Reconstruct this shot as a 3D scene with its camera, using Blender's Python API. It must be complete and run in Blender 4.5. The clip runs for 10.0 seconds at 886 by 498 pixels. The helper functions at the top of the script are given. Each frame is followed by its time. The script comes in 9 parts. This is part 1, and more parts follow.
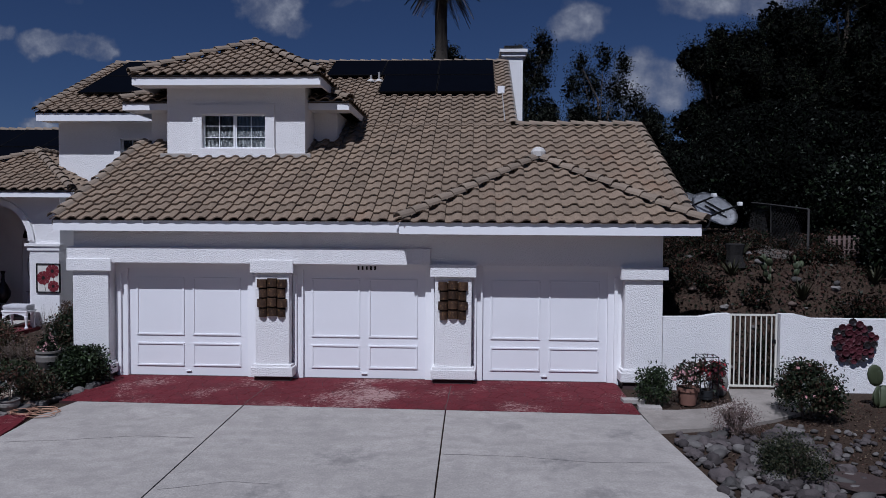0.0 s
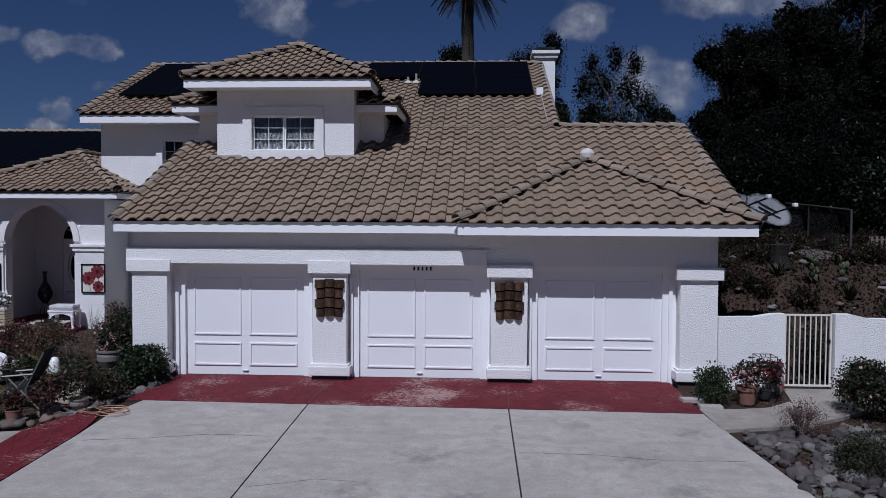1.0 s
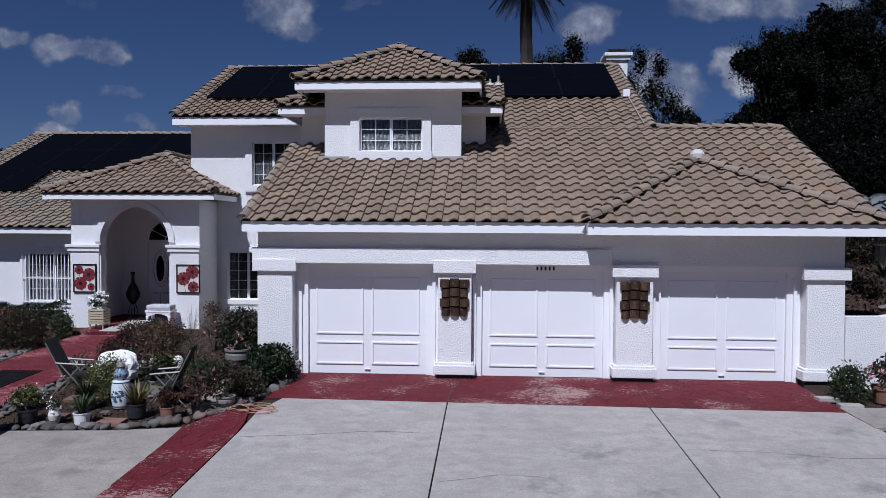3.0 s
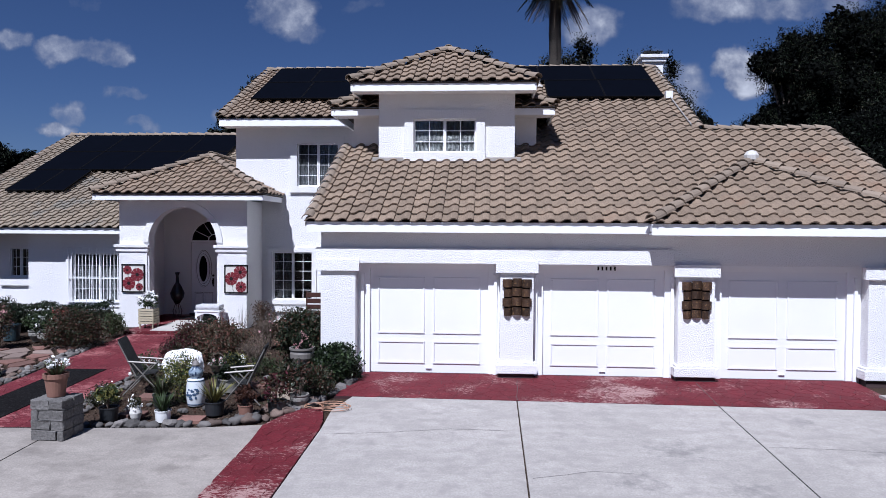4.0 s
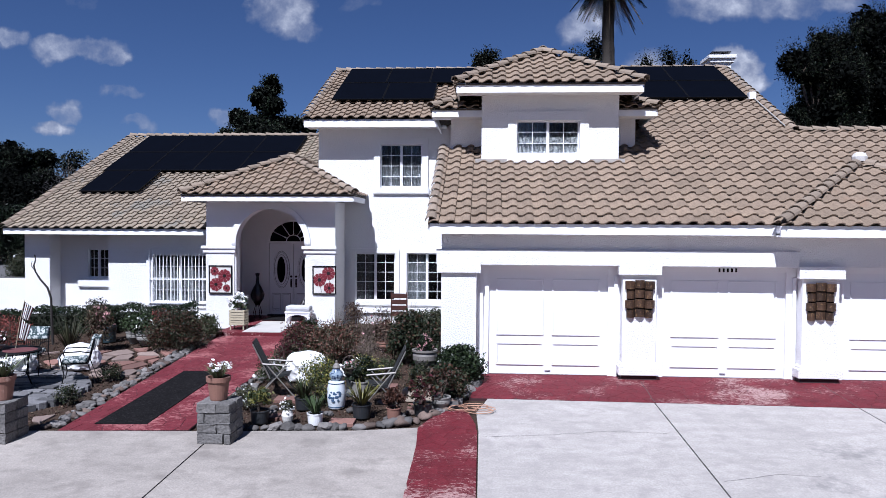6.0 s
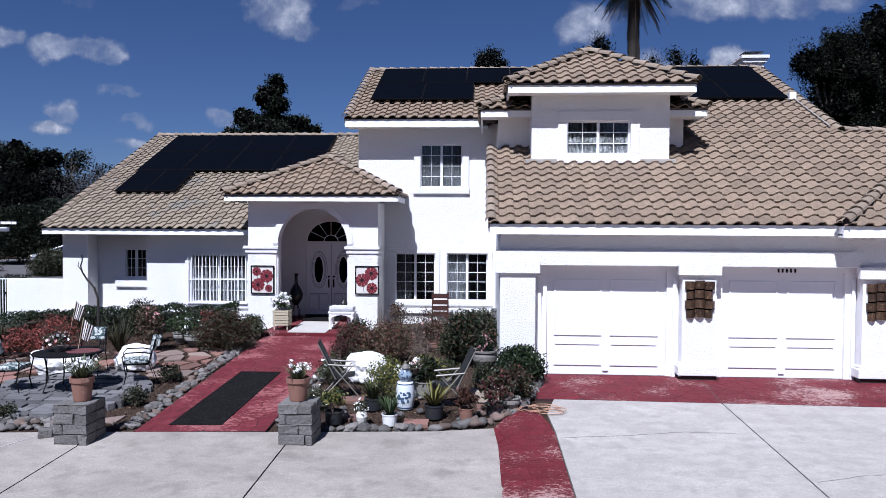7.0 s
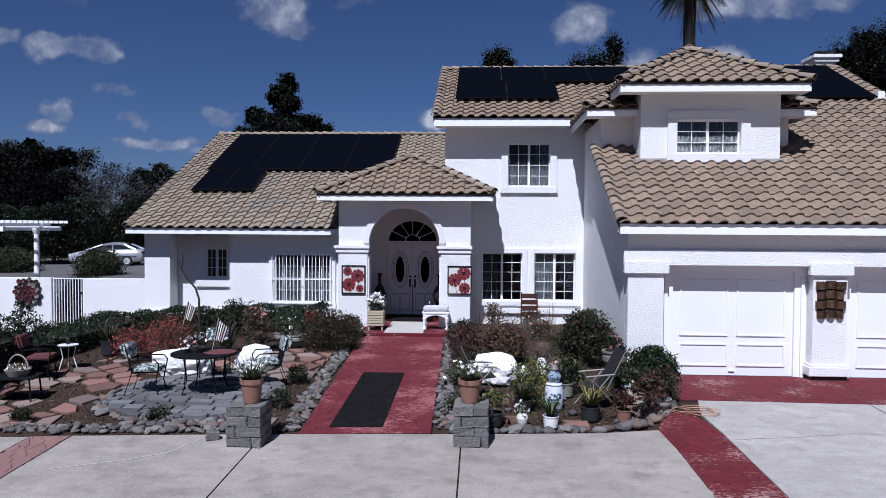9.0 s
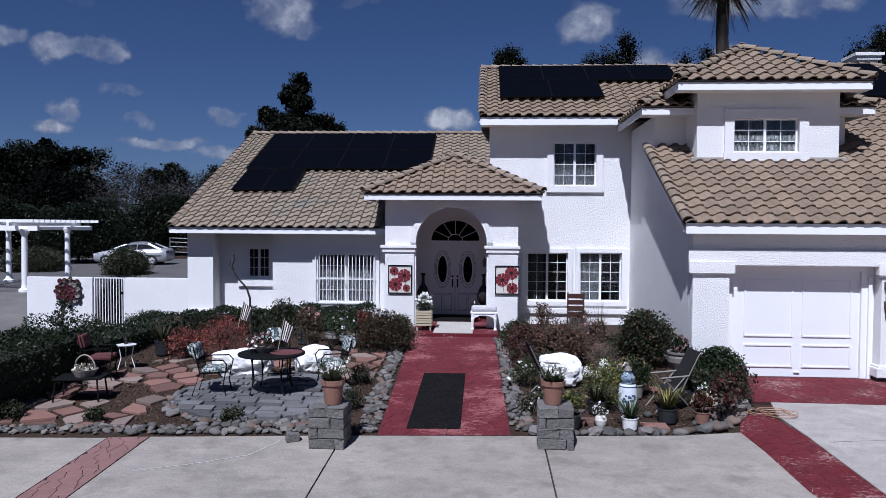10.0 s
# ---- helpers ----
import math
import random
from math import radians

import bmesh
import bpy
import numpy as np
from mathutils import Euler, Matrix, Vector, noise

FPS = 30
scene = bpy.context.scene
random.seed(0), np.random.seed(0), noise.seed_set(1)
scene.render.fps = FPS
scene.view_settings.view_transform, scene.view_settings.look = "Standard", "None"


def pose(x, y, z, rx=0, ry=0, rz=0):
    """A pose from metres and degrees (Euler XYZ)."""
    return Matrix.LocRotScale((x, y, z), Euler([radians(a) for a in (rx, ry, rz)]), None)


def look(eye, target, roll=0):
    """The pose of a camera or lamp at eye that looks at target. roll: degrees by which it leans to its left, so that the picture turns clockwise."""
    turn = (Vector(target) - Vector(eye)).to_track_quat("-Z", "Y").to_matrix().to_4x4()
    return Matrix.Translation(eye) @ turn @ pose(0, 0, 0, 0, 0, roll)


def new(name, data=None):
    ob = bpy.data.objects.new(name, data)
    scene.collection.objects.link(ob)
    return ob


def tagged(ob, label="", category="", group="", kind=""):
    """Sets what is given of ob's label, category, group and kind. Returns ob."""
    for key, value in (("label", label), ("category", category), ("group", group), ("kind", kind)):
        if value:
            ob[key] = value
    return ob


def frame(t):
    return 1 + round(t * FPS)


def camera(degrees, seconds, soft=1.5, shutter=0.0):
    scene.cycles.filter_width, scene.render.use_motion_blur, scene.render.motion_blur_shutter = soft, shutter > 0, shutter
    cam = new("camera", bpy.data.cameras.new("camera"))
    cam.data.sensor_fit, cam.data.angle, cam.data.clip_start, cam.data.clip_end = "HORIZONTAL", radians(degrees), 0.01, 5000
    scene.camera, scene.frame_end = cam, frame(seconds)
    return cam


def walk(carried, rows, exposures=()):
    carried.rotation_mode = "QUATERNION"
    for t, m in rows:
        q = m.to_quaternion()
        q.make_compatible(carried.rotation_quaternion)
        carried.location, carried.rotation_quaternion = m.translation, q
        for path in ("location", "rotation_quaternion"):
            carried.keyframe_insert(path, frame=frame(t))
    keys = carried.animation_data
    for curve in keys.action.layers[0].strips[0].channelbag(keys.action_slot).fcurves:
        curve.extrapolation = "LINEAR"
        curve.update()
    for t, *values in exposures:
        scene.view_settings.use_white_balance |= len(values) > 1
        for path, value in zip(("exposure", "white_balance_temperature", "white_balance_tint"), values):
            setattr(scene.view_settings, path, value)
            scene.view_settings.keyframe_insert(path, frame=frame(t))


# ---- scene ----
LENS = 63.9
cam = camera(LENS, 10.0, soft=0.5)
PATH = [
    (0.0, (0.36, 0.434, 3.145), (0.264, 2.431, 3.075), 0.35),
    (0.5, (-0.119, 0.34, 3.152), (-0.219, 2.336, 3.082), 0.33),
    (1.0, (-0.685, 0.243, 3.158), (-0.791, 2.239, 3.088), 0.32),
    (1.5, (-1.319, 0.204, 3.165), (-1.431, 2.2, 3.096), 0.3),
    (2.0, (-1.958, 0.156, 3.142), (-2.073, 2.152, 3.074), 0.3),
    (2.5, (-2.514, 0.081, 3.112), (-2.633, 2.076, 3.047), 0.3),
    (4.0, (-4.304, -0.234, 3.06), (-4.435, 1.76, 3.002), 0.35),
    (4.5, (-4.961, -0.323, 3.087), (-5.091, 1.672, 3.027), 0.33),
    (5.0, (-5.613, -0.379, 3.102), (-5.74, 1.616, 3.041), 0.32),
    (5.5, (-6.258, -0.389, 3.105), (-6.383, 1.606, 3.044), 0.32),
    (7.0, (-8.17, -0.466, 3.122), (-8.287, 1.53, 3.059), 0.33),
    (7.5, (-8.875, -0.499, 3.122), (-8.982, 1.497, 3.059), 0.34),
    (8.0, (-9.575, -0.49, 3.119), (-9.673, 1.507, 3.055), 0.36),
    (8.5, (-10.263, -0.49, 3.119), (-10.362, 1.506, 3.054), 0.36),
    (9.0, (-10.91, -0.497, 3.115), (-11.016, 1.5, 3.05), 0.36),
    (9.5, (-11.517, -0.466, 3.113), (-11.633, 1.53, 3.047), 0.36),
    (10.0, (-12.098, -0.437, 3.104), (-12.219, 1.558, 3.038), 0.38),
]
KELVIN, TINT = 5450, 15
EXPOSURES = [(t, e, KELVIN, TINT) for t, e in ((0.0, -0.63), (1.2, -0.59), (2.7, -0.35), (3.8, 0.22), (4.2, 0.42), (4.6, 0.57), (5.7, 0.61), (6.8, 0.56), (8.0, 0.40), (10.0, 0.10))]
walk(cam, [(t, look(eye, aim, roll)) for t, eye, aim, roll in PATH], EXPOSURES)

# ---- world, sun ----
SKY, SKY_TINT, CLOUD, CLOUD_GREY = 0.05, (0.535, 0.565, 0.69), (9.5, 9.5, 9.7), (3.7, 3.9, 4.7)
SUN_WAY = Vector((0.27, 1.0, -1.48)).normalized()
world = bpy.data.worlds.new("world")
scene.world = world
world.use_nodes = True


# cloud banks: slope to the side, slope up, half width, half height, density (looking along +y)
CLOUDS = [(-0.694, 0.272, 0.035, 0.017, 0.75), (-0.63, 0.254, 0.059, 0.02, 1.0), (-0.572, 0.252, 0.053, 0.021, 1.0), (-0.539, 0.241, 0.028, 0.011, 0.8), (-0.325, 0.317, 0.028, 0.032, 0.85),
          (-0.282, 0.299, 0.047, 0.037, 1.0), (-0.257, 0.275, 0.027, 0.021, 0.7), (0.134, 0.282, 0.043, 0.031, 0.95), (0.33, 0.302, 0.089, 0.025, 0.85), (0.421, 0.308, 0.1, 0.025, 0.85),
          (0.338, 0.226, 0.04, 0.026, 1.5), (0.352, 0.203, 0.034, 0.025, 1.5), (-0.523, 0.191, 0.03, 0.013, 0.7), (-0.634, 0.141, 0.038, 0.014, 1.4), (-0.608, 0.162, 0.036, 0.018, 0.95),
          (-0.18, 0.317, 0.04, 0.013, 0.45), (-0.587, 0.324, 0.033, 0.013, 0.4), (-0.05, 0.152, 0.034, 0.018, 1.2), (0.235, 0.195, 0.07, 0.05, 1.0), (-0.374, 0.155, 0.034, 0.014, 0.75), (-0.46, 0.115, 0.08, 0.012, 0.9), (-0.33, 0.102, 0.1, 0.013, 0.9), (-0.5, 0.15, 0.035, 0.012, 0.7)]


def build_sky():
    nt = world.node_tree
    nt.nodes.clear()
    N, L = nt.nodes.new, nt.links.new
    out, bg, sky = N("ShaderNodeOutputWorld"), N("ShaderNodeBackground"), N("ShaderNodeTexSky")
    sky.sky_type, sky.sun_disc = "NISHITA", False
    sky.sun_elevation = math.asin(-SUN_WAY.z)
    sky.sun_rotation = math.atan2(-SUN_WAY.x, -SUN_WAY.y)
    sky.altitude, sky.air_density, sky.dust_density, sky.ozone_density = 600, 0.9, 0.5, 4.0
    bg.inputs["Strength"].default_value = SKY

    def math2(op, a, b, clamp=False):
        n = N("ShaderNodeMath")
        n.operation, n.use_clamp = op, clamp
        for k, q in enumerate((a, b)):
            if isinstance(q, (int, float)):
                n.inputs[k].default_value = q
            else:
                L(q, n.inputs[k])
        return n.outputs[0]

    tc, sep, com = N("ShaderNodeTexCoord"), N("ShaderNodeSeparateXYZ"), N("ShaderNodeCombineXYZ")
    L(tc.outputs["Generated"], sep.inputs[0])
    ahead = math2("MAXIMUM", sep.outputs["Y"], 0.05)
    u, v = math2("DIVIDE", sep.outputs["X"], ahead), math2("DIVIDE", sep.outputs["Z"], ahead)
    L(u, com.inputs["X"]), L(v, com.inputs["Y"])
    nz = N("ShaderNodeTexNoise")
    nz.inputs["Scale"].default_value, nz.inputs["Detail"].default_value, nz.inputs["Roughness"].default_value = 17.0, 10.0, 0.6
    L(com.outputs[0], nz.inputs["Vector"])
    # billowing edges: shift the banks by a second noise
    bil, bsp = N("ShaderNodeTexNoise"), N("ShaderNodeSeparateColor")
    bil.inputs["Scale"].default_value, bil.inputs["Detail"].default_value, bil.inputs["Roughness"].default_value = 22.0, 4.0, 0.5
    L(com.outputs[0], bil.inputs["Vector"]), L(bil.outputs["Color"], bsp.inputs[0])
    u = math2("ADD", u, math2("MULTIPLY", math2("SUBTRACT", bsp.outputs[0], 0.5), 0.07))
    v = math2("ADD", v, math2("MULTIPLY", math2("SUBTRACT", bsp.outputs[1], 0.5), 0.045))
    field = 0.0
    for cu, cv, ru, rv, k in CLOUDS:
        du, dv = math2("DIVIDE", math2("SUBTRACT", u, cu), ru), math2("DIVIDE", math2("SUBTRACT", v, cv), rv)
        r2 = math2("ADD", math2("MULTIPLY", du, du), math2("MULTIPLY", dv, dv))
        f = math2("MULTIPLY", math2("SUBTRACT", 1.35, r2, True), k)
        field = math2("MAXIMUM", field, f)
    # loose cloud elsewhere, outside the view
    n2 = N("ShaderNodeTexNoise")
    n2.inputs["Scale"].default_value, n2.inputs["Detail"].default_value = 2.6, 8.0
    L(tc.outputs["Generated"], n2.inputs["Vector"])
    back = math2("MULTIPLY", math2("SUBTRACT", 0.25, sep.outputs["Y"], True), math2("SUBTRACT", math2("MULTIPLY", n2.outputs["Fac"], 6.0), 4.2, True))
    field = math2("MAXIMUM", field, math2("MULTIPLY", back, 1.6))
    puff = math2("MULTIPLY", math2("SUBTRACT", nz.outputs["Fac"], 0.5), 2.6)
    dens = math2("MULTIPLY", math2("ADD", puff, math2("SUBTRACT", math2("MULTIPLY", field, 1.1), 0.36)), 0.85, True)
    dens = math2("MULTIPLY", dens, math2("MULTIPLY", field, 1.3, True), True)
    # thin cloud is grey, thick cloud white
    body = N("ShaderNodeMixRGB")
    body.inputs[1].default_value, body.inputs[2].default_value = (*CLOUD_GREY, 1), (*CLOUD, 1)
    L(math2("MULTIPLY", math2("MULTIPLY", dens, field), math2("ADD", 0.42, puff), True), body.inputs[0])
    tint = N("ShaderNodeMixRGB")
    tint.blend_type, tint.inputs[0].default_value = "MULTIPLY", 1.0
    tint.inputs[2].default_value = (*SKY_TINT, 1)
    L(sky.outputs[0], tint.inputs[1])
    mix = N("ShaderNodeMixRGB")
    L(body.outputs[0], mix.inputs[2]), L(dens, mix.inputs[0]), L(tint.outputs[0], mix.inputs[1]), L(mix.outputs[0], bg.inputs["Color"])
    L(bg.outputs[0], out.inputs["Surface"])


build_sky()
sun = new("sun", bpy.data.lights.new("sun", "SUN"))
sun.data.energy, sun.data.angle, sun.data.color = 5.0, radians(0.53), (1.0, 0.96, 0.91)
sun.matrix_world = look((0, 0, 40), Vector((0, 0, 40)) + SUN_WAY)


# ---- materials ----
def material(name, color, rough=0.7, metal=0.0, vary=0.15, scale=3.0, fine=60.0, bump=0.1, grain=0.3, piece=0.0, stain=None, stain_at=0.58, stain_scale=1.2, spec=0.5, stain_w=0.09, streak=0.0, relief=0.02):
    """Noise-varied surface: vary = large blotches, grain = fine mottling, piece = random shift per object/island."""
    m = bpy.data.materials.new(name)
    m.use_nodes = True
    nt = m.node_tree
    N, L = nt.nodes.new, nt.links.new
    b = nt.nodes["Principled BSDF"]
    b.inputs["Roughness"].default_value, b.inputs["Metallic"].default_value = rough, metal
    b.inputs["Specular IOR Level"].default_value = spec
    tc = N("ShaderNodeTexCoord")
    geo = N("ShaderNodeNewGeometry")
    vec = geo.outputs["Position"]
    n1, n2 = N("ShaderNodeTexNoise"), N("ShaderNodeTexNoise")
    for n, s, d in ((n1, scale, 5.0), (n2, fine, 3.0)):
        n.inputs["Scale"].default_value, n.inputs["Detail"].default_value = s, d
        L(vec, n.inputs["Vector"])
    val = N("ShaderNodeMath")
    val.operation = "MULTIPLY_ADD"
    L(n1.outputs["Fac"], val.inputs[0])
    val.inputs[1].default_value, val.inputs[2].default_value = vary * 2.4, 1.0 - vary * 1.2
    v2 = N("ShaderNodeMath")
    v2.operation = "MULTIPLY_ADD"
    L(n2.outputs["Fac"], v2.inputs[0])
    v2.inputs[1].default_value, v2.inputs[2].default_value = grain * 2, 1.0 - grain
    mul = N("ShaderNodeMath")
    mul.operation = "MULTIPLY"
    L(val.outputs[0], mul.inputs[0]), L(v2.outputs[0], mul.inputs[1])
    last = mul.outputs[0]
    if streak:
        mp, n4, s4, m4 = N("ShaderNodeMapping"), N("ShaderNodeTexNoise"), N("ShaderNodeMath"), N("ShaderNodeMath")
        mp.inputs["Scale"].default_value = (1.1, 2.6, 1.0)
        n4.inputs["Scale"].default_value, n4.inputs["Detail"].default_value, n4.inputs["Roughness"].default_value = 1.6, 7.0, 0.65
        s4.operation, m4.operation = "MULTIPLY_ADD", "MULTIPLY"
        s4.inputs[1].default_value, s4.inputs[2].default_value = streak * 2, 1.0 - streak
        L(vec, mp.inputs["Vector"]), L(mp.outputs[0], n4.inputs["Vector"]), L(n4.outputs["Fac"], s4.inputs[0])
        L(last, m4.inputs[0]), L(s4.outputs[0], m4.inputs[1])
        last = m4.outputs[0]
    if piece:
        info = N("ShaderNodeObjectInfo")
        add = N("ShaderNodeMath")
        add.operation = "ADD"
        L(info.outputs["Random"], add.inputs[0]), L(geo.outputs["Random Per Island"], add.inputs[1])
        fr = N("ShaderNodeMath")
        fr.operation = "FRACT"
        L(add.outputs[0], fr.inputs[0])
        p = N("ShaderNodeMath")
        p.operation = "MULTIPLY_ADD"
        L(fr.outputs[0], p.inputs[0])
        p.inputs[1].default_value, p.inputs[2].default_value = piece * 2, 1.0 - piece
        q = N("ShaderNodeMath")
        q.operation = "MULTIPLY"
        L(last, q.inputs[0]), L(p.outputs[0], q.inputs[1])
        last = q.outputs[0]
    hsv = N("ShaderNodeHueSaturation")
    hsv.inputs["Color"].default_value = (*color, 1)
    L(last, hsv.inputs["Value"])
    col = hsv.outputs[0]
    if stain:
        n3 = N("ShaderNodeTexNoise")
        n3.inputs["Scale"].default_value, n3.inputs["Detail"].default_value, n3.inputs["Roughness"].default_value = stain_scale, 6.0, 0.6
        L(vec, n3.inputs["Vector"])
        r = N("ShaderNodeValToRGB")
        r.color_ramp.elements[0].position, r.color_ramp.elements[1].position = stain_at, stain_at + stain_w
        L(n3.outputs["Fac"], r.inputs[0])
        mx = N("ShaderNodeMixRGB")
        mx.inputs[2].default_value = (*stain, 1)
        L(r.outputs[0], mx.inputs[0]), L(col, mx.inputs[1])
        col = mx.outputs[0]
    L(col, b.inputs["Base Color"])
    if bump:
        bp = N("ShaderNodeBump")
        bp.inputs["Strength"].default_value, bp.inputs["Distance"].default_value = bump, relief
        L(n2.outputs["Fac"], bp.inputs["Height"]), L(bp.outputs[0], b.inputs["Normal"])
    return m


def glass_material(name, tint=(0.75, 0.8, 0.82)):
    m = material(name, tint, 0.06, vary=0.05, grain=0.0, bump=0.0)
    b = m.node_tree.nodes["Principled BSDF"]
    b.inputs["Transmission Weight"].default_value = 1.0
    b.inputs["IOR"].default_value = 1.45
    return m


STUCCO = material("white_stucco", (0.80, 0.79, 0.785), 0.85, vary=0.05, scale=0.8, fine=52, bump=0.9, relief=0.022, grain=0.11, stain=(0.70, 0.69, 0.69), stain_at=0.62, stain_w=0.2)
TRIM = material("white_trim_paint", (0.82, 0.82, 0.83), 0.55, vary=0.04, fine=30, bump=0.08, grain=0.02)
DOOR = material("white_door_paint", (0.80, 0.80, 0.82), 0.45, vary=0.03, scale=1.5, bump=0.04, grain=0.015)
TILE = material("roof_tile_clay", (0.213, 0.157, 0.110), 0.85, vary=0.24, scale=3.0, fine=26, bump=0.5, grain=0.42, piece=0.15, stain=(0.24, 0.145, 0.09), stain_at=0.6, stain_w=0.2, stain_scale=0.6)
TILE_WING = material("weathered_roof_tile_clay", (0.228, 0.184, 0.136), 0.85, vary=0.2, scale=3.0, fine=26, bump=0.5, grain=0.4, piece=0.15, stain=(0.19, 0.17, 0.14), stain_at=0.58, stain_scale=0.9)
RIDGE = material("ridge_tile_clay", (0.225, 0.175, 0.13), 0.85, vary=0.25, scale=2, fine=40, bump=0.3, grain=0.2, piece=0.2)
DECK = material("roof_underlay", (0.09, 0.07, 0.055), 0.9)
MORTAR = material("ridge_mortar", (0.55, 0.53, 0.5), 0.9, vary=0.2)
CONCRETE = material("driveway_concrete", (0.352, 0.325, 0.297), 0.85, vary=0.16, scale=0.6, fine=34, bump=0.35, grain=0.3, stain=(0.285, 0.262, 0.242), stain_at=0.48, stain_w=0.22, stain_scale=4.0, streak=0.3)


def smudge(m, spots, color):
    """Old tyre and oil marks: ragged dark patches at (x, y, radius) on a floor."""
    nt = m.node_tree
    N, L = nt.nodes.new, nt.links.new
    base = nt.nodes["Principled BSDF"].inputs["Base Color"]
    geo, nz = N("ShaderNodeNewGeometry"), N("ShaderNodeTexNoise")
    nz.inputs["Scale"].default_value, nz.inputs["Detail"].default_value, nz.inputs["Roughness"].default_value = 5.0, 8.0, 0.7
    L(geo.outputs["Position"], nz.inputs["Vector"])
    for x, y, r in spots:
        dist, fall, edge, cut = N("ShaderNodeVectorMath"), N("ShaderNodeMapRange"), N("ShaderNodeMath"), N("ShaderNodeMapRange")
        dist.operation, edge.operation = "DISTANCE", "ADD"
        dist.inputs[1].default_value = (x, y, -0.2)
        fall.inputs["From Max"].default_value, fall.inputs["To Min"].default_value, fall.inputs["To Max"].default_value = r, 0.2, -0.2
        cut.inputs["From Min"].default_value, cut.inputs["From Max"].default_value, cut.inputs["To Max"].default_value = 0.5, 0.72, 0.75
        L(geo.outputs["Position"], dist.inputs[0]), L(dist.outputs["Value"], fall.inputs["Value"])
        L(fall.outputs[0], edge.inputs[0]), L(nz.outputs["Fac"], edge.inputs[1]), L(edge.outputs[0], cut.inputs["Value"])
        mx, was = N("ShaderNodeMixRGB"), base.links[0].from_socket
        mx.inputs[2].default_value = (*color, 1)
        L(cut.outputs[0], mx.inputs[0]), L(was, mx.inputs[1]), L(mx.outputs[0], base)


smudge(CONCRETE, [(-1.5, 10.4, 0.9), (1.6, 10.5, 0.8), (2.7, 11.7, 0.6), (-2.3, 9.2, 0.7), (0.9, 11.9, 0.45), (-0.9, 9.0, 0.6), (2.0, 9.4, 0.7)], (0.19, 0.177, 0.168))
CONCRETE_OLD = material("weathered_driveway_concrete", (0.285, 0.255, 0.225), 0.85, vary=0.28, scale=0.8, fine=34, bump=0.35, grain=0.3, stain=(0.19, 0.168, 0.148), stain_at=0.5, stain_w=0.22, stain_scale=2.2, streak=0.34)
JOINT = material("concrete_joint", (0.06, 0.055, 0.05), 0.9)


def red_material(name, color, pale, amount, patch=None, fleck=13.0):
    """Painted stamped concrete: blotched red, rubbed through to pale cement in flakes that gather in worn areas; patch is a (x, y, radius) worn by wheels."""
    m = material(name, color, 0.8, spec=0.25, vary=0.3, scale=2.4, fine=26, bump=0.5, grain=0.45, piece=0.1)
    nt = m.node_tree
    N, L = nt.nodes.new, nt.links.new
    b = nt.nodes["Principled BSDF"]
    red = b.inputs["Base Color"].links[0].from_socket
    geo = N("ShaderNodeNewGeometry")
    low, chip = N("ShaderNodeTexNoise"), N("ShaderNodeTexNoise")
    low.inputs["Scale"].default_value, low.inputs["Detail"].default_value = 0.9, 4.0
    mp = N("ShaderNodeMapping")
    mp.inputs["Scale"].default_value = (0.6, 1.5, 1.0)
    chip.inputs["Scale"].default_value, chip.inputs["Detail"].default_value, chip.inputs["Roughness"].default_value = fleck, 6.0, 0.62
    chip.inputs["Distortion"].default_value = 1.2
    L(geo.outputs["Position"], low.inputs["Vector"]), L(geo.outputs["Position"], mp.inputs["Vector"]), L(mp.outputs[0], chip.inputs["Vector"])
    worn = N("ShaderNodeMath")
    worn.operation = "MULTIPLY_ADD"
    worn.inputs[1].default_value, worn.inputs[2].default_value = 0.9, amount - 0.45
    L(low.outputs["Fac"], worn.inputs[0])
    wear = worn.outputs[0]
    if patch:
        dist, fall, add = N("ShaderNodeVectorMath"), N("ShaderNodeMapRange"), N("ShaderNodeMath")
        dist.operation = "DISTANCE"
        dist.inputs[1].default_value = (patch[0], patch[1], -0.1)
        fall.inputs["From Min"].default_value, fall.inputs["From Max"].default_value = 0.0, patch[2]
        fall.inputs["To Min"].default_value, fall.inputs["To Max"].default_value = 0.15, 0.0
        L(geo.outputs["Position"], dist.inputs[0]), L(dist.outputs["Value"], fall.inputs["Value"])
        L(wear, add.inputs[0]), L(fall.outputs[0], add.inputs[1])
        wear = add.outputs[0]
    total, ramp = N("ShaderNodeMath"), N("ShaderNodeMapRange")
    total.operation = "ADD"
    L(wear, total.inputs[0]), L(chip.outputs["Fac"], total.inputs[1])
    ramp.inputs["From Min"].default_value, ramp.inputs["From Max"].default_value = 0.655, 0.745
    L(total.outputs[0], ramp.inputs["Value"])
    mx = N("ShaderNodeMixRGB")
    mx.inputs[2].default_value = (*pale, 1)
    L(ramp.outputs[0], mx.inputs[0]), L(red, mx.inputs[1]), L(mx.outputs[0], b.inputs["Base Color"])
    return m


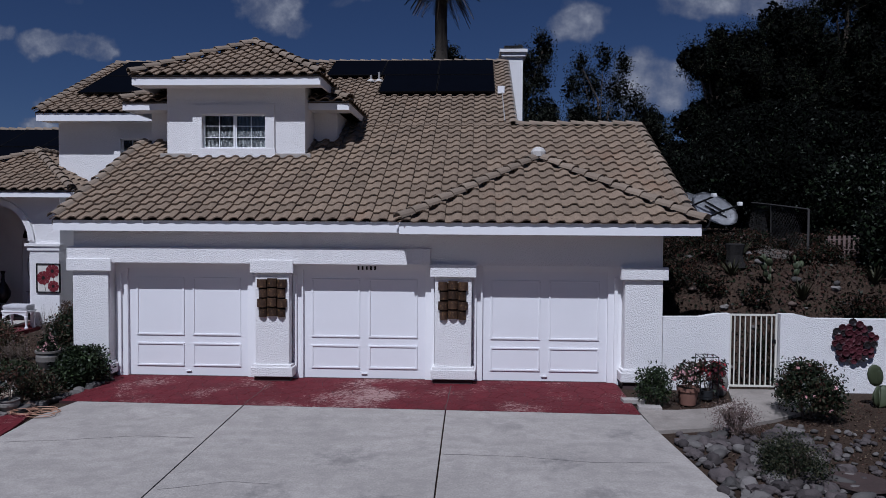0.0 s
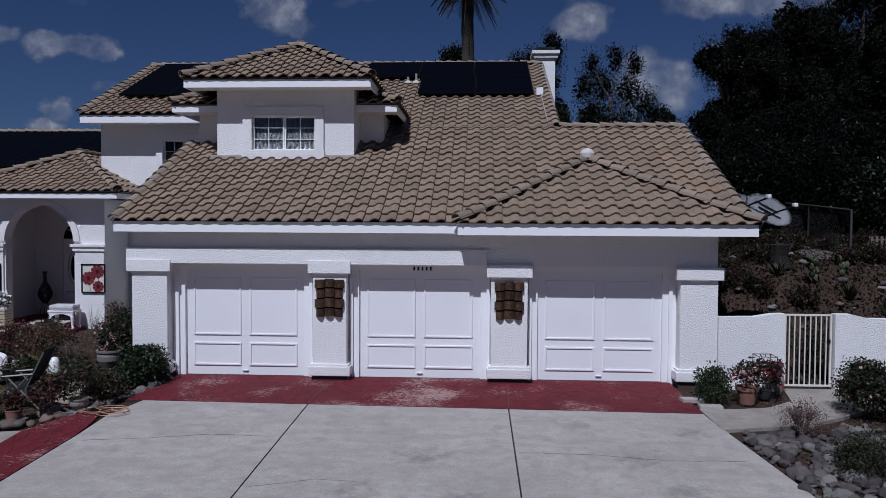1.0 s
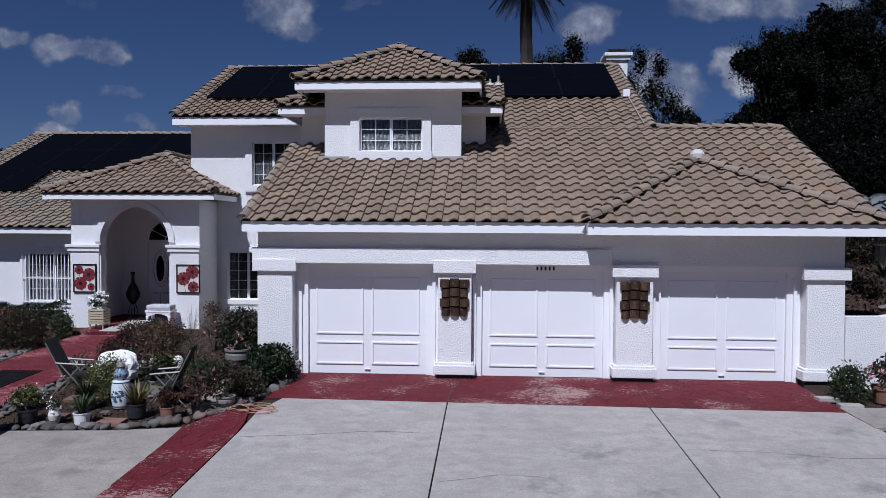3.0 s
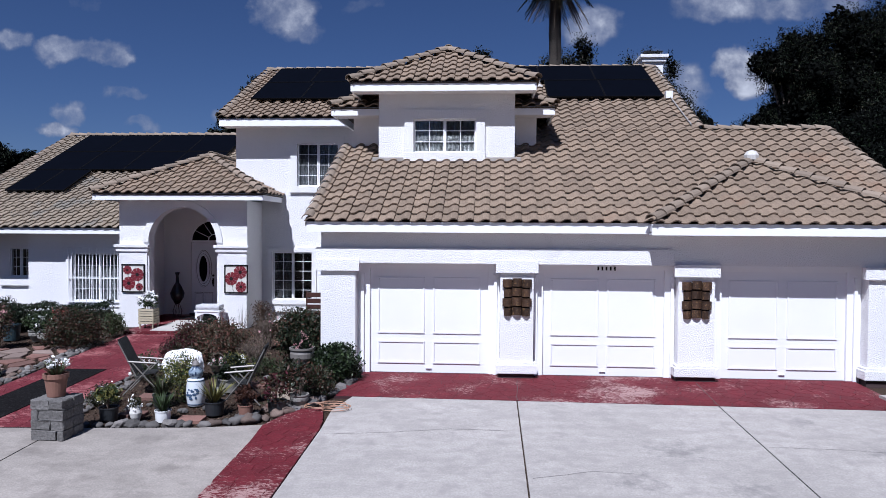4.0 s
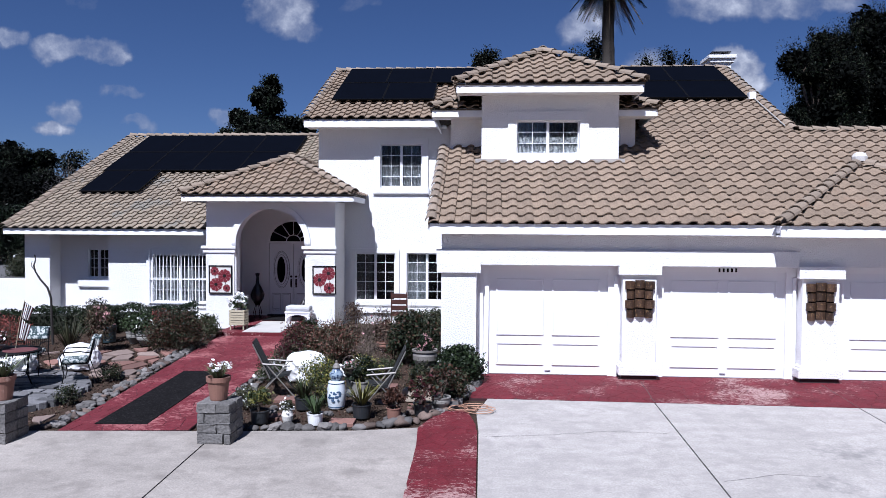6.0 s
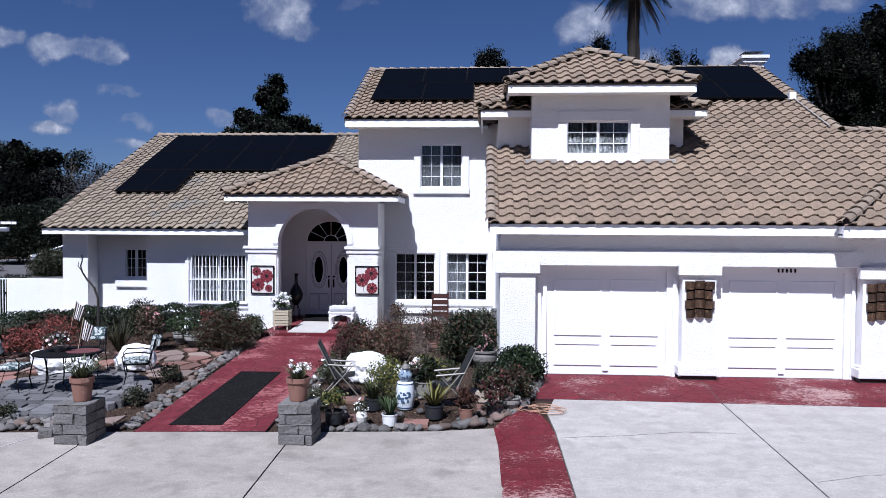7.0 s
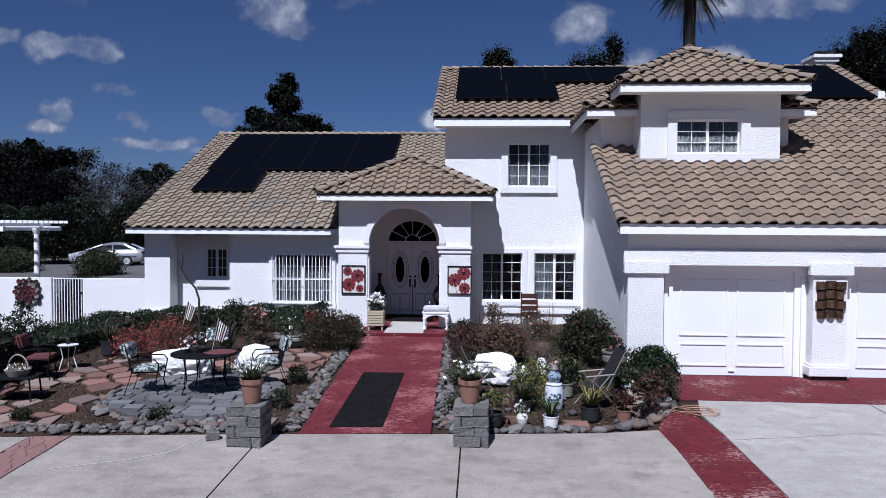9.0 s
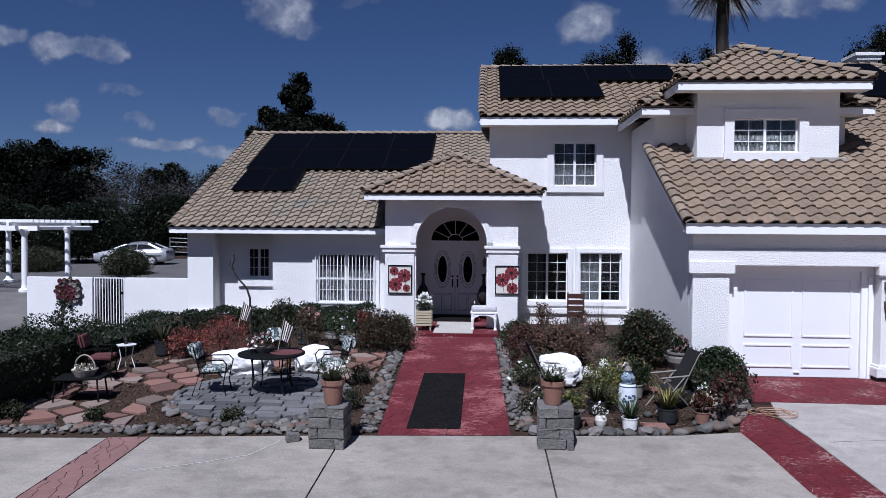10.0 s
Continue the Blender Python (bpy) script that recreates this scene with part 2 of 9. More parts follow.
REDCON = red_material("red_stamped_concrete", (0.105, 0.0115, 0.017), (0.32, 0.205, 0.19), 0.025, (-2.0, 13.6, 1.9), fleck=20.0)
REDSTRIP = red_material("flaking_red_stamped_concrete", (0.105, 0.0115, 0.017), (0.32, 0.2, 0.185), 0.07, fleck=17.0)
REDPATH = red_material("worn_red_stamped_concrete", (0.115, 0.0175, 0.024), (0.27, 0.10, 0.10), 0.1, fleck=13.0)
REDJOINT = material("red_concrete_joint", (0.035, 0.010, 0.012), 0.8)
PINKCON = material("pink_stamped_concrete", (0.21, 0.115, 0.103), 0.7, vary=0.15, fine=30, bump=0.2, grain=0.12, piece=0.08)
SOIL = material("dry_garden_soil", (0.044, 0.030, 0.022), 0.95, spec=0.1, vary=0.35, scale=1.2, fine=26, bump=1.0, grain=0.85)
GLASS = glass_material("window_glass")
SOLAR = material("solar_cells", (0.0015, 0.002, 0.004), 0.55, spec=0.03, vary=0.2, scale=2, fine=8, bump=0.0, grain=0.1)
SOLARFRAME = material("black_panel_frame", (0.006, 0.006, 0.007), 0.6, spec=0.05)
PIPEGREY = material("grey_painted_pipe", (0.30, 0.29, 0.28), 0.7, vary=0.15)
BLACK = material("black_painted_metal", (0.015, 0.015, 0.016), 0.45, 0.3, bump=0.05)
DARK = material("room_shade", (0.03, 0.03, 0.032), 0.9)


# ---- mesh helpers ----
def finish(name, bm, mat, smooth=False):
    me = bpy.data.meshes.new(name)
    bmesh.ops.recalc_face_normals(bm, faces=bm.faces)
    bm.to_mesh(me)
    bm.free()
    if smooth:
        for p in me.polygons:
            p.use_smooth = True
    for mm in (mat if isinstance(mat, (list, tuple)) else [mat]):
        me.materials.append(mm)
    return me


def thing(name, bm=None, mat=None, label="", category="", group="", kind="", at=None, smooth=False):
    ob = new(name, finish(name, bm, mat, smooth) if bm is not None else None)
    if at is not None:
        ob.matrix_basis = at
    return tagged(ob, label, category, group, kind)


def part(name, bm, mat, parent, label="", smooth=False, kind=""):
    ob = new(name, finish(name, bm, mat, smooth))
    ob.parent = parent
    return tagged(ob, label, kind=kind)


def box(x0, x1, y0, y1, z0, z1, bm=None, bevel=0.0):
    own = bmesh.new()
    vs = [own.verts.new((x, y, z)) for x in (x0, x1) for y in (y0, y1) for z in (z0, z1)]
    for f in ((0, 1, 3, 2), (4, 6, 7, 5), (0, 4, 5, 1), (2, 3, 7, 6), (0, 2, 6, 4), (1, 5, 7, 3)):
        own.faces.new([vs[i] for i in f])
    if bevel:
        bmesh.ops.bevel(own, geom=own.edges[:], offset=bevel, segments=2, affect="EDGES", profile=0.6)
    return join(bm, own)


def join(bm, own, m=None):
    if m is not None:
        bmesh.ops.transform(own, matrix=m, verts=own.verts)
    if bm is None:
        return own
    tmp = bpy.data.meshes.new("tmp")
    own.to_mesh(tmp)
    own.free()
    bm.from_mesh(tmp)
    bpy.data.meshes.remove(tmp)
    return bm


def poly_prism(pts, z0, z1, bm=None, axis="z"):
    """A straight prism over a plan polygon; axis y: pts are (x, z) and the depth runs y = z0..z1; axis x: pts are (y, z)."""
    own = bm if bm is not None else bmesh.new()
    def p(a, b, c):
        return (a, b, c) if axis == "z" else (a, c, b) if axis == "y" else (c, a, b)
    lo = [own.verts.new(p(a, b, z0)) for a, b in pts]
    hi = [own.verts.new(p(a, b, z1)) for a, b in pts]
    n = len(pts)
    own.faces.new(lo), own.faces.new(hi)
    for i in range(n):
        own.faces.new((lo[i], lo[(i + 1) % n], hi[(i + 1) % n], hi[i]))
    return own


def lathe(profile, segs=24, bm=None):
    """profile: (radius, z) from the bottom up."""
    own = bm if bm is not None else bmesh.new()
    rings = []
    for r, z in profile:
        if r < 1e-5:
            rings.append([own.verts.new((0, 0, z))])
        else:
            rings.append([own.verts.new((r * math.cos(2 * math.pi * i / segs), r * math.sin(2 * math.pi * i / segs), z)) for i in range(segs)])
    for a, b in zip(rings, rings[1:]):
        for i in range(segs):
            j = (i + 1) % segs
            if len(a) == 1 and len(b) == 1:
                continue
            if len(a) == 1:
                own.faces.new((a[0], b[j], b[i]))
            elif len(b) == 1:
                own.faces.new((a[i], a[j], b[0]))
            else:
                own.faces.new((a[i], a[j], b[j], b[i]))
    return own


def tube(points, r, segs=8, bm=None, r_end=None):
    own = bm if bm is not None else bmesh.new()
    pts = [Vector(p) for p in points]
    rings = []
    for i, p in enumerate(pts):
        d = (pts[min(i + 1, len(pts) - 1)] - pts[max(i - 1, 0)]).normalized()
        side = d.cross(Vector((0, 0, 1)) if abs(d.z) < 0.95 else Vector((1, 0, 0))).normalized()
        up = side.cross(d)
        rr = r if r_end is None else r + (r_end - r) * i / (len(pts) - 1)
        rings.append([own.verts.new(p + rr * (math.cos(2 * math.pi * k / segs) * side + math.sin(2 * math.pi * k / segs) * up)) for k in range(segs)])
    for a, b in zip(rings, rings[1:]):
        for k in range(segs):
            own.faces.new((a[k], a[(k + 1) % segs], b[(k + 1) % segs], b[k]))
    own.faces.new(rings[0]), own.faces.new(rings[-1])
    return own


def wall_x(x0, x1, z0, z1, y0, y1, holes=(), bm=None):
    """Wall along x with rectangular holes (hx0, hx1, hz0, hz1)."""
    bm = bm if bm is not None else bmesh.new()
    xs = sorted({x0, x1, *[h[0] for h in holes], *[h[1] for h in holes]})
    zs = sorted({z0, z1, *[h[2] for h in holes], *[h[3] for h in holes]})
    solid = lambda i, k: 0 <= i < len(xs) - 1 and 0 <= k < len(zs) - 1 and not any(h[0] - 1e-6 <= xs[i] and xs[i + 1] <= h[1] + 1e-6 and h[2] - 1e-6 <= zs[k] and zs[k + 1] <= h[3] + 1e-6 for h in holes)
    cache = {}
    def v(i, j, k):
        if (i, j, k) not in cache:
            cache[(i, j, k)] = bm.verts.new((xs[i], (y0, y1)[j], zs[k]))
        return cache[(i, j, k)]
    for i in range(len(xs) - 1):
        for k in range(len(zs) - 1):
            if not solid(i, k):
                continue
            for j in (0, 1):
                bm.faces.new((v(i, j, k), v(i + 1, j, k), v(i + 1, j, k + 1), v(i, j, k + 1)))
            if not solid(i - 1, k):
                bm.faces.new((v(i, 0, k), v(i, 1, k), v(i, 1, k + 1), v(i, 0, k + 1)))
            if not solid(i + 1, k):
                bm.faces.new((v(i + 1, 0, k), v(i + 1, 1, k), v(i + 1, 1, k + 1), v(i + 1, 0, k + 1)))
            if not solid(i, k - 1):
                bm.faces.new((v(i, 0, k), v(i + 1, 0, k), v(i + 1, 1, k), v(i, 1, k)))
            if not solid(i, k + 1):
                bm.faces.new((v(i, 0, k + 1), v(i + 1, 0, k + 1), v(i + 1, 1, k + 1), v(i, 1, k + 1)))
    return bm


def inside(pt, poly):
    x, y = pt
    hit = False
    for (ax, ay), (bx, by) in zip(poly, poly[1:] + poly[:1]):
        if (ay > y) != (by > y) and x < (bx - ax) * (y - ay) / (by - ay) + ax:
            hit = not hit
    return hit


# ---- ground levels ----
def ground_z(x, y):
    """Fall of the plot towards the drive, and the bank behind the side wall."""
    z = -0.02 + 0.045 * (min(max(y, -2.0), 20.0) - 14.7)
    if x > 4.0:
        u = min(max((y - 14.9) / 3.4, 0.0), 1.0)
        u = u * u * (3 - 2 * u)
        w = min(max((y - 17.0) / 30.0, 0.0), 1.0)
        side = min(max((x - 4.0) / 1.6, 0.0), 1.0)
        z += side * (2.1 * u + 1.6 * w)
    if x < -21.9 and 11.0 < y < 26.0:
        # lower side yard before the garden wall
        dip = min((-21.9 - x) / 1.6, 1.0) * min((y - 11.0) / 4.0, 1.0) * min((26.0 - y) / 3.2, 1.0)
        z -= 0.62 * dip * dip * (3 - 2 * dip)
    if y > 24 and x < -21:
        z += min((y - 24) / 20.0, 1.0) * 0.35
    far = max(0.0, math.hypot(x + 5, y - 10) - 60)
    return z + min(far * 0.03, 6.0)


# ---- roof tiles ----
TW, TL, EXPO = 0.325, 0.43, 0.365
PROFILE = [(0.0, 0.004), (0.16, -0.003), (0.32, 0.0), (0.44, 0.022), (0.54, 0.046), (0.66, 0.061), (0.78, 0.062), (0.9, 0.052), (0.978, 0.04), (0.982, -0.006)]


def tile_shape(bm, at=(0, 0, 0), jit=0.0):
    """One S tile: u across, v up the slope, w off the roof; its tail lies on the course below."""
    u0, v0, w0 = at
    rows = []
    for v, w in ((0.0, 0.054 + jit), (TL, 0.004)):
        rows.append([bm.verts.new((u0 + (a - 0.5) * TW, v0 + v, w0 + w + h)) for a, h in PROFILE])
    low = [bm.verts.new((q.co.x, q.co.y, q.co.z - 0.026)) for q in rows[0]]
    for i in range(len(PROFILE) - 1):
        bm.faces.new((rows[0][i], rows[0][i + 1], rows[1][i + 1], rows[1][i]))
        bm.faces.new((low[i], low[i + 1], rows[0][i + 1], rows[0][i]))


def roof_frame(origin, u, v):
    """Matrix whose x runs along the eave, y up the slope and z off the roof."""
    u, v = Vector(u).normalized(), Vector(v).normalized()
    n = u.cross(v)
    return Matrix(((u.x, v.x, n.x, origin[0]), (u.y, v.y, n.y, origin[1]), (u.z, v.z, n.z, origin[2]), (0, 0, 0, 1)))


SHARED_TILE = {}


def tile_field(roof, m, poly, singles=None, seed=1, mat=None):
    """Courses of tiles over the polygon poly (u, v in metres on the roof plane m). Tiles for which singles(u, v) holds are parts of their own; the rest is one mesh, cut to the outline."""
    rnd = random.Random(seed)
    mat = mat or TILE
    if mat.name not in SHARED_TILE:
        b = bmesh.new()
        tile_shape(b)
        SHARED_TILE[mat.name] = finish("tile", b, mat, smooth=False)
    us, vs = [p[0] for p in poly], [p[1] for p in poly]
    bm = bmesh.new()
    cut = bmesh.new()
    nv = int((max(vs) - min(vs)) / EXPO) + 2
    nu = int((max(us) - min(us)) / TW) + 3
    for r in range(nv):
        v = min(vs) + r * EXPO - 0.03
        for c in range(nu):
            u = min(us) + (c + 0.5) * TW - 0.1
            corners = [inside((u + a * TW * 0.5, v + b), poly) for a in (-1, 1) for b in (0.05, EXPO)]
            if not any(corners):
                continue
            jit = rnd.uniform(-0.004, 0.006)
            if all(corners):
                if singles is not None and singles(u, v):
                    ob = new("tile", SHARED_TILE[mat.name])
                    ob.parent = roof
                    ob.matrix_basis = m @ Matrix.Translation((u, v, jit)) @ Matrix.Rotation(rnd.uniform(-0.012, 0.012), 4, "Z")
                else:
                    tile_shape(bm, (u, v, 0), jit)
            else:
                tile_shape(cut, (u, v, 0), jit)
    n = len(poly)
    area = sum(poly[i][0] * poly[(i + 1) % n][1] - poly[(i + 1) % n][0] * poly[i][1] for i in range(n))
    # convex outlines only: trim the border tiles edge by edge
    for (a, b) in zip(poly, poly[1:] + poly[:1]):
        if abs(b[1] - a[1]) < 1e-6 and a[1] <= min(vs) + 1e-6:
            continue
        d = Vector((b[0] - a[0], b[1] - a[1], 0))
        out = Vector((d.y, -d.x, 0)) * (1 if area > 0 else -1)
        if len(cut.verts):
            bmesh.ops.bisect_plane(cut, geom=cut.verts[:] + cut.edges[:] + cut.faces[:], plane_co=(a[0], a[1], 0), plane_no=out, clear_outer=True)
    join(bm, cut)
    bmesh.ops.transform(bm, matrix=m, verts=bm.verts)
    part("tile_rest", bm, mat, roof, kind="stuff")


def cap_run(roof, a, b, r=0.12, step=0.36, mat=None, lift=0.03, name="ridge_tile"):
    """Overlapping barrel tiles from a to b along a ridge, hip or rake."""
    a, b = Vector(a), Vector(b)
    d = (b - a)
    n = max(1, round(d.length / step))
    d.normalize()
    side = d.cross(Vector((0, 0, 1))).normalized()
    up = side.cross(d)
    L = (b - a).length / n
    bmm = bmesh.new()
    segs = 7
    rings = []
    for v, rr, w in ((0.0, r * 1.08, 0.035), (L * 1.15, r * 0.9, 0.0)):
        ring = []
        for k in range(segs + 1):
            t = math.pi * k / segs
            ring.append(bmm.verts.new((rr * math.cos(t), v, w + rr * 0.85 * math.sin(t))))
        rings.append(ring)
    low = [bmm.verts.new((q.co.x * 0.84, q.co.y, (q.co.z - 0.035) * 0.82 + 0.035)) for q in rings[0]]
    for k in range(segs):
        bmm.faces.new((rings[0][k], rings[0][k + 1], rings[1][k + 1], rings[1][k]))
        bmm.faces.new((low[k], low[k + 1], rings[0][k + 1], rings[0][k]))
    me = finish(name, bmm, mat or RIDGE)
    for i in range(n):
        ob = new(name, me)
        ob.parent = roof
        o = a + d * (L * i) + up * (lift + random.uniform(-0.008, 0.008))
        ob.matrix_basis = Matrix(((side.x, d.x, up.x, o.x), (side.y, d.y, up.y, o.y), (side.z, d.z, up.z, o.z), (0, 0, 0, 1)))


def slab(pts, thick, bm=None):
    """A roof deck: polygon in space, thickened straight down."""
    bm = bm if bm is not None else bmesh.new()
    hi = [bm.verts.new(p) for p in pts]
    lo = [bm.verts.new((p[0], p[1], p[2] - thick)) for p in pts]
    bm.faces.new(hi), bm.faces.new(lo)
    for i in range(len(pts)):
        j = (i + 1) % len(pts)
        bm.faces.new((hi[i], hi[j], lo[j], lo[i]))
    return bm


# ---- the house ----
house = thing("house", label="white stucco two-storey house with brown clay tile roof", category="house")
SL = 0.504
EAVE_Y, EAVE_Z = 14.16, 3.175
main_z = lambda y: EAVE_Z + SL * (y - EAVE_Y)
RL, RR, RM = -8.1, 4.54, 1.33          # left rake, right rake, upper right rake
RIDGE_Y, LOW_Y, UP_Y, UL = 25.0, 19.15, 20.3, -12.325
NX, NOTCH_Y = -7.775, 18.05              # beside the dormer the roof stops at its shoulder wall
VU = Vector((0, 1, SL)).normalized()
hyp = math.sqrt(1 + SL * SL)

main_roof = thing("main_roof")
main_roof.parent = house
tagged(main_roof, "large brown clay S-tile roof over garage")
z = main_z
for x0, x1, y0, y1 in ((RL, NX, EAVE_Y, NOTCH_Y), (NX, RR, EAVE_Y, LOW_Y), (NX, RM, LOW_Y, RIDGE_Y), (UL, NX, UP_Y, RIDGE_Y)):
    bm = slab([(x0, y0 + 0.03, z(y0 + 0.03) - 0.01), (x1, y0 + 0.03, z(y0 + 0.03) - 0.01), (x1, y1, z(y1) - 0.01), (x0, y1, z(y1) - 0.01)], 0.09)
    part("roof_deck", bm, DECK, main_roof)
# rear slopes
part("roof_deck", slab([(UL, RIDGE_Y, z(RIDGE_Y)), (RM, RIDGE_Y, z(RIDGE_Y)), (RM, 31, z(RIDGE_Y) - SL * 6), (UL, 31, z(RIDGE_Y) - SL * 6)], 0.09), DECK, main_roof)
part("roof_deck", slab([(RM, LOW_Y, z(LOW_Y)), (RR, LOW_Y, z(LOW_Y)), (RR, 24.4, z(LOW_Y) - SL * 5.2), (RM, 24.4, z(LOW_Y) - SL * 5.2)], 0.09), DECK, main_roof)


def plane_poly(m, pts):
    inv = m.inverted()
    return [tuple((inv @ Vector(p)).xy) for p in pts]


def field_on(roof, pts, singles=None, seed=1, mat=None):
    """Tiles over a planar convex polygon pts in space; the first edge is the eave, left to right as seen from outside."""
    u = Vector(pts[1]) - Vector(pts[0])
    nrm = (Vector(pts[1]) - Vector(pts[0])).cross(Vector(pts[-1]) - Vector(pts[0])).normalized()
    m = roof_frame(pts[0], u, nrm.cross(u.normalized()))
    tile_field(roof, m, plane_poly(m, pts), singles, seed, mat)


P = lambda x, y: (x, y, main_z(y))
field_on(main_roof, [P(RL, EAVE_Y), P(RR, EAVE_Y), P(RR, NOTCH_Y), P(RL, NOTCH_Y)], lambda u, v: v < 4.3 and u < 7.4, 3)
field_on(main_roof, [P(NX, NOTCH_Y), P(RR, NOTCH_Y), P(RR, LOW_Y), P(NX, LOW_Y)], None, 7)
field_on(main_roof, [P(NX, LOW_Y), P(RM, LOW_Y), P(RM, RIDGE_Y), P(NX, RIDGE_Y)], None, 4)
field_on(main_roof, [P(UL, UP_Y), P(NX, UP_Y), P(NX, RIDGE_Y), P(UL, RIDGE_Y)], None, 5)
cap_run(main_roof, P(UL, RIDGE_Y + 0.02), P(RM, RIDGE_Y + 0.02))
cap_run(main_roof, P(RM, LOW_Y), P(RR, LOW_Y))
cap_run(main_roof, P(RR - 0.05, EAVE_Y), P(RR - 0.05, LOW_Y), name="rake_tile")
cap_run(main_roof, P(RM - 0.05, LOW_Y), P(RM - 0.05, RIDGE_Y), name="rake_tile")
cap_run(main_roof, P(RL + 0.06, EAVE_Y), P(RL + 0.06, NOTCH_Y), r=0.115, name="rake_tile")
cap_run(main_roof, P(UL + 0.06, UP_Y), P(UL + 0.06, RIDGE_Y), name="rake_tile")
# projecting hipped bay over the third garage door
BX0, BX1, BY = -1.13, 4.6, 13.92
BW = (BX1 - BX0) / 2
BZ = EAVE_Z - 0.02
bay_apex = ((BX0 + BX1) / 2, BY + BW, BZ + SL * BW)
bay_roof = thing("bay_roof")
bay_roof.parent = house
c0, c1 = (BX0, BY, BZ), (BX1, BY, BZ)
down = lambda p, d: (p[0], p[1], p[2] - d)
bm = bmesh.new()
slab([(BX0 + 0.08, BY + 0.06, BZ + SL * 0.06 - 0.01), (BX1 - 0.08, BY + 0.06, BZ + SL * 0.06 - 0.01), down(bay_apex, 0.01)], 0.15, bm)
part("roof_deck", bm, DECK, bay_roof)
field_on(bay_roof, [c0, c1, bay_apex], lambda u, v: v < 1.7, 6)
cap_run(bay_roof, c0, bay_apex, r=0.13, lift=0.07, name="hip_tile")
cap_run(bay_roof, c1, bay_apex, r=0.13, lift=0.07, name="hip_tile")
bm = lathe([(0.16, -0.05), (0.17, 0.06), (0.12, 0.14), (0.05, 0.17), (0, 0.17)], 10)
bmesh.ops.transform(bm, matrix=Matrix.Translation(bay_apex) @ Matrix.Translation((0, -0.05, 0.14)), verts=bm.verts)
part("apex_mortar", bm, MORTAR, bay_roof, "pale grey mortar cap at hip apex")


def fascia(roof, x0, x1, y, z0, z1, name="fascia"):
    part(name, box(x0, x1, y, y + 0.045, z0, z1), TRIM, roof, "white painted fascia board")


fascia(main_roof, RL + 0.03, BX0 - 0.0, 14.17, 2.975, 3.185)
fascia(bay_roof, BX0, BX1 - 0.05, 13.93, 2.95, 3.175)
part("soffit", box(RL + 0.05, BX0, 14.215, 14.52, 3.0, 3.03), STUCCO, main_roof)
part("soffit", box(BX0, BX1 - 0.08, 13.975, 14.52, 2.99, 3.02), STUCCO, bay_roof)
part("fascia_return", box(BX0, BX0 + 0.04, 13.975, 14.17, 2.95, 3.175), TRIM, bay_roof)
fascia(main_roof, UL + 0.03, RL - 0.08, UP_Y + 0.02, 6.03, 6.25)
part("soffit", box(UL + 0.05, RL, UP_Y + 0.07, 20.95, 6.05, 6.08), STUCCO, main_roof)
# rake boards
for x, y0, y1 in ((RL, EAVE_Y + 0.1, NOTCH_Y + 0.1), (UL, UP_Y + 0.1, RIDGE_Y), (RM, LOW_Y, RIDGE_Y), (RR - 0.05, EAVE_Y, LOW_Y)):
    part("rake_board", poly_prism([(y0, main_z(y0) - 0.22), (y1, main_z(y1) - 0.22), (y1, main_z(y1) - 0.02), (y0, main_z(y0) - 0.02)], x, x + 0.045, axis="x"), TRIM, main_roof)

# --- garage front ---
garage_wall = thing("garage_wall")
garage_wall.parent = house
DOORS = [(-6.84, -4.33), (-3.18, -0.68), (0.48, 2.98)]
GY = 14.80
BAYS = [(-7.1, -4.08), (-3.39, -0.47), (0.26, 3.26)]
bm = wall_x(-7.84, 3.99, -0.15, 3.1, 14.5, 14.74, [(a, b, -0.15, 2.33) for a, b in BAYS])
part("front_wall", bm, STUCCO, garage_wall)
# lintel band
part("lintel_band", box(-7.94, -0.56, 14.41, 14.5, 2.33, 2.65, bevel=0.012), STUCCO, garage_wall)
PILLARS = [(-7.84, -7.1, 2.41, 2.16), (-4.08, -3.39, 2.41, 2.15), (-0.47, 0.26, 2.35, 2.10), (3.26, 3.99, 2.33, 2.08)]
for a, b, top, bot in PILLARS:
    pil = part("pillar", box(a, b, 14.45, 14.5, 0.0, bot + 0.02, bevel=0.012), STUCCO, garage_wall)
    bm = box(a - 0.09, b + 0.09, 14.38, 14.52, bot, top, bevel=0.012)
    part("pillar_cap", bm, STUCCO, pil)
    bm = box(a - 0.08, b + 0.08, 14.38, 14.74, 0.07, 0.26, bevel=0.015)
    box(a - 0.05, b + 0.05, 14.41, 14.72, 0.26, 0.31, bm, bevel=0.01)
    part("pillar_base", bm, STUCCO, pil)
    part("plinth", box(a - 0.02, b + 0.02, 14.44, 14.72, -0.1, 0.07), material("dark_plinth", (0.05, 0.03, 0.03), 0.9) if a < -7.5 else bpy.data.materials["dark_plinth"], pil)


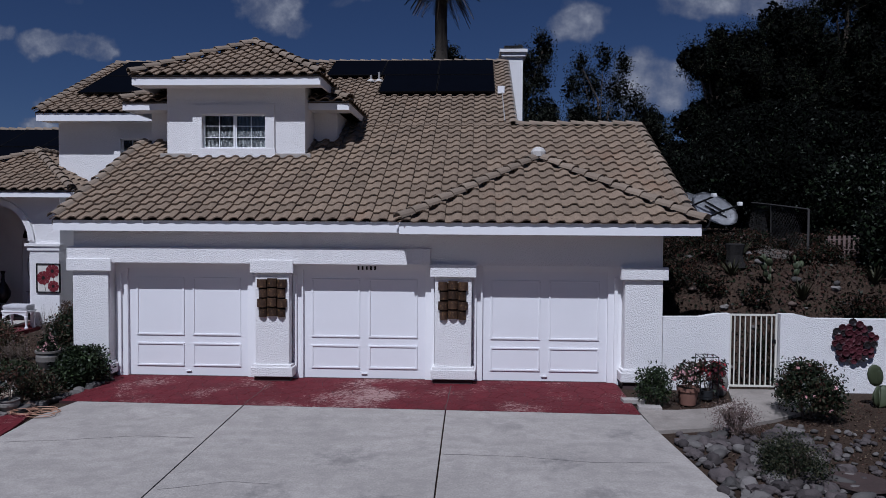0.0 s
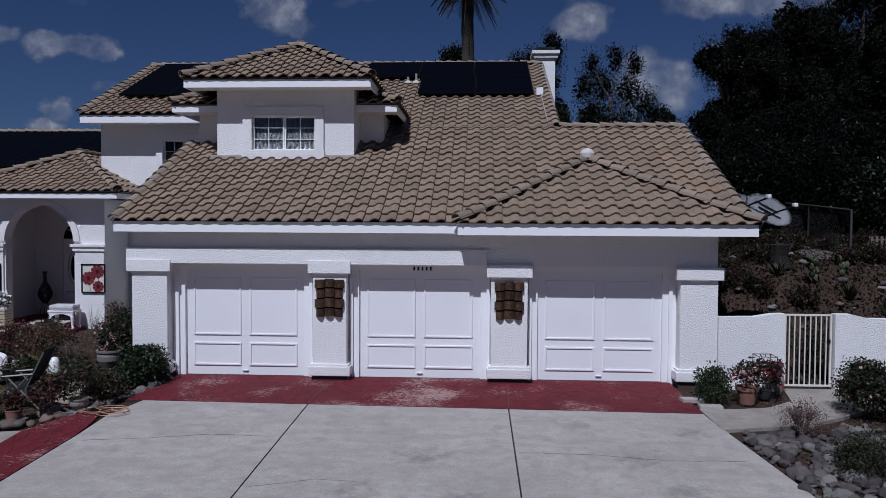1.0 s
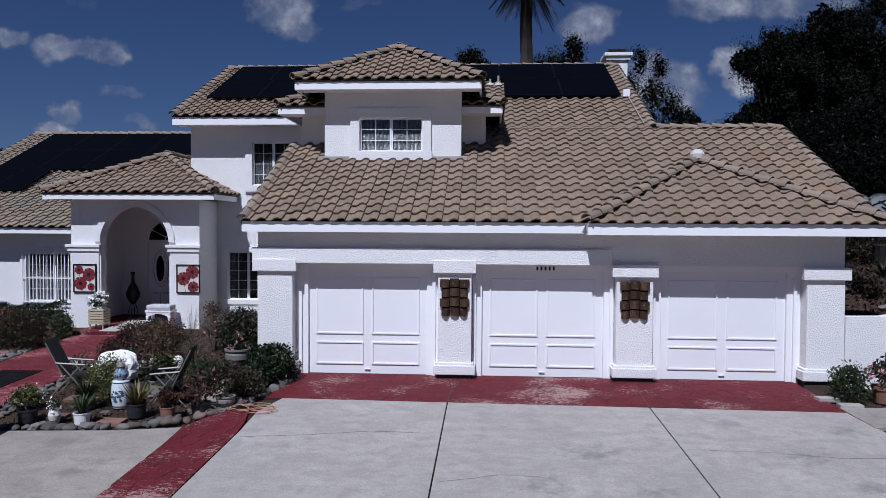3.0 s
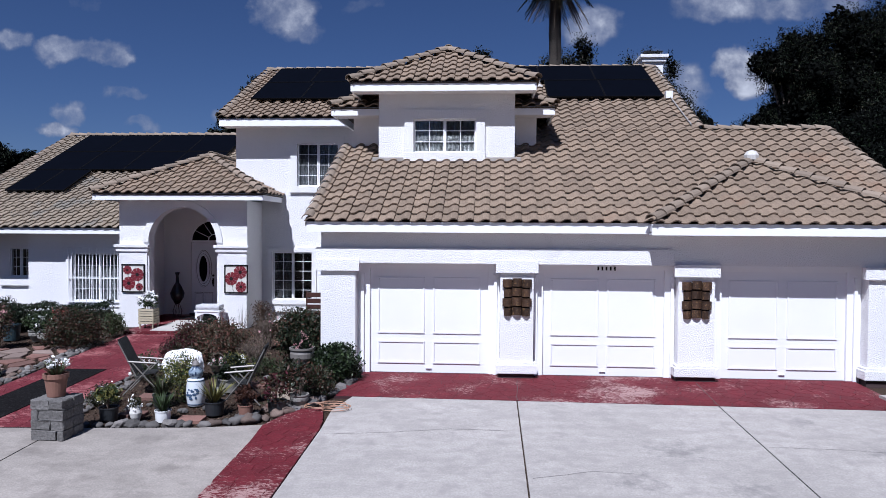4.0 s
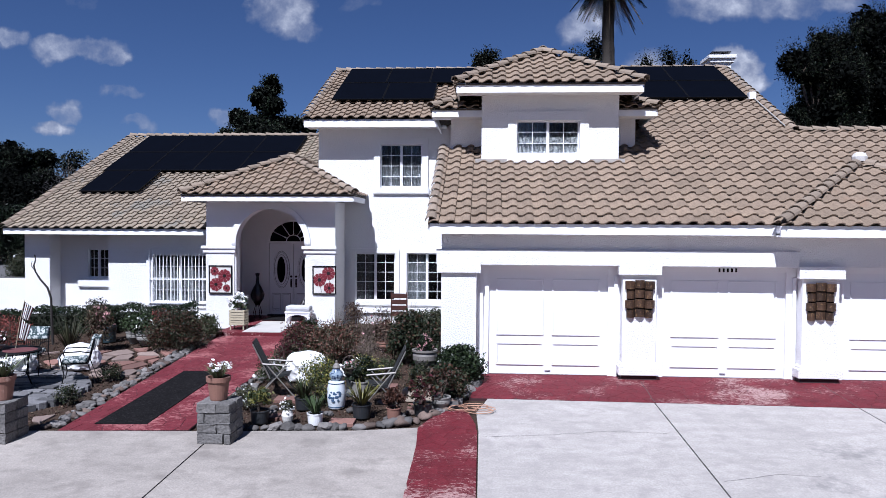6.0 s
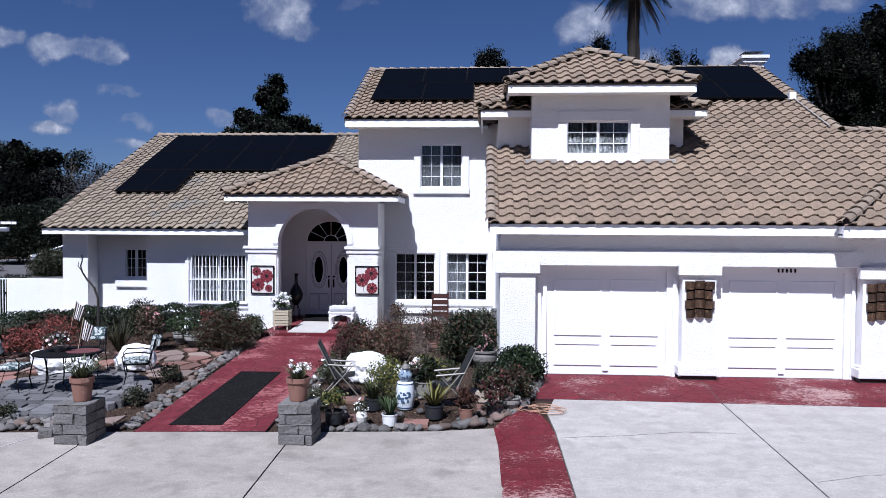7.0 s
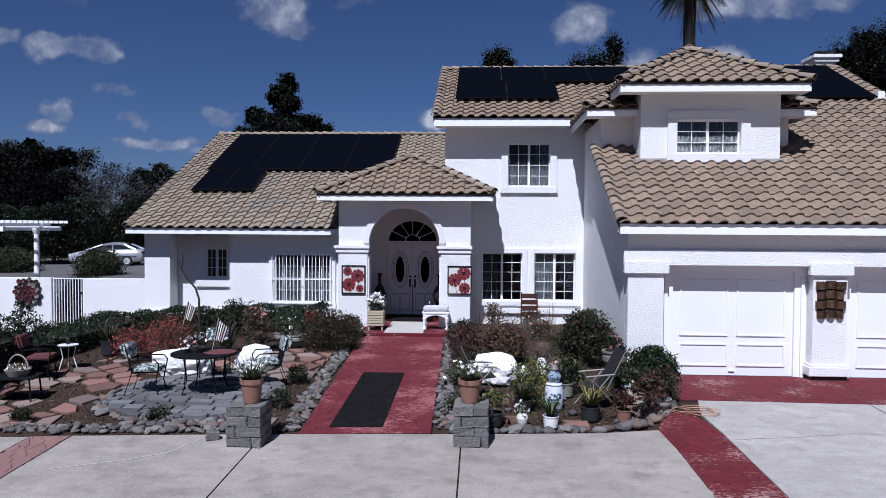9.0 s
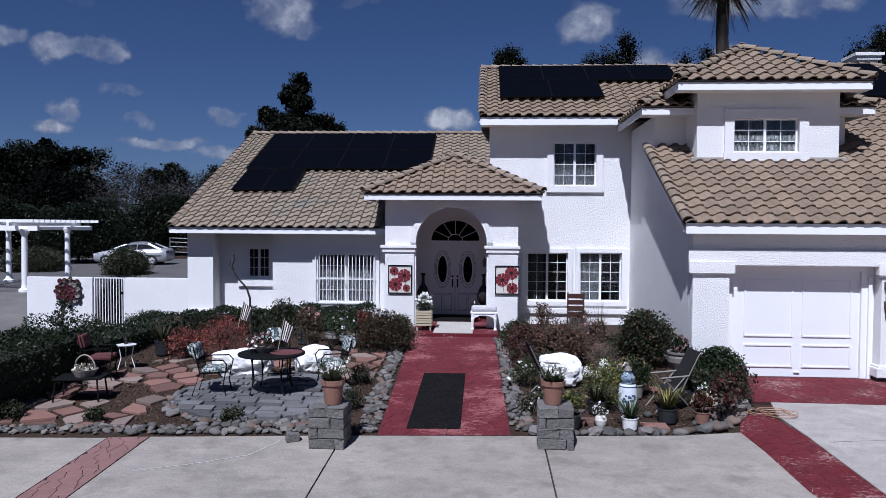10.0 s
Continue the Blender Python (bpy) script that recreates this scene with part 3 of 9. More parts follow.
def garage_door(a, b, left, right, z0=-0.06, z1=2.2):
    door = part("garage_door", box(a, b, GY, GY + 0.05, z0, z1), DOOR, house, "white panelled wooden tilt-up garage door, closed")
    w = b - a
    mid = (a + b) / 2
    for i, (l, r) in enumerate(((a + 0.16, mid - 0.09), (mid + 0.09, b - 0.16))):
        for lo, hi in ((0.18, 0.66), (0.82, 2.02)):
            bm = bmesh.new()
            t = 0.035
            box(l, r, GY - 0.022, GY, lo, lo + t, bm, 0.006), box(l, r, GY - 0.022, GY, hi - t, hi, bm, 0.006)
            box(l, l + t, GY - 0.0215, GY, lo + t, hi - t, bm, 0.006), box(r - t, r, GY - 0.0215, GY, lo + t, hi - t, bm, 0.006)
            part("panel_moulding", bm, DOOR, door)
            part("panel", box(l + t, r - t, GY - 0.004, GY, lo + t, hi - t), DOOR, door)
    part("handle", box(mid - 0.06, mid + 0.06, GY - 0.035, GY - 0.01, 0.07, 0.09, bevel=0.008), TRIM, door)
    # casing
    fr = bmesh.new()
    box(left + 0.002, a, GY - 0.07, GY + 0.04, z0, z1 + 0.1, fr, 0.006)
    box(b, right - 0.002, GY - 0.07, GY + 0.04, z0, z1 + 0.1, fr, 0.006)
    box(left + 0.002, right - 0.002, GY - 0.068, GY + 0.04, z1, 2.34, fr)
    part("door_casing", fr, TRIM, door)
    for x0 in (a - 0.19, b + 0.12):
        part("door_stop", box(x0, x0 + 0.07, GY - 0.12, GY - 0.07, z0, z1 - 0.1, bevel=0.006), TRIM, door)
    return door


for (a, b), (left, right) in zip(DOORS, BAYS):
    garage_door(a, b, left, right)
# garage side walls up to the roof
def side_wall(x0, x1, ys, zfun, z0=-0.2):
    pts = [(ys[0], z0), (ys[-1], z0)] + [(y, zfun(y) - 0.11) for y in reversed(ys)]
    return poly_prism(pts, x0, x1, axis="x")


part("side_wall", side_wall(-7.84, -7.6, [14.75, NOTCH_Y], main_z), STUCCO, garage_wall)
part("side_wall", side_wall(3.75, 3.99, [14.75, LOW_Y, 24.0], lambda y: main_z(y) if y <= LOW_Y else main_z(LOW_Y) - SL * (y - LOW_Y)), STUCCO, garage_wall)
part("rear_wall", box(-12.0, 3.99, 24.0, 24.2, -0.2, 3.2), STUCCO, garage_wall)
part("upper_gable_wall", side_wall(1.05, 1.27, [LOW_Y - 0.2, RIDGE_Y, 30.9], lambda y: main_z(y) if y <= RIDGE_Y else main_z(RIDGE_Y) - SL * (y - RIDGE_Y), 3.0), STUCCO, garage_wall)

# --- two-storey front wall ---
two = thing("two_storey_wall")
two.parent = house
WY = 20.93
W_UP = (-10.11, -8.86, 4.31, 5.59)
W_F1 = (-10.87, -9.66, 0.87, 2.31)
W_F2 = (-9.30, -8.08, 0.88, 2.32)
part("front_wall", wall_x(-12.0, -7.6, -0.1, 6.2, WY, WY + 0.2, [W_UP, W_F1, W_F2]), STUCCO, two)
part("gable_wall", side_wall(-12.0, -11.8, [WY + 0.2, RIDGE_Y, 30.9], lambda y: main_z(y) if y <= RIDGE_Y else main_z(RIDGE_Y) - SL * (y - RIDGE_Y)), STUCCO, two)
part("sill_band", box(-11.1, -7.85, WY - 0.08, WY, 0.50, 0.66, bevel=0.012), STUCCO, two)


def curtain(x0, x1, z0, z1, y, mat, parent, waves=14):
    bm = bmesh.new()
    n = waves * 6
    prev = None
    for i in range(n + 1):
        x = x0 + (x1 - x0) * i / n
        yy = y + 0.02 * math.sin(2 * math.pi * waves * i / n)
        cur = (bm.verts.new((x, yy, z0)), bm.verts.new((x, yy, z1)))
        if prev:
            bm.faces.new((prev[0], cur[0], cur[1], prev[1]))
        prev = cur
    part("curtain", bm, mat, parent)


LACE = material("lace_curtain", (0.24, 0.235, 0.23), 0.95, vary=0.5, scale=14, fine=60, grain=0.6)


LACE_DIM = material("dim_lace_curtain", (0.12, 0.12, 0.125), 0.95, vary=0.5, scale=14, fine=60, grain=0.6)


LACE_WHITE = material("white_lace_valance", (0.27, 0.265, 0.255), 0.95, vary=0.2, scale=8, fine=60, grain=0.3, stain=(0.09, 0.09, 0.092), stain_at=0.52, stain_w=0.03, stain_scale=15)


def window(w, y, rows, cols, parent, trim=0.22, drapes=None, head=True, proud=0.065, slider=True, cloth=None):
    """A framed sliding window in a wall whose face is y: sash frames, panes between muntins, stucco surround."""
    x0, x1, z0, z1 = w
    win = thing("window")
    win.parent = parent
    tagged(win, "white-framed sliding window with muntin grid")
    if trim:
        bm = bmesh.new()
        box(x0 - trim, x1 + trim, y - proud, y + 0.02, z1, z1 + trim, bm, 0.008)
        box(x0 - trim, x0, y - proud, y + 0.02, z0, z1, bm, 0.008)
        box(x1, x1 + trim, y - proud, y + 0.02, z0, z1, bm, 0.008)
        part("surround", bm, STUCCO, win)
        part("sill", box(x0 - trim - 0.02, x1 + trim + 0.02, y - proud - 0.012, y + 0.02, z0 - trim, z0, bevel=0.01), STUCCO, win)
    f = 0.035
    mid = (x0 + x1) / 2
    bm = bmesh.new()
    for a, b in ((x0, mid), (mid, x1)) if slider else ((x0, x1),):
        d = 0.05 if a == x0 else 0.075
        box(a, b, y + d, y + d + 0.04, z0, z0 + f, bm), box(a, b, y + d, y + d + 0.04, z1 - f, z1, bm)
        box(a, a + f, y + d, y + d + 0.04, z0 + f, z1 - f, bm), box(b - f, b, y + d, y + d + 0.04, z0 + f, z1 - f, bm)
    part("frame", bm, TRIM, win)
    bm = bmesh.new()
    for a, b in ((x0, mid), (mid, x1)) if slider else ((x0, x1),):
        d = 0.06 if a == x0 else 0.085
        for c in range(1, cols):
            xx = a + (b - a) * c / cols
            box(xx - 0.007, xx + 0.007, y + d, y + d + 0.02, z0 + f, z1 - f, bm)
        for r in range(1, rows):
            zz = z0 + (z1 - z0) * r / rows
            box(a + f, b - f, y + d + 0.001, y + d + 0.019, zz - 0.007, zz + 0.007, bm)
    part("muntin", bm, TRIM, win)
    for a, b in ((x0, mid), (mid, x1)) if slider else ((x0, x1),):
        d = 0.07 if a == x0 else 0.095
        p = part("pane", box(a + f, b - f, y + d - 0.003, y + d + 0.003, z0 + f, z1 - f), GLASS, win)
        p.visible_shadow = False
    # near-black box whose colour stands in for the unlit room behind
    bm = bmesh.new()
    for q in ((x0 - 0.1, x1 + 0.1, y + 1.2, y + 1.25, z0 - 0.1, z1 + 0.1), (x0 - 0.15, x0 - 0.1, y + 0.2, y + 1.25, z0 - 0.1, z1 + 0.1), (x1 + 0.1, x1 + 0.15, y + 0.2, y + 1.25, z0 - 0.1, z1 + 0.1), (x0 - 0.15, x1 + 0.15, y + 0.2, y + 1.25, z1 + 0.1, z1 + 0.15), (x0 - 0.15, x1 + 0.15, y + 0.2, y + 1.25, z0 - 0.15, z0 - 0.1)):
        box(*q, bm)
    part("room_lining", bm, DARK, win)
    if drapes:
        for a, b, lo, hi in drapes:
            curtain(a, b, lo, hi, y + 0.16, cloth or LACE, win, max(3, int((b - a) * 12)))
    return win


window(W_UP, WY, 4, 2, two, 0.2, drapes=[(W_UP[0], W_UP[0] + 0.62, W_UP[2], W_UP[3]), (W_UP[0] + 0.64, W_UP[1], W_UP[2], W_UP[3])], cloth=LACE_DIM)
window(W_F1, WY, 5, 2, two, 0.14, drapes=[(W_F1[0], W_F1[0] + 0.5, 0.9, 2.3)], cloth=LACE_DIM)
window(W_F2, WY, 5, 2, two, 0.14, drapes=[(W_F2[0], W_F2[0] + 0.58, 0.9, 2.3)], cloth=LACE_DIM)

# --- dormer ---
MORTAR_DARK = material("weathered_mortar", (0.34, 0.31, 0.28), 0.9, vary=0.3, scale=5, grain=0.2)
DX0, DX1, DY = -7.04, -3.72, 17.12
dormer = thing("dormer")
dormer.parent = house
W_D = (-6.18, -4.66, 4.91, 5.72)
part("front_wall", wall_x(DX0, DX1, 4.3, 6.4, DY, DY + 0.2, [W_D]), STUCCO, dormer)
for x in (DX0, DX1 - 0.2):
    part("side_wall", box(x, x + 0.2, DY + 0.2, 20.5, 4.3, 6.4), STUCCO, dormer)
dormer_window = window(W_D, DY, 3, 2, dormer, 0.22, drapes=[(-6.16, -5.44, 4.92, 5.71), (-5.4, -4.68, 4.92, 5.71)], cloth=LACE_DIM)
for k, x0 in enumerate((-6.16, -5.4)):
    for z0 in (4.95, 5.17):
        curtain(x0, x0 + 0.72, z0, z0 + 0.17, DY + 0.135, LACE_WHITE, dormer_window, 7)
part("flashing", box(DX0 - 0.15, DX1 + 0.15, DY - 0.07, DY + 0.02, 4.68, 4.79, bevel=0.02), MORTAR_DARK, dormer, "pale mortar flashing along dormer foot")


def hip_roof(name, x0, x1, y, z, slope, back, label, fz=(0, 0), singles=None, seed=9, wall_y=None, side_back=None):
    """Hipped end facing -y: eave at (y, z) from x0 to x1, with a ridge running back to y = back."""
    roof = thing(name)
    roof.parent = house
    tagged(roof, label)
    w = (x1 - x0) / 2
    apex = ((x0 + x1) / 2, y + w, z + slope * w)
    end = (apex[0], back, apex[2])
    a, b = (x0, y, z), (x1, y, z)
    ab, bb = (x0, back, z), (x1, back, z)
    for q in ([a, b, apex], [ab, a, apex, end], [b, bb, end, apex]):
        part("roof_deck", slab([down(p, 0.005) for p in q], 0.03), DECK, roof)
    field_on(roof, [a, b, apex], singles, seed)
    field_on(roof, [ab, a, apex, end], None, seed + 1)
    field_on(roof, [b, bb, end, apex], None, seed + 2)
    cap_run(roof, a, apex, lift=0.055, name="hip_tile"), cap_run(roof, b, apex, lift=0.055, name="hip_tile"), cap_run(roof, apex, end, lift=0.055)
    f0, f1 = z - fz[0], z - fz[1]
    part("fascia", box(x0 + 0.02, x1 - 0.02, y + 0.02, y + 0.065, f0, f1), TRIM, roof, "white painted fascia board")
    sb = side_back or back
    for x in (x0 + 0.02, x1 - 0.065):
        part("fascia", box(x, x + 0.045, y + 0.065, sb, f0, f1), TRIM, roof, "white painted fascia board")
    part("soffit", box(x0 + 0.065, x1 - 0.065, y + 0.065, wall_y or sb, f0 + 0.02, f0 + 0.05), STUCCO, roof)
    return roof


hip_roof("dormer_roof", -7.66, -3.22, 16.58, 6.52, 0.56, 22.0, "hipped brown clay tile roof of dormer", fz=(0.21, -0.01), singles=lambda u, v: True, seed=21, wall_y=17.12, side_back=19.5)
hip_roof("shoulder_roof", -8.31, -2.71, 17.42, 6.06, 0.5, 23.2, "lower hipped tile roof flanking the dormer", fz=(0.19, -0.01), seed=31, wall_y=18.1, side_back=20.6)
part("shoulder_wall", box(-7.62, -3.14, 18.05, 18.25, 4.6, 5.92), STUCCO, dormer)
part("shoulder_side_wall", box(-3.34, -3.14, 18.25, 20.93, 4.6, 5.92), STUCCO, dormer)
part("shoulder_side_wall", box(-7.84, -7.62, 18.05, WY, -0.1, 5.92), STUCCO, dormer)

# --- porch with arch ---
porch = thing("porch")
porch.parent = house
PX0, PX1, PY = -14.96, -11.2, 19.60
ACX, AR, ASP = -13.08, 1.0, 2.62


def arch_wall(x0, x1, z0, z1, y0, y1, cx, r, spring, n=24):
    bm = bmesh.new()
    pts = [(x0, z0), (cx - r, z0)] + [(cx - r * math.cos(math.pi * i / n), spring + r * math.sin(math.pi * i / n)) for i in range(n + 1)] + [(cx + r, z0), (x1, z0), (x1, z1), (x0, z1)]
    for y in (y0, y1):
        for q in ([(x0, z0), (cx - r, z0), (cx - r, spring), (x0, spring)], [(cx + r, z0), (x1, z0), (x1, spring), (cx + r, spring)]):
            bm.faces.new([bm.verts.new((a, y, b)) for a, b in q])
        arc = [(cx - r * math.cos(math.pi * i / n), spring + r * math.sin(math.pi * i / n)) for i in range(n + 1)]
        top = [(x0 + (x1 - x0) * i / n, z1) for i in range(n + 1)]
        for i in range(n):
            bm.faces.new([bm.verts.new((a, y, b)) for a, b in (arc[i], arc[i + 1], top[i + 1], top[i])])
        for (sx, ax) in ((x0, arc[0]), (x1, arc[-1])):
            bm.faces.new([bm.verts.new((a, y, b)) for a, b in ((sx, spring), ax, (sx, z1))])
    for i in range(len(pts)):
        (a, b), (c, d) = pts[i], pts[(i + 1) % len(pts)]
        bm.faces.new([bm.verts.new(q) for q in ((a, y0, b), (c, y0, d), (c, y1, d), (a, y1, b))])
    bmesh.ops.remove_doubles(bm, verts=bm.verts, dist=1e-5)
    return bm


part("arch_wall", arch_wall(PX0, PX1, 0.0, 3.9, PY, PY + 0.3, ACX, AR, ASP), STUCCO, porch)
bm = bmesh.new()
for i in range(24):
    a0, a1 = math.pi * i / 24, math.pi * (i + 1) / 24
    q = []
    for a, r in ((a0, AR), (a1, AR), (a1, AR + 0.17), (a0, AR + 0.17)):
        q.append((ACX - r * math.cos(a), ASP + r * math.sin(a)))
    poly_prism(q, PY - 0.06, PY + 0.0, bm, axis="y")
bmesh.ops.remove_doubles(bm, verts=bm.verts, dist=1e-5)
part("arch_moulding", bm, STUCCO, porch)
for a, b in ((PX0, -14.12), (-12.03, PX1)):
    col = part("column_face", box(a + 0.0, b, PY - 0.05, PY, 0.1, 2.36, bevel=0.012), STUCCO, porch)
    bm = box(a - 0.12, b + 0.06, PY - 0.12, PY + 0.02, 2.46, 2.54, bevel=0.01)
    box(a - 0.07, b + 0.03, PY - 0.085, PY + 0.02, 2.34, 2.46, bm, 0.012)
    part("column_cap", bm, STUCCO, col)
for x in (PX0, PX1 - 0.2):
    part("side_wall", box(x, x + 0.2, PY + 0.3, 22.0 if x < -14 else WY, 0.0, 3.9), STUCCO, porch)
part("ceiling", box(PX0, PX1, PY + 0.3, 22.0, 3.8, 3.86), STUCCO, porch)
hip_roof("porch_roof", -15.5, -10.56, 19.09, 3.985, SL, 24.6, "hipped brown clay tile roof over entry porch", fz=(0.18, -0.01), singles=lambda u, v: True, seed=41, wall_y=19.6, side_back=20.9)

# entry doors
DBY = 22.0
part("entry_wall", wall_x(-14.76, -11.4, 0.1, 3.85, DBY, DBY + 0.2, [(-13.87, -12.27, 0.1, 2.56), (-13.82, -12.32, 2.6, 2.61)]), STUCCO, porch)
entry = thing("entry_doors")
entry.parent = house
tagged(entry, "white double entry doors with oval glass, closed")


# flat dark strips beside the mouldings: groove shade painted as colour
GROOVE_SHADE = material("painted_groove_shade", (0.16, 0.15, 0.155), 0.8, vary=0.4, scale=7)


def ellipse_panel(cx, cz, rx, rz, y0, y1, n=28, bm=None):
    return poly_prism([(cx + rx * math.cos(2 * math.pi * i / n), cz + rz * math.sin(2 * math.pi * i / n)) for i in range(n)], y0, y1, bm, axis="y")


def ring_panel(cx, cz, rx, rz, w, y0, y1, n=28):
    bm = bmesh.new()
    for i in range(n):
        a0, a1 = 2 * math.pi * i / n, 2 * math.pi * (i + 1) / n
        poly_prism([(cx + (rx + d) * math.cos(a), cz + (rz + d) * math.sin(a)) for a, d in ((a0, 0), (a1, 0), (a1, w), (a0, w))], y0, y1, bm, axis="y")
    bmesh.ops.remove_doubles(bm, verts=bm.verts, dist=1e-5)
    return bm


for a, b, hx in ((-13.86, -13.08, -13.15), (-13.06, -12.28, -12.99)):
    leaf = part("door_leaf", box(a, b, DBY + 0.02, DBY + 0.07, 0.29, 2.55), DOOR, entry)
    cx = (a + b) / 2
    part("oval_glass", ellipse_panel(cx, 1.72, 0.14, 0.42, DBY + 0.006, DBY + 0.03), SOLAR, leaf, "dark leaded oval glass")
    part("oval_moulding", ring_panel(cx, 1.72, 0.14, 0.42, 0.05, DBY - 0.03, DBY + 0.02), DOOR, leaf)
    bm = bmesh.new()
    for lo, hi in ((0.42, 0.95), ):
        for l, r in ((a + 0.1, cx - 0.03), (cx + 0.03, b - 0.1)):
            box(l, r, DBY - 0.016, DBY + 0.02, lo, lo + 0.03, bm, 0.004), box(l, r, DBY - 0.016, DBY + 0.02, hi - 0.03, hi, bm, 0.004)
            box(l, l + 0.03, DBY - 0.016, DBY + 0.02, lo + 0.03, hi - 0.03, bm, 0.004), box(r - 0.03, r, DBY - 0.016, DBY + 0.02, lo + 0.03, hi - 0.03, bm, 0.004)
    part("panel_moulding", bm, DOOR, leaf)
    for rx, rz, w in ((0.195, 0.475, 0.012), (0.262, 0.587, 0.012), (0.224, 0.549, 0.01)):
        part("groove", ring_panel(cx, 1.72, rx, rz, w, DBY + 0.014, DBY + 0.02), GROOVE_SHADE, leaf)
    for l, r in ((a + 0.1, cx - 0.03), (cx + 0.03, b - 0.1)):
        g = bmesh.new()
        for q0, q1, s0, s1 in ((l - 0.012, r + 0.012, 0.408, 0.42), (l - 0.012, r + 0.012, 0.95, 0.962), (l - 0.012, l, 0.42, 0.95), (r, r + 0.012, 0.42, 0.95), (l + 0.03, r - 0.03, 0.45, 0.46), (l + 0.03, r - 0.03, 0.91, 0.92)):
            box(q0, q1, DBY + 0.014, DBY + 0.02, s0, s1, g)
        part("groove", g, GROOVE_SHADE, leaf)
    part("scroll_moulding", ring_panel(cx, 1.72, 0.235, 0.56, 0.025, DBY - 0.015, DBY + 0.02), DOOR, leaf)
    bm = box(hx - 0.025, hx + 0.025, DBY - 0.01, DBY + 0.02, 1.15, 1.42, bevel=0.01)
    tube([(hx, DBY - 0.01, 1.2), (hx, DBY - 0.06, 1.23), (hx, DBY - 0.06, 1.36), (hx, DBY - 0.01, 1.39)], 0.014, 8, bm)
    join(bm, lathe([(0.035, 0), (0.035, 0.03), (0, 0.035)], 12), Matrix.Translation((hx, DBY + 0.02, 1.5)) @ Matrix.Rotation(math.pi / 2, 4, "X"))
    part("handle", bm, BLACK, leaf, "dark bronze handle set")
part("threshold", box(-13.9, -12.25, DBY - 0.1, DBY + 0.1, 0.24, 0.285), BLACK, entry)
FCX, FZ, FRX, FRZ = -13.07, 2.62, 0.76, 0.64
fan = poly_prism([(FCX + FRX * math.cos(math.pi * i / 24), FZ + FRZ * math.sin(math.pi * i / 24)) for i in range(25)], DBY - 0.012, DBY + 0.0, axis="y")
fanlight = part("fanlight", fan, SOLAR, entry, "dark semicircular fanlight with white spokes")
bm = bmesh.new()
for i in range(24):
    a0, a1 = math.pi * i / 24, math.pi * (i + 1) / 24
    poly_prism([(FCX + (FRX + d) * math.cos(a), FZ + (FRZ + d) * math.sin(a)) for a, d in ((a0, 0), (a1, 0), (a1, 0.05), (a0, 0.05))], DBY - 0.035, DBY, bm, axis="y")
    poly_prism([(FCX + (0.22 + d) * math.cos(a), FZ + (0.2 + d) * math.sin(a)) for a, d in ((a0, 0), (a1, 0), (a1, 0.02), (a0, 0.02))], DBY - 0.022, DBY - 0.012, bm, axis="y")
bmesh.ops.remove_doubles(bm, verts=bm.verts, dist=1e-5)
for k in range(1, 6):
    a = math.pi * k / 6
    tube([(FCX + 0.22 * math.cos(a), DBY - 0.017, FZ + 0.2 * math.sin(a)), (FCX + FRX * math.cos(a), DBY - 0.017, FZ + FRZ * math.sin(a))], 0.011, 4, bm)
box(FCX - FRX, FCX + FRX, DBY - 0.03, DBY, FZ - 0.05, FZ + 0.01, bm)
part("fanlight_frame", bm, TRIM, fanlight)

# --- single-storey wing ---
wing = thing("wing")
wing.parent = house
NY = 20.95
W_S = (-19.55, -18.88, 1.45, 2.36)
RY = 21.42
W_P = (-17.20, -15.50, 0.75, 2.22)
part("front_wall", wall_x(-18.62, -14.96, -0.1, 3.0, NY, NY + 0.2, [W_P]), STUCCO, wing)
part("end_pier", box(-21.25, -20.45, NY - 0.1, RY, -0.1, 3.0), STUCCO, wing)
part("recessed_wall", wall_x(-21.25, -18.62, -0.1, 3.0, RY, RY + 0.2, [W_S]), STUCCO, wing)
part("recess_return", box(-18.62, -18.42, NY + 0.2, RY + 0.2, -0.1, 3.0), STUCCO, wing)
part("window_ledge", box(-19.85, -18.62, RY - 0.08, RY, 1.16, 1.40, bevel=0.012), STUCCO, wing)
part("plinth_band", box(-21.31, -20.38, NY - 0.16, NY - 0.1, -0.1, 0.50, bevel=0.012), STUCCO, wing)
part("plinth_band", box(-20.45, -18.62, RY - 0.07, RY, -0.1, 0.46, bevel=0.012), STUCCO, wing)
part("plinth_band", box(-18.68, -14.9, NY - 0.06, NY, -0.1, 0.50, bevel=0.012), STUCCO, wing)
part("end_wall", side_wall(-21.25, -21.05, [RY + 0.2, 28.2, 34.5], lambda y: 3.0 + 0.475 * (y - 20.35) if y <= 28.2 else 3.0 + 0.475 * (7.85 - (y - 28.2))), STUCCO, wing)
part("rear_wall", box(-21.25, -12.0, 34.5, 34.7, -0.1, 4.0), STUCCO, wing)
window(W_S, RY, 3, 2, wing, 0.0)
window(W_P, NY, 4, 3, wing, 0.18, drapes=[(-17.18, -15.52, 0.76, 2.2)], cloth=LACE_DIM)
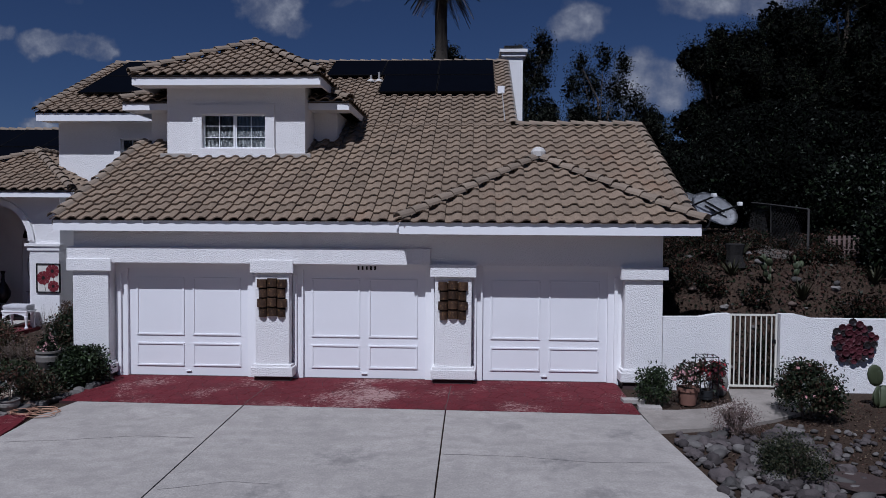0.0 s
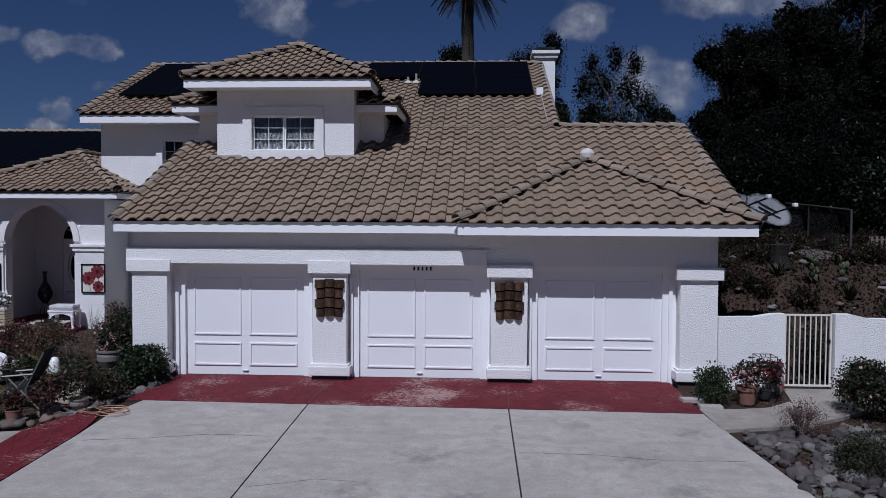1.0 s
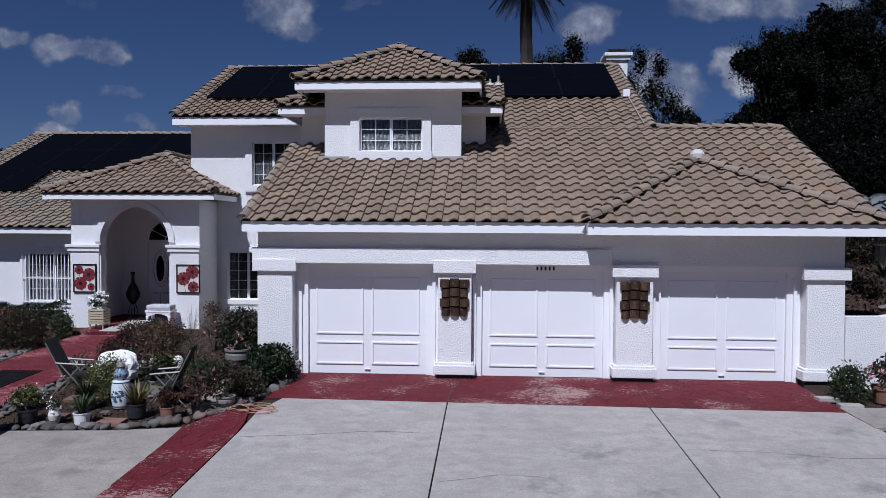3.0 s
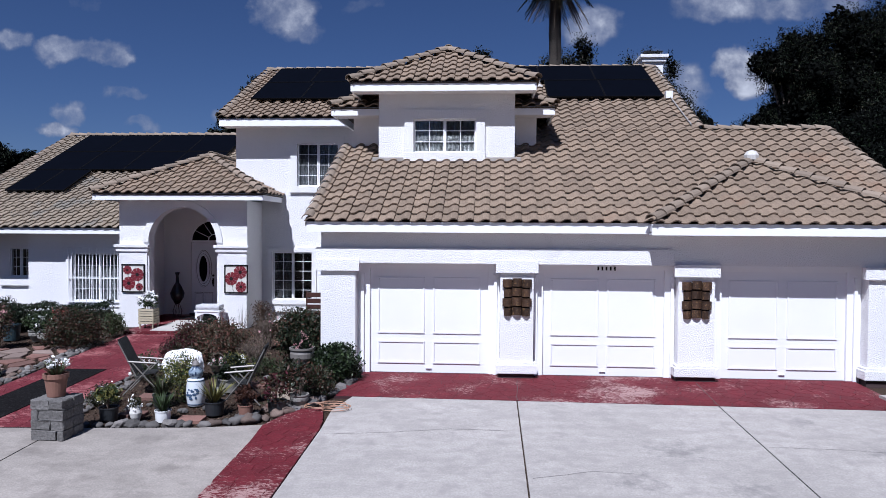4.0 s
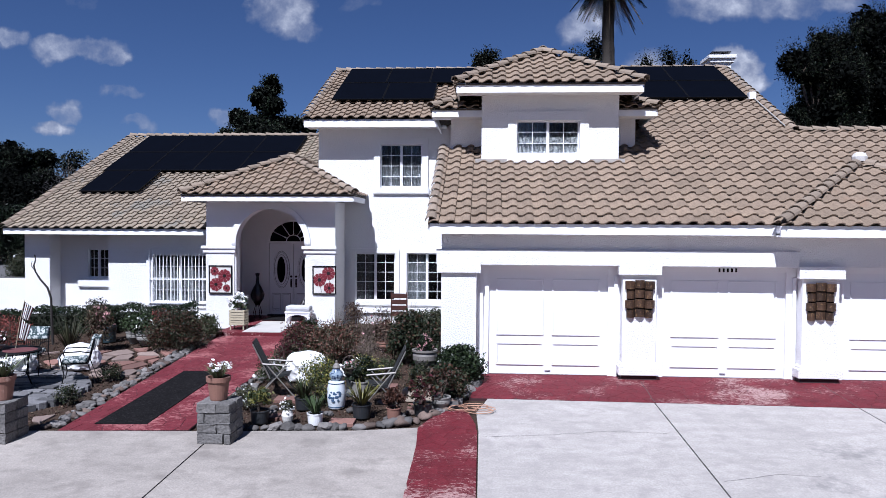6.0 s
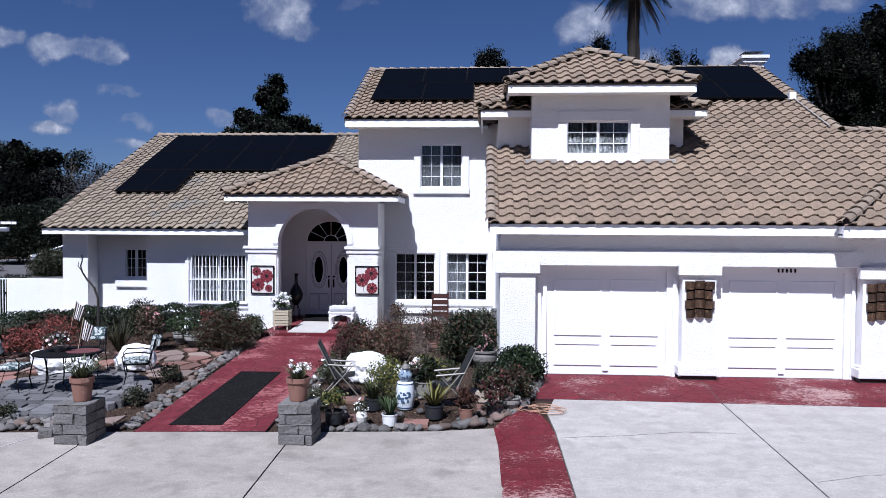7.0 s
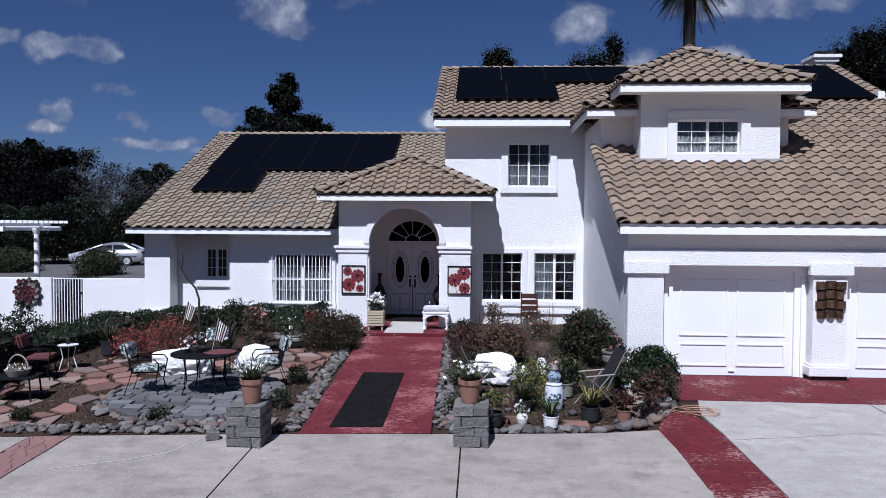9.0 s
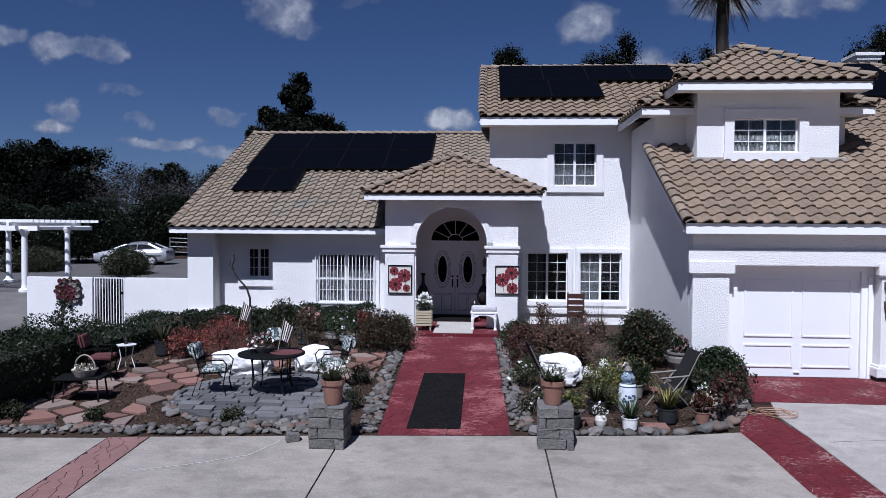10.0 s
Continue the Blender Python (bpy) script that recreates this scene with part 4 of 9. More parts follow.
# wrought-iron window guard
guard = thing("window_guard")
guard.parent = wing
tagged(guard, "white wrought-iron security bars over window")
gy = NY - 0.12
for i in range(17):
    x = -17.26 + i * (1.80 / 16)
    bm = box(x - 0.009, x + 0.009, gy - 0.009, gy + 0.009, 0.70, 2.32)
    join(bm, lathe([(0.0, 0), (0.016, 0.02), (0, 0.06)], 6), Matrix.Translation((x, gy, 2.32)))
    part("bar", bm, TRIM, guard)
for z0 in (0.72, 1.45, 2.24):
    part("rail", box(-17.3, -15.42, gy - 0.006, gy + 0.02, z0, z0 + 0.03), TRIM, guard)
for x in (-17.3, -15.44):
    for z0 in (0.74, 2.22):
        part("bracket", box(x, x + 0.02, gy, NY, z0, z0 + 0.02), TRIM, guard)

WE_Y, WE_Z, WS, WRY = 20.33, 3.0, 0.475, 28.25
wing_z = lambda y: WE_Z + WS * (y - WE_Y)
Wp = lambda x, y: (x, y, wing_z(y))
wing_roof = thing("wing_roof")
wing_roof.parent = house
tagged(wing_roof, "gabled brown clay tile roof of single-storey wing")
WX0, WX1 = -21.62, -12.0
for a, b, y0 in ((WX0, PX0, WE_Y + 0.03), (PX0, WX1, 22.25)):
    part("roof_deck", slab([down(Wp(a, y0), 0.01), down(Wp(b, y0), 0.01), down(Wp(b, WRY), 0.01), down(Wp(a, WRY), 0.01)], 0.09), DECK, wing_roof)
part("roof_deck", slab([Wp(WX0, WRY), Wp(WX1, WRY), (WX1, 36, wing_z(WRY) - WS * 7.75), (WX0, 36, wing_z(WRY) - WS * 7.75)], 0.09), DECK, wing_roof)
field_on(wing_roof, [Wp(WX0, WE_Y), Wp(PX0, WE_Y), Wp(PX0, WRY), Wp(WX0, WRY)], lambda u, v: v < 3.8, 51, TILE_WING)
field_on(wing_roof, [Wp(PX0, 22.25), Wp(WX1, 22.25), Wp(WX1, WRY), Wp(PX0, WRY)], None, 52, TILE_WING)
cap_run(wing_roof, Wp(WX0, WRY), Wp(WX1, WRY))
cap_run(wing_roof, Wp(WX0 + 0.06, WE_Y), Wp(WX0 + 0.06, WRY), name="rake_tile")
fascia(wing_roof, WX0 + 0.03, PX0 - 0.02, WE_Y + 0.02, 2.83, 3.0)
part("soffit", box(WX0 + 0.05, PX0, WE_Y + 0.07, NY + 0.02, 2.85, 2.88), STUCCO, wing_roof)
part("rake_board", poly_prism([(WE_Y + 0.08, wing_z(WE_Y + 0.08) - 0.2), (WRY, wing_z(WRY) - 0.2), (WRY, wing_z(WRY) - 0.02), (WE_Y + 0.08, wing_z(WE_Y + 0.08) - 0.02)], WX0, WX0 + 0.045, axis="x"), TRIM, wing_roof)

# --- chimney ---
chimney = thing("chimney")
chimney.parent = house
tagged(chimney, "white stucco chimney with stepped cap")
part("shaft", box(1.3, 1.95, 26.3, 27.1, 0.0, 9.18), STUCCO, chimney)
bm = box(1.11, 2.11, 26.15, 27.25, 9.31, 9.43, bevel=0.015)
box(1.18, 2.04, 26.22, 27.18, 9.17, 9.31, bm, 0.015)
part("chimney_cap", bm, STUCCO, chimney)
bm = bmesh.new()
for i in range(9):
    tube([(1.32 + i * 0.075, 26.4, 9.43), (1.32 + i * 0.075, 26.4, 9.56)], 0.008, 4, bm)
box(1.28, 1.96, 26.35, 26.9, 9.56, 9.59, bm)
part("spark_arrestor", bm, BLACK, chimney)

# --- solar panels ---
def solar_panel(roofm, u0, u1, v0, v1, label="black photovoltaic panel mounted above roof tiles"):
    pan = thing("solar_panel", label=label, category="solar panel", group="solar panels on the roof")
    pan.matrix_basis = roofm
    w0 = 0.15
    part("panel_face", box(u0 + 0.02, u1 - 0.02, v0 + 0.02, v1 - 0.02, w0, w0 + 0.032), SOLAR, pan)
    bm = bmesh.new()
    box(u0, u1, v0, v0 + 0.02, w0 - 0.005, w0 + 0.04, bm), box(u0, u1, v1 - 0.02, v1, w0 - 0.005, w0 + 0.04, bm)
    box(u0, u0 + 0.02, v0 + 0.02, v1 - 0.02, w0 - 0.004, w0 + 0.039, bm), box(u1 - 0.02, u1, v0 + 0.02, v1 - 0.02, w0 - 0.004, w0 + 0.039, bm)
    part("frame", bm, SOLARFRAME, pan)
    for uu in (u0 + 0.3, u1 - 0.34):
        part("mount_foot", box(uu, uu + 0.04, v0 + 0.2, v0 + 0.26, 0.0, w0), SOLARFRAME, pan)


def panel_rows(origin, slope, rows):
    m = roof_frame(origin, (1, 0, 0), (0, 1, slope))
    h = math.sqrt(1 + slope * slope)
    for x0, x1, n, y0, y1 in rows:
        for i in range(n):
            a, b = x0 + (x1 - x0) * i / n, x0 + (x1 - x0) * (i + 1) / n
            solar_panel(m, a - origin[0] + 0.006, b - origin[0] - 0.006, (y0 - origin[1]) * h + 0.012, (y1 - origin[1]) * h - 0.012)


panel_rows(P(0, EAVE_Y), SL, [(-11.72, -8.55, 2, 21.5, 23.15), (-11.72, -5.9, 4, 23.17, 24.8), (-2.6, 0.85, 2, 21.5, 23.15), (-4.5, 0.85, 3, 23.17, 24.8)])
panel_rows(Wp(0, WE_Y), WS, [(-20.5, -18.45, 2, 22.62, 24.35), (-20.6, -14.1, 4, 24.37, 26.1), (-20.6, -14.1, 4, 26.12, 27.9)])

# --- vents and conduit on the roof ---
for x, h in ((-3.02, 0.26), (-2.76, 0.36)):
    vent = thing("vent_pipe", label="short grey vent pipe through roof tiles", category="vent pipe", group="vent pipes on the roof", at=pose(x, 22.85, main_z(22.85)))
    part("pipe", lathe([(0, 0), (0.035, 0), (0.035, h), (0.028, h), (0, h - 0.02)], 12), PIPEGREY, vent)
    part("flashing", lathe([(0, 0.07), (0.13, 0.05), (0.12, 0.1), (0.05, 0.14), (0, 0.14)], 12), MORTAR, vent, "pale mortar collar")
conduit = thing("conduit", label="grey conduit with white junction box on roof", category="conduit")
part("junction_box", box(0.93, 1.13, 21.55, 21.75, main_z(21.65) + 0.05, main_z(21.65) + 0.27, bevel=0.01), TRIM, conduit, "white junction box")
part("pipe", tube([(1.06, y, main_z(y) + 0.13) for y in (21.55, 20.8, 20.0, 19.25)], 0.016, 8), PIPEGREY, conduit)

# --- drive and ground ---
SY = 0.045
drive_z = lambda y: -0.02 + SY * (y - 14.7)


def paving(name, poly, top, mat, label, category, lift=0.0, thick=0.09):
    bm = bmesh.new()
    hi = [bm.verts.new((x, y, drive_z(y) + lift)) for x, y in poly]
    lo = [bm.verts.new((x, y, drive_z(y) + lift - thick)) for x, y in poly]
    bm.faces.new(hi), bm.faces.new(lo)
    for i in range(len(poly)):
        j = (i + 1) % len(poly)
        bm.faces.new((hi[i], hi[j], lo[j], lo[i]))
    return thing(name, bm, mat, label, category, kind="structure")


def ground_sheet():
    xs = sorted({*np.round(np.arange(-30, 18.01, 0.5), 2), *[-400, -250, -160, -110, -80, -60, -48, -40, -35, 22, 27, 34, 44, 60, 85, 120, 180, 280, 400]})
    ys = sorted({*np.round(np.arange(-2, 36.01, 0.5), 2), *[-400, -200, -100, -50, -25, -12, -6, 40, 46, 54, 64, 80, 100, 130, 180, 260, 400]})
    verts = [(x, y, ground_z(x, y) - 0.045 + (0.012 * noise.noise((x * 1.3, y * 1.3, 0)) if 10 < y < 36 else 0)) for y in ys for x in xs]
    n = len(xs)
    faces = [(j * n + i, j * n + i + 1, (j + 1) * n + i + 1, (j + 1) * n + i) for j in range(len(ys) - 1) for i in range(n - 1)]
    me = bpy.data.meshes.new("ground")
    me.from_pydata(verts, [], faces)
    me.materials.append(SOIL)
    tagged(new("ground", me), "dry brown garden soil and bank", "ground", kind="structure")


ground_sheet()
g = 0.012
RB = lambda x: 12.78 - 0.018 * (x + 2)
for name, poly in (("driveway", [(-3.80 + g, -7.5), (-0.05 - g, -7.5), (-0.17 - g, RB(-.2)), (-3.78 + g, RB(-3.8))]),
                   ("driveway", [(-0.05 + g, -7.5), (3.9, -7.5), (3.55, 9.4), (3.2, 12.5), (3.2, RB(3.2)), (-0.17 + g, RB(-.2))]),
                   ("driveway", [(-6.88, -7.5), (-3.80 - g, -7.5), (-3.78 - g, RB(-3.8)), (-6.85, RB(-6.8)), (-7.05, 12.0), (-7.0, 11.0)]),
                   ("driveway", [(-11.16 + g, -7.5), (-7.85, -7.5), (-7.83, 8.7), (-8.0, 11.12), (-9.0, 10.9), (-11.19 + g, 10.72)]),
                   ("driveway", [(-14.33 + g, -7.5), (-11.16 - g, -7.5), (-11.19 - g, 10.72), (-14.32 + g, 10.52)]),
                   ("driveway", [(-17.2, -7.5), (-14.33 - g, -7.5), (-14.32 - g, 10.52), (-17.3, 10.25)]),
                   ("driveway", [(-30, -7.5), (-17.82, -7.5), (-17.95, 10.15), (-30, 9.4)])):
    old = poly[0][0] < -10
    paving(name, poly, 0, CONCRETE_OLD if old else CONCRETE, "weathered beige-grey concrete driveway slab with stains" if old else "pale grey broom-finished concrete driveway slab with stains", "driveway")
paving("red_apron", [(-7.2, RB(-7)), (3.2, RB(3.2)), (3.15, 14.9), (-7.1, 14.9)], 0, REDJOINT, "red stamped concrete apron before garage", "pavement")
paving("red_strip", [(-7.82, -7.5), (-6.9, -7.5), (-7.02, 11.0), (-7.25, 12.2), (-7.7, 12.0), (-8.0, 11.12), (-7.83, 8.7)], 0, REDSTRIP, "red stamped concrete strip", "pavement")
paving("entry_path", [(-13.79, 10.55), (-11.68, 10.72), (-11.85, 18.5), (-14.08, 18.3)], 0, REDJOINT, "red stamped concrete entry path", "pavement")
paving("pink_strip", [(-17.81, -7.5), (-17.21, -7.5), (-17.31, 10.25), (-17.94, 10.15)], 0, REDJOINT, "pink stamped concrete strip", "pavement")

# control joints through the apron, and cracks in the slabs
def crack(pts, w, owner_name, lift=0.004, mat=None):
    own = [o for o in bpy.data.objects if o.name == owner_name][0]
    bm = bmesh.new()
    prev = None
    for (x0, y0), (x1, y1) in zip(pts, pts[1:]):
        n = max(2, int(math.hypot(x1 - x0, y1 - y0) / 0.08))
        for i in range(n):
            t = i / n
            x, y = x0 + (x1 - x0) * t, y0 + (y1 - y0) * t
            dx, dy = x1 - x0, y1 - y0
            L = math.hypot(dx, dy)
            k = 0.02 * noise.noise((x * 7, y * 7, 3.0))
            ww = w * (0.6 + 0.8 * abs(noise.noise((x * 5, y * 5, 9.0))))
            cx, cy = x - dy / L * k, y + dx / L * k
            cur = [bm.verts.new((cx - dy / L * ww * s, cy + dx / L * ww * s, drive_z(cy) + lift)) for s in (-0.5, 0.5)]
            if prev:
                bm.faces.new((prev[0], cur[0], cur[1], prev[1]))
            prev = cur
    part("crack", bm, mat or JOINT, own)


crack([(-3.78, RB(-3.8)), (-3.72, 14.4)], 0.02, "red_apron", 0.011)
crack([(-0.17, RB(-0.2)), (-0.13, 14.4)], 0.02, "red_apron", 0.011)
CRACK = material("fine_crack", (0.17, 0.155, 0.15), 0.9)
crack([(-6.9, 10.75), (-5.9, 10.9), (-4.9, 11.15), (-3.9, 11.1)], 0.012, "driveway.002", mat=CRACK)
crack([(-0.1, 10.65), (1.0, 10.62), (2.0, 10.45), (3.2, 10.5)], 0.012, "driveway.001", mat=CRACK)
crack([(-3.7, 9.2), (-2.9, 9.5), (-2.2, 9.45)], 0.01, "driveway", mat=CRACK)
crack([(-16.9, 8.9), (-16.2, 9.2), (-15.5, 9.6), (-15.2, 10.3)], 0.03, "driveway.005", mat=material("pale_crack_filler", (0.42, 0.4, 0.39), 0.9))

# ---- garden materials ----
LEAF_DARK = material("dark_green_leaf", (0.01047, 0.01714, 0.00714), 0.5, spec=0.22, vary=0.3, grain=0.2, piece=0.45, bump=0)
LEAF_MID = material("green_leaf", (0.034, 0.051, 0.0204), 0.5, spec=0.22, vary=0.3, grain=0.2, piece=0.45, bump=0)
LEAF_OLIVE = material("olive_leaf", (0.04335, 0.04335, 0.02312), 0.55, spec=0.22, vary=0.3, grain=0.2, piece=0.4, bump=0)
LEAF_YELLOW = material("yellow_green_leaf", (0.125, 0.118, 0.034), 0.5, spec=0.22, vary=0.3, grain=0.2, piece=0.35, bump=0)
LEAF_LIME = material("lime_green_leaf", (0.18, 0.17, 0.045), 0.5, spec=0.22, vary=0.3, grain=0.2, piece=0.35, bump=0)
LEAF_RUST = material("rusty_leaf", (0.04913, 0.02196, 0.01445), 0.55, spec=0.22, vary=0.3, grain=0.2, piece=0.5, bump=0)
LEAF_RED = material("coral_red_leaf", (0.23, 0.062, 0.05), 0.55, spec=0.22, vary=0.25, grain=0.2, piece=0.4, bump=0)
LEAF_RUSTY = material("reddish_bronze_leaf", (0.10, 0.046, 0.032), 0.55, spec=0.22, vary=0.3, grain=0.2, piece=0.5, bump=0)
LEAF_LILY = material("lily_leaf", (0.085, 0.105, 0.05), 0.5, spec=0.25, vary=0.3, grain=0.2, piece=0.4, bump=0)
LEAF_WINE = material("wine_red_leaf", (0.0578, 0.0136, 0.01904), 0.55, spec=0.22, vary=0.25, grain=0.2, piece=0.4, bump=0)
LEAF_DRY = material("dry_leaf", (0.1156, 0.085, 0.0578), 0.7, spec=0.22, vary=0.3, grain=0.2, piece=0.4, bump=0)
PETAL_WHITE = material("white_petal", (0.8, 0.8, 0.78), 0.6, vary=0.1, grain=0.05, piece=0.12, bump=0)
PETAL_PINK = material("pink_petal", (0.65, 0.35, 0.36), 0.6, vary=0.2, grain=0.1, piece=0.3, bump=0)
PETAL_RED = material("red_petal", (0.27, 0.015, 0.025), 0.6, vary=0.2, grain=0.1, piece=0.3, bump=0)
BARK = material("grey_brown_bark", (0.12, 0.09, 0.07), 0.9, vary=0.3, scale=4, fine=30, bump=0.6, grain=0.3)
TWIG = material("dry_twig", (0.17, 0.12, 0.11), 0.85, vary=0.25, scale=5, fine=40, grain=0.2)
TERRA = material("terracotta", (0.215, 0.108, 0.078), 0.8, vary=0.15, scale=4, fine=50, bump=0.1, grain=0.1, stain=(0.34, 0.21, 0.165), stain_at=0.62, stain_scale=6)
GLAZED_WHITE = material("white_glazed_pot", (0.75, 0.75, 0.74), 0.3, vary=0.08, grain=0.03)
POT_GREY = material("weathered_grey_pot", (0.22, 0.21, 0.19), 0.8, vary=0.2, fine=50, grain=0.12)
POT_DARK = material("dark_plastic_pot", (0.02, 0.022, 0.025), 0.5)
POT_STONE = material("grey_stoneware", (0.17, 0.155, 0.14), 0.55, vary=0.15, grain=0.1)
CHINA = material("white_porcelain", (0.62, 0.66, 0.70), 0.15, vary=0.06, grain=0.02)
CHINA_BLUE = material("blue_glaze", (0.06, 0.10, 0.17), 0.2, vary=0.2)
BLOCK = material("split_face_concrete_block", (0.125, 0.118, 0.112), 0.95, vary=0.2, scale=3, fine=28, bump=1.0, grain=0.7, piece=0.25)
STONE_TAN = material("tan_river_stone", (0.115, 0.082, 0.066), 0.85, vary=0.3, scale=6, fine=50, bump=0.5, grain=0.25, piece=0.45)
STONE_PALE = material("pale_river_stone", (0.15, 0.137, 0.128), 0.85, vary=0.25, scale=6, fine=50, bump=0.4, grain=0.2, piece=0.3)
STONE = material("river_stone", (0.105, 0.096, 0.09), 0.8, vary=0.25, scale=6, fine=60, bump=0.3, grain=0.15, piece=0.5)
FLAG = material("red_flagstone", (0.18, 0.093, 0.073), 0.85, vary=0.2, scale=2.5, fine=40, bump=0.35, grain=0.15, piece=0.35)
FLAG_TAN = material("tan_flagstone", (0.20, 0.148, 0.125), 0.85, vary=0.2, scale=2.5, fine=40, bump=0.35, grain=0.15, piece=0.3)
PAVER = material("grey_slate_paver", (0.105, 0.102, 0.104), 0.85, vary=0.2, scale=3, fine=35, bump=0.5, grain=0.3, piece=0.42)
WHITEROCK = material("white_painted_boulder", (0.80, 0.79, 0.78), 0.8, vary=0.06, scale=4, fine=12, bump=1.0, grain=0.06, stain=(0.42, 0.40, 0.38), stain_at=0.68, stain_scale=5)
RUBBER = material("black_rubber_mat", (0.010, 0.0095, 0.010), 0.98, spec=0.02, vary=0.35, scale=3, fine=25, bump=0.8, grain=0.7, stain=(0.022, 0.02, 0.021), stain_at=0.56, stain_w=0.06, stain_scale=22)
MATGREY = material("pale_ramp_mat", (0.42, 0.40, 0.37), 0.9, vary=0.12, grain=0.1)
IRON = material("black_wrought_iron", (0.008, 0.008, 0.009), 0.75, 0.1, spec=0.1, vary=0.2, bump=0.1)
ALU = material("worn_aluminium", (0.24, 0.225, 0.205), 0.55, 0.6, vary=0.2)
SLING = material("dark_green_sling", (0.006, 0.0065, 0.0065), 0.85, vary=0.2, fine=80, bump=0.2)
CUSHION = material("patterned_cushion", (0.46, 0.48, 0.46), 0.9, vary=0.2, scale=6, fine=24, grain=0.25, stain=(0.03, 0.055, 0.06), stain_at=0.46, stain_w=0.05, stain_scale=17)
REDCLOTH = material("faded_red_cloth", (0.10, 0.03, 0.032), 0.9, vary=0.25, scale=5)
WICKER = material("pale_wicker", (0.34, 0.31, 0.26), 0.8, vary=0.25, fine=50, bump=0.5, grain=0.25)
WOODRED = material("red_brown_wood", (0.05, 0.018, 0.013), 0.5, vary=0.25, fine=30, grain=0.2)
WOODPALE = material("pale_slatted_wood", (0.42, 0.37, 0.26), 0.7, vary=0.2, fine=40, grain=0.12)
# gold patches in the tile colour stand in for highlights on the glaze
BRONZE = material("bronze_wall_tile", (0.048, 0.026, 0.015), 0.4, 0.1, vary=0.6, scale=9, fine=50, bump=0.4, grain=0.4, piece=0.45, stain=(0.17, 0.10, 0.045), stain_at=0.57, stain_w=0.05, stain_scale=28)
DARKVASE = material("dark_glazed_vase", (0.02, 0.017, 0.018), 0.25, vary=0.3, scale=10)
CREAM = material("cream_gate_paint", (0.7, 0.68, 0.6), 0.5, vary=0.1)
CACTUS = material("cactus_pad", (0.05, 0.062, 0.03), 0.6, vary=0.25, scale=8, fine=30, grain=0.15, piece=0.2)
ORANGE = material("orange_hose", (0.40, 0.22, 0.14), 0.6)
DISH = material("grey_dish_paint", (0.40, 0.41, 0.43), 0.5, vary=0.08)
GALV = material("galvanised_steel", (0.2, 0.2, 0.2), 0.5, 0.6, vary=0.2)
ART_RED = material("painted_poppy_red", (0.15, 0.012, 0.02), 0.6, vary=0.4, scale=22, fine=60, grain=0.4)
LITTER = material("rusty_leaf_litter", (0.06, 0.036, 0.028), 0.8, spec=0.2, vary=0.3, grain=0.2, piece=0.5, bump=0)
CANVAS = material("cream_canvas", (0.62, 0.6, 0.55), 0.85, vary=0.1)


# ---- plant helpers ----
def leaf_mesh(name, centers, size, mats, rng, spread=0.5, slim=0.45, up=0.35, weights=None):
    """Many small folded leaves, each a rhombus of two triangles pairs, round the given centres."""
    n = len(centers)
    c = np.asarray(centers, float)
    d = rng.normal(size=(n, 3))
    d[:, 2] += up
    d /= np.linalg.norm(d, axis=1)[:, None]
    s = np.cross(d, rng.normal(size=(n, 3)))
    s /= np.linalg.norm(s, axis=1)[:, None] + 1e-9
    L = (size * rng.uniform(1 - spread, 1 + spread, n))[:, None]
    W = L * slim
    v = np.empty((n, 4, 3))
    v[:, 0], v[:, 1], v[:, 2], v[:, 3] = c - d * L * 0.5, c + s * W * 0.5, c + d * L * 0.5, c - s * W * 0.5
    me = bpy.data.meshes.new(name)
    me.vertices.add(n * 4)
    me.vertices.foreach_set("co", v.reshape(-1))
    me.loops.add(n * 4)
    me.loops.foreach_set("vertex_index", np.arange(n * 4, dtype=np.int32))
    me.polygons.add(n)
    me.polygons.foreach_set("loop_start", np.arange(n, dtype=np.int32) * 4)
    for m in mats:
        me.materials.append(m)
    if len(mats) > 1:
        me.polygons.foreach_set("material_index", rng.choice(len(mats), n, p=weights).astype(np.int32))
    me.update(calc_edges=True)
    return me


def leaf_part(name, centers, size, mats, parent, rng, label="", **kw):
    ob = new(name, leaf_mesh(name, centers, size, mats, rng, **kw))
    ob.parent = parent
    return tagged(ob, label, kind="stuff" if name == "flower" else "")


def clumps(rng, n_clump, per, w, d, h, z0, sigma, shell=0.55):
    """Leaf centres in clumps over an uneven dome w x d x h standing at z0."""
    pts = []
    for _ in range(n_clump):
        a = rng.uniform(0, 2 * math.pi)
        r = shell + (1 - shell) * rng.uniform()
        t = math.acos(rng.uniform(-0.25, 1))
        q = np.array([math.sin(t) * math.cos(a) * w / 2, math.sin(t) * math.sin(a) * d / 2, z0 + h * 0.42 + math.cos(t) * h * 0.55]) * [r, r, 1]
        pts.append(q + np.clip(rng.normal(size=(per, 3)), -1.7, 1.7) * sigma * rng.uniform(0.7, 1.25))
    p = np.vstack(pts)
    p[:, 2] = np.maximum(p[:, 2], z0 + 0.02)
    return p


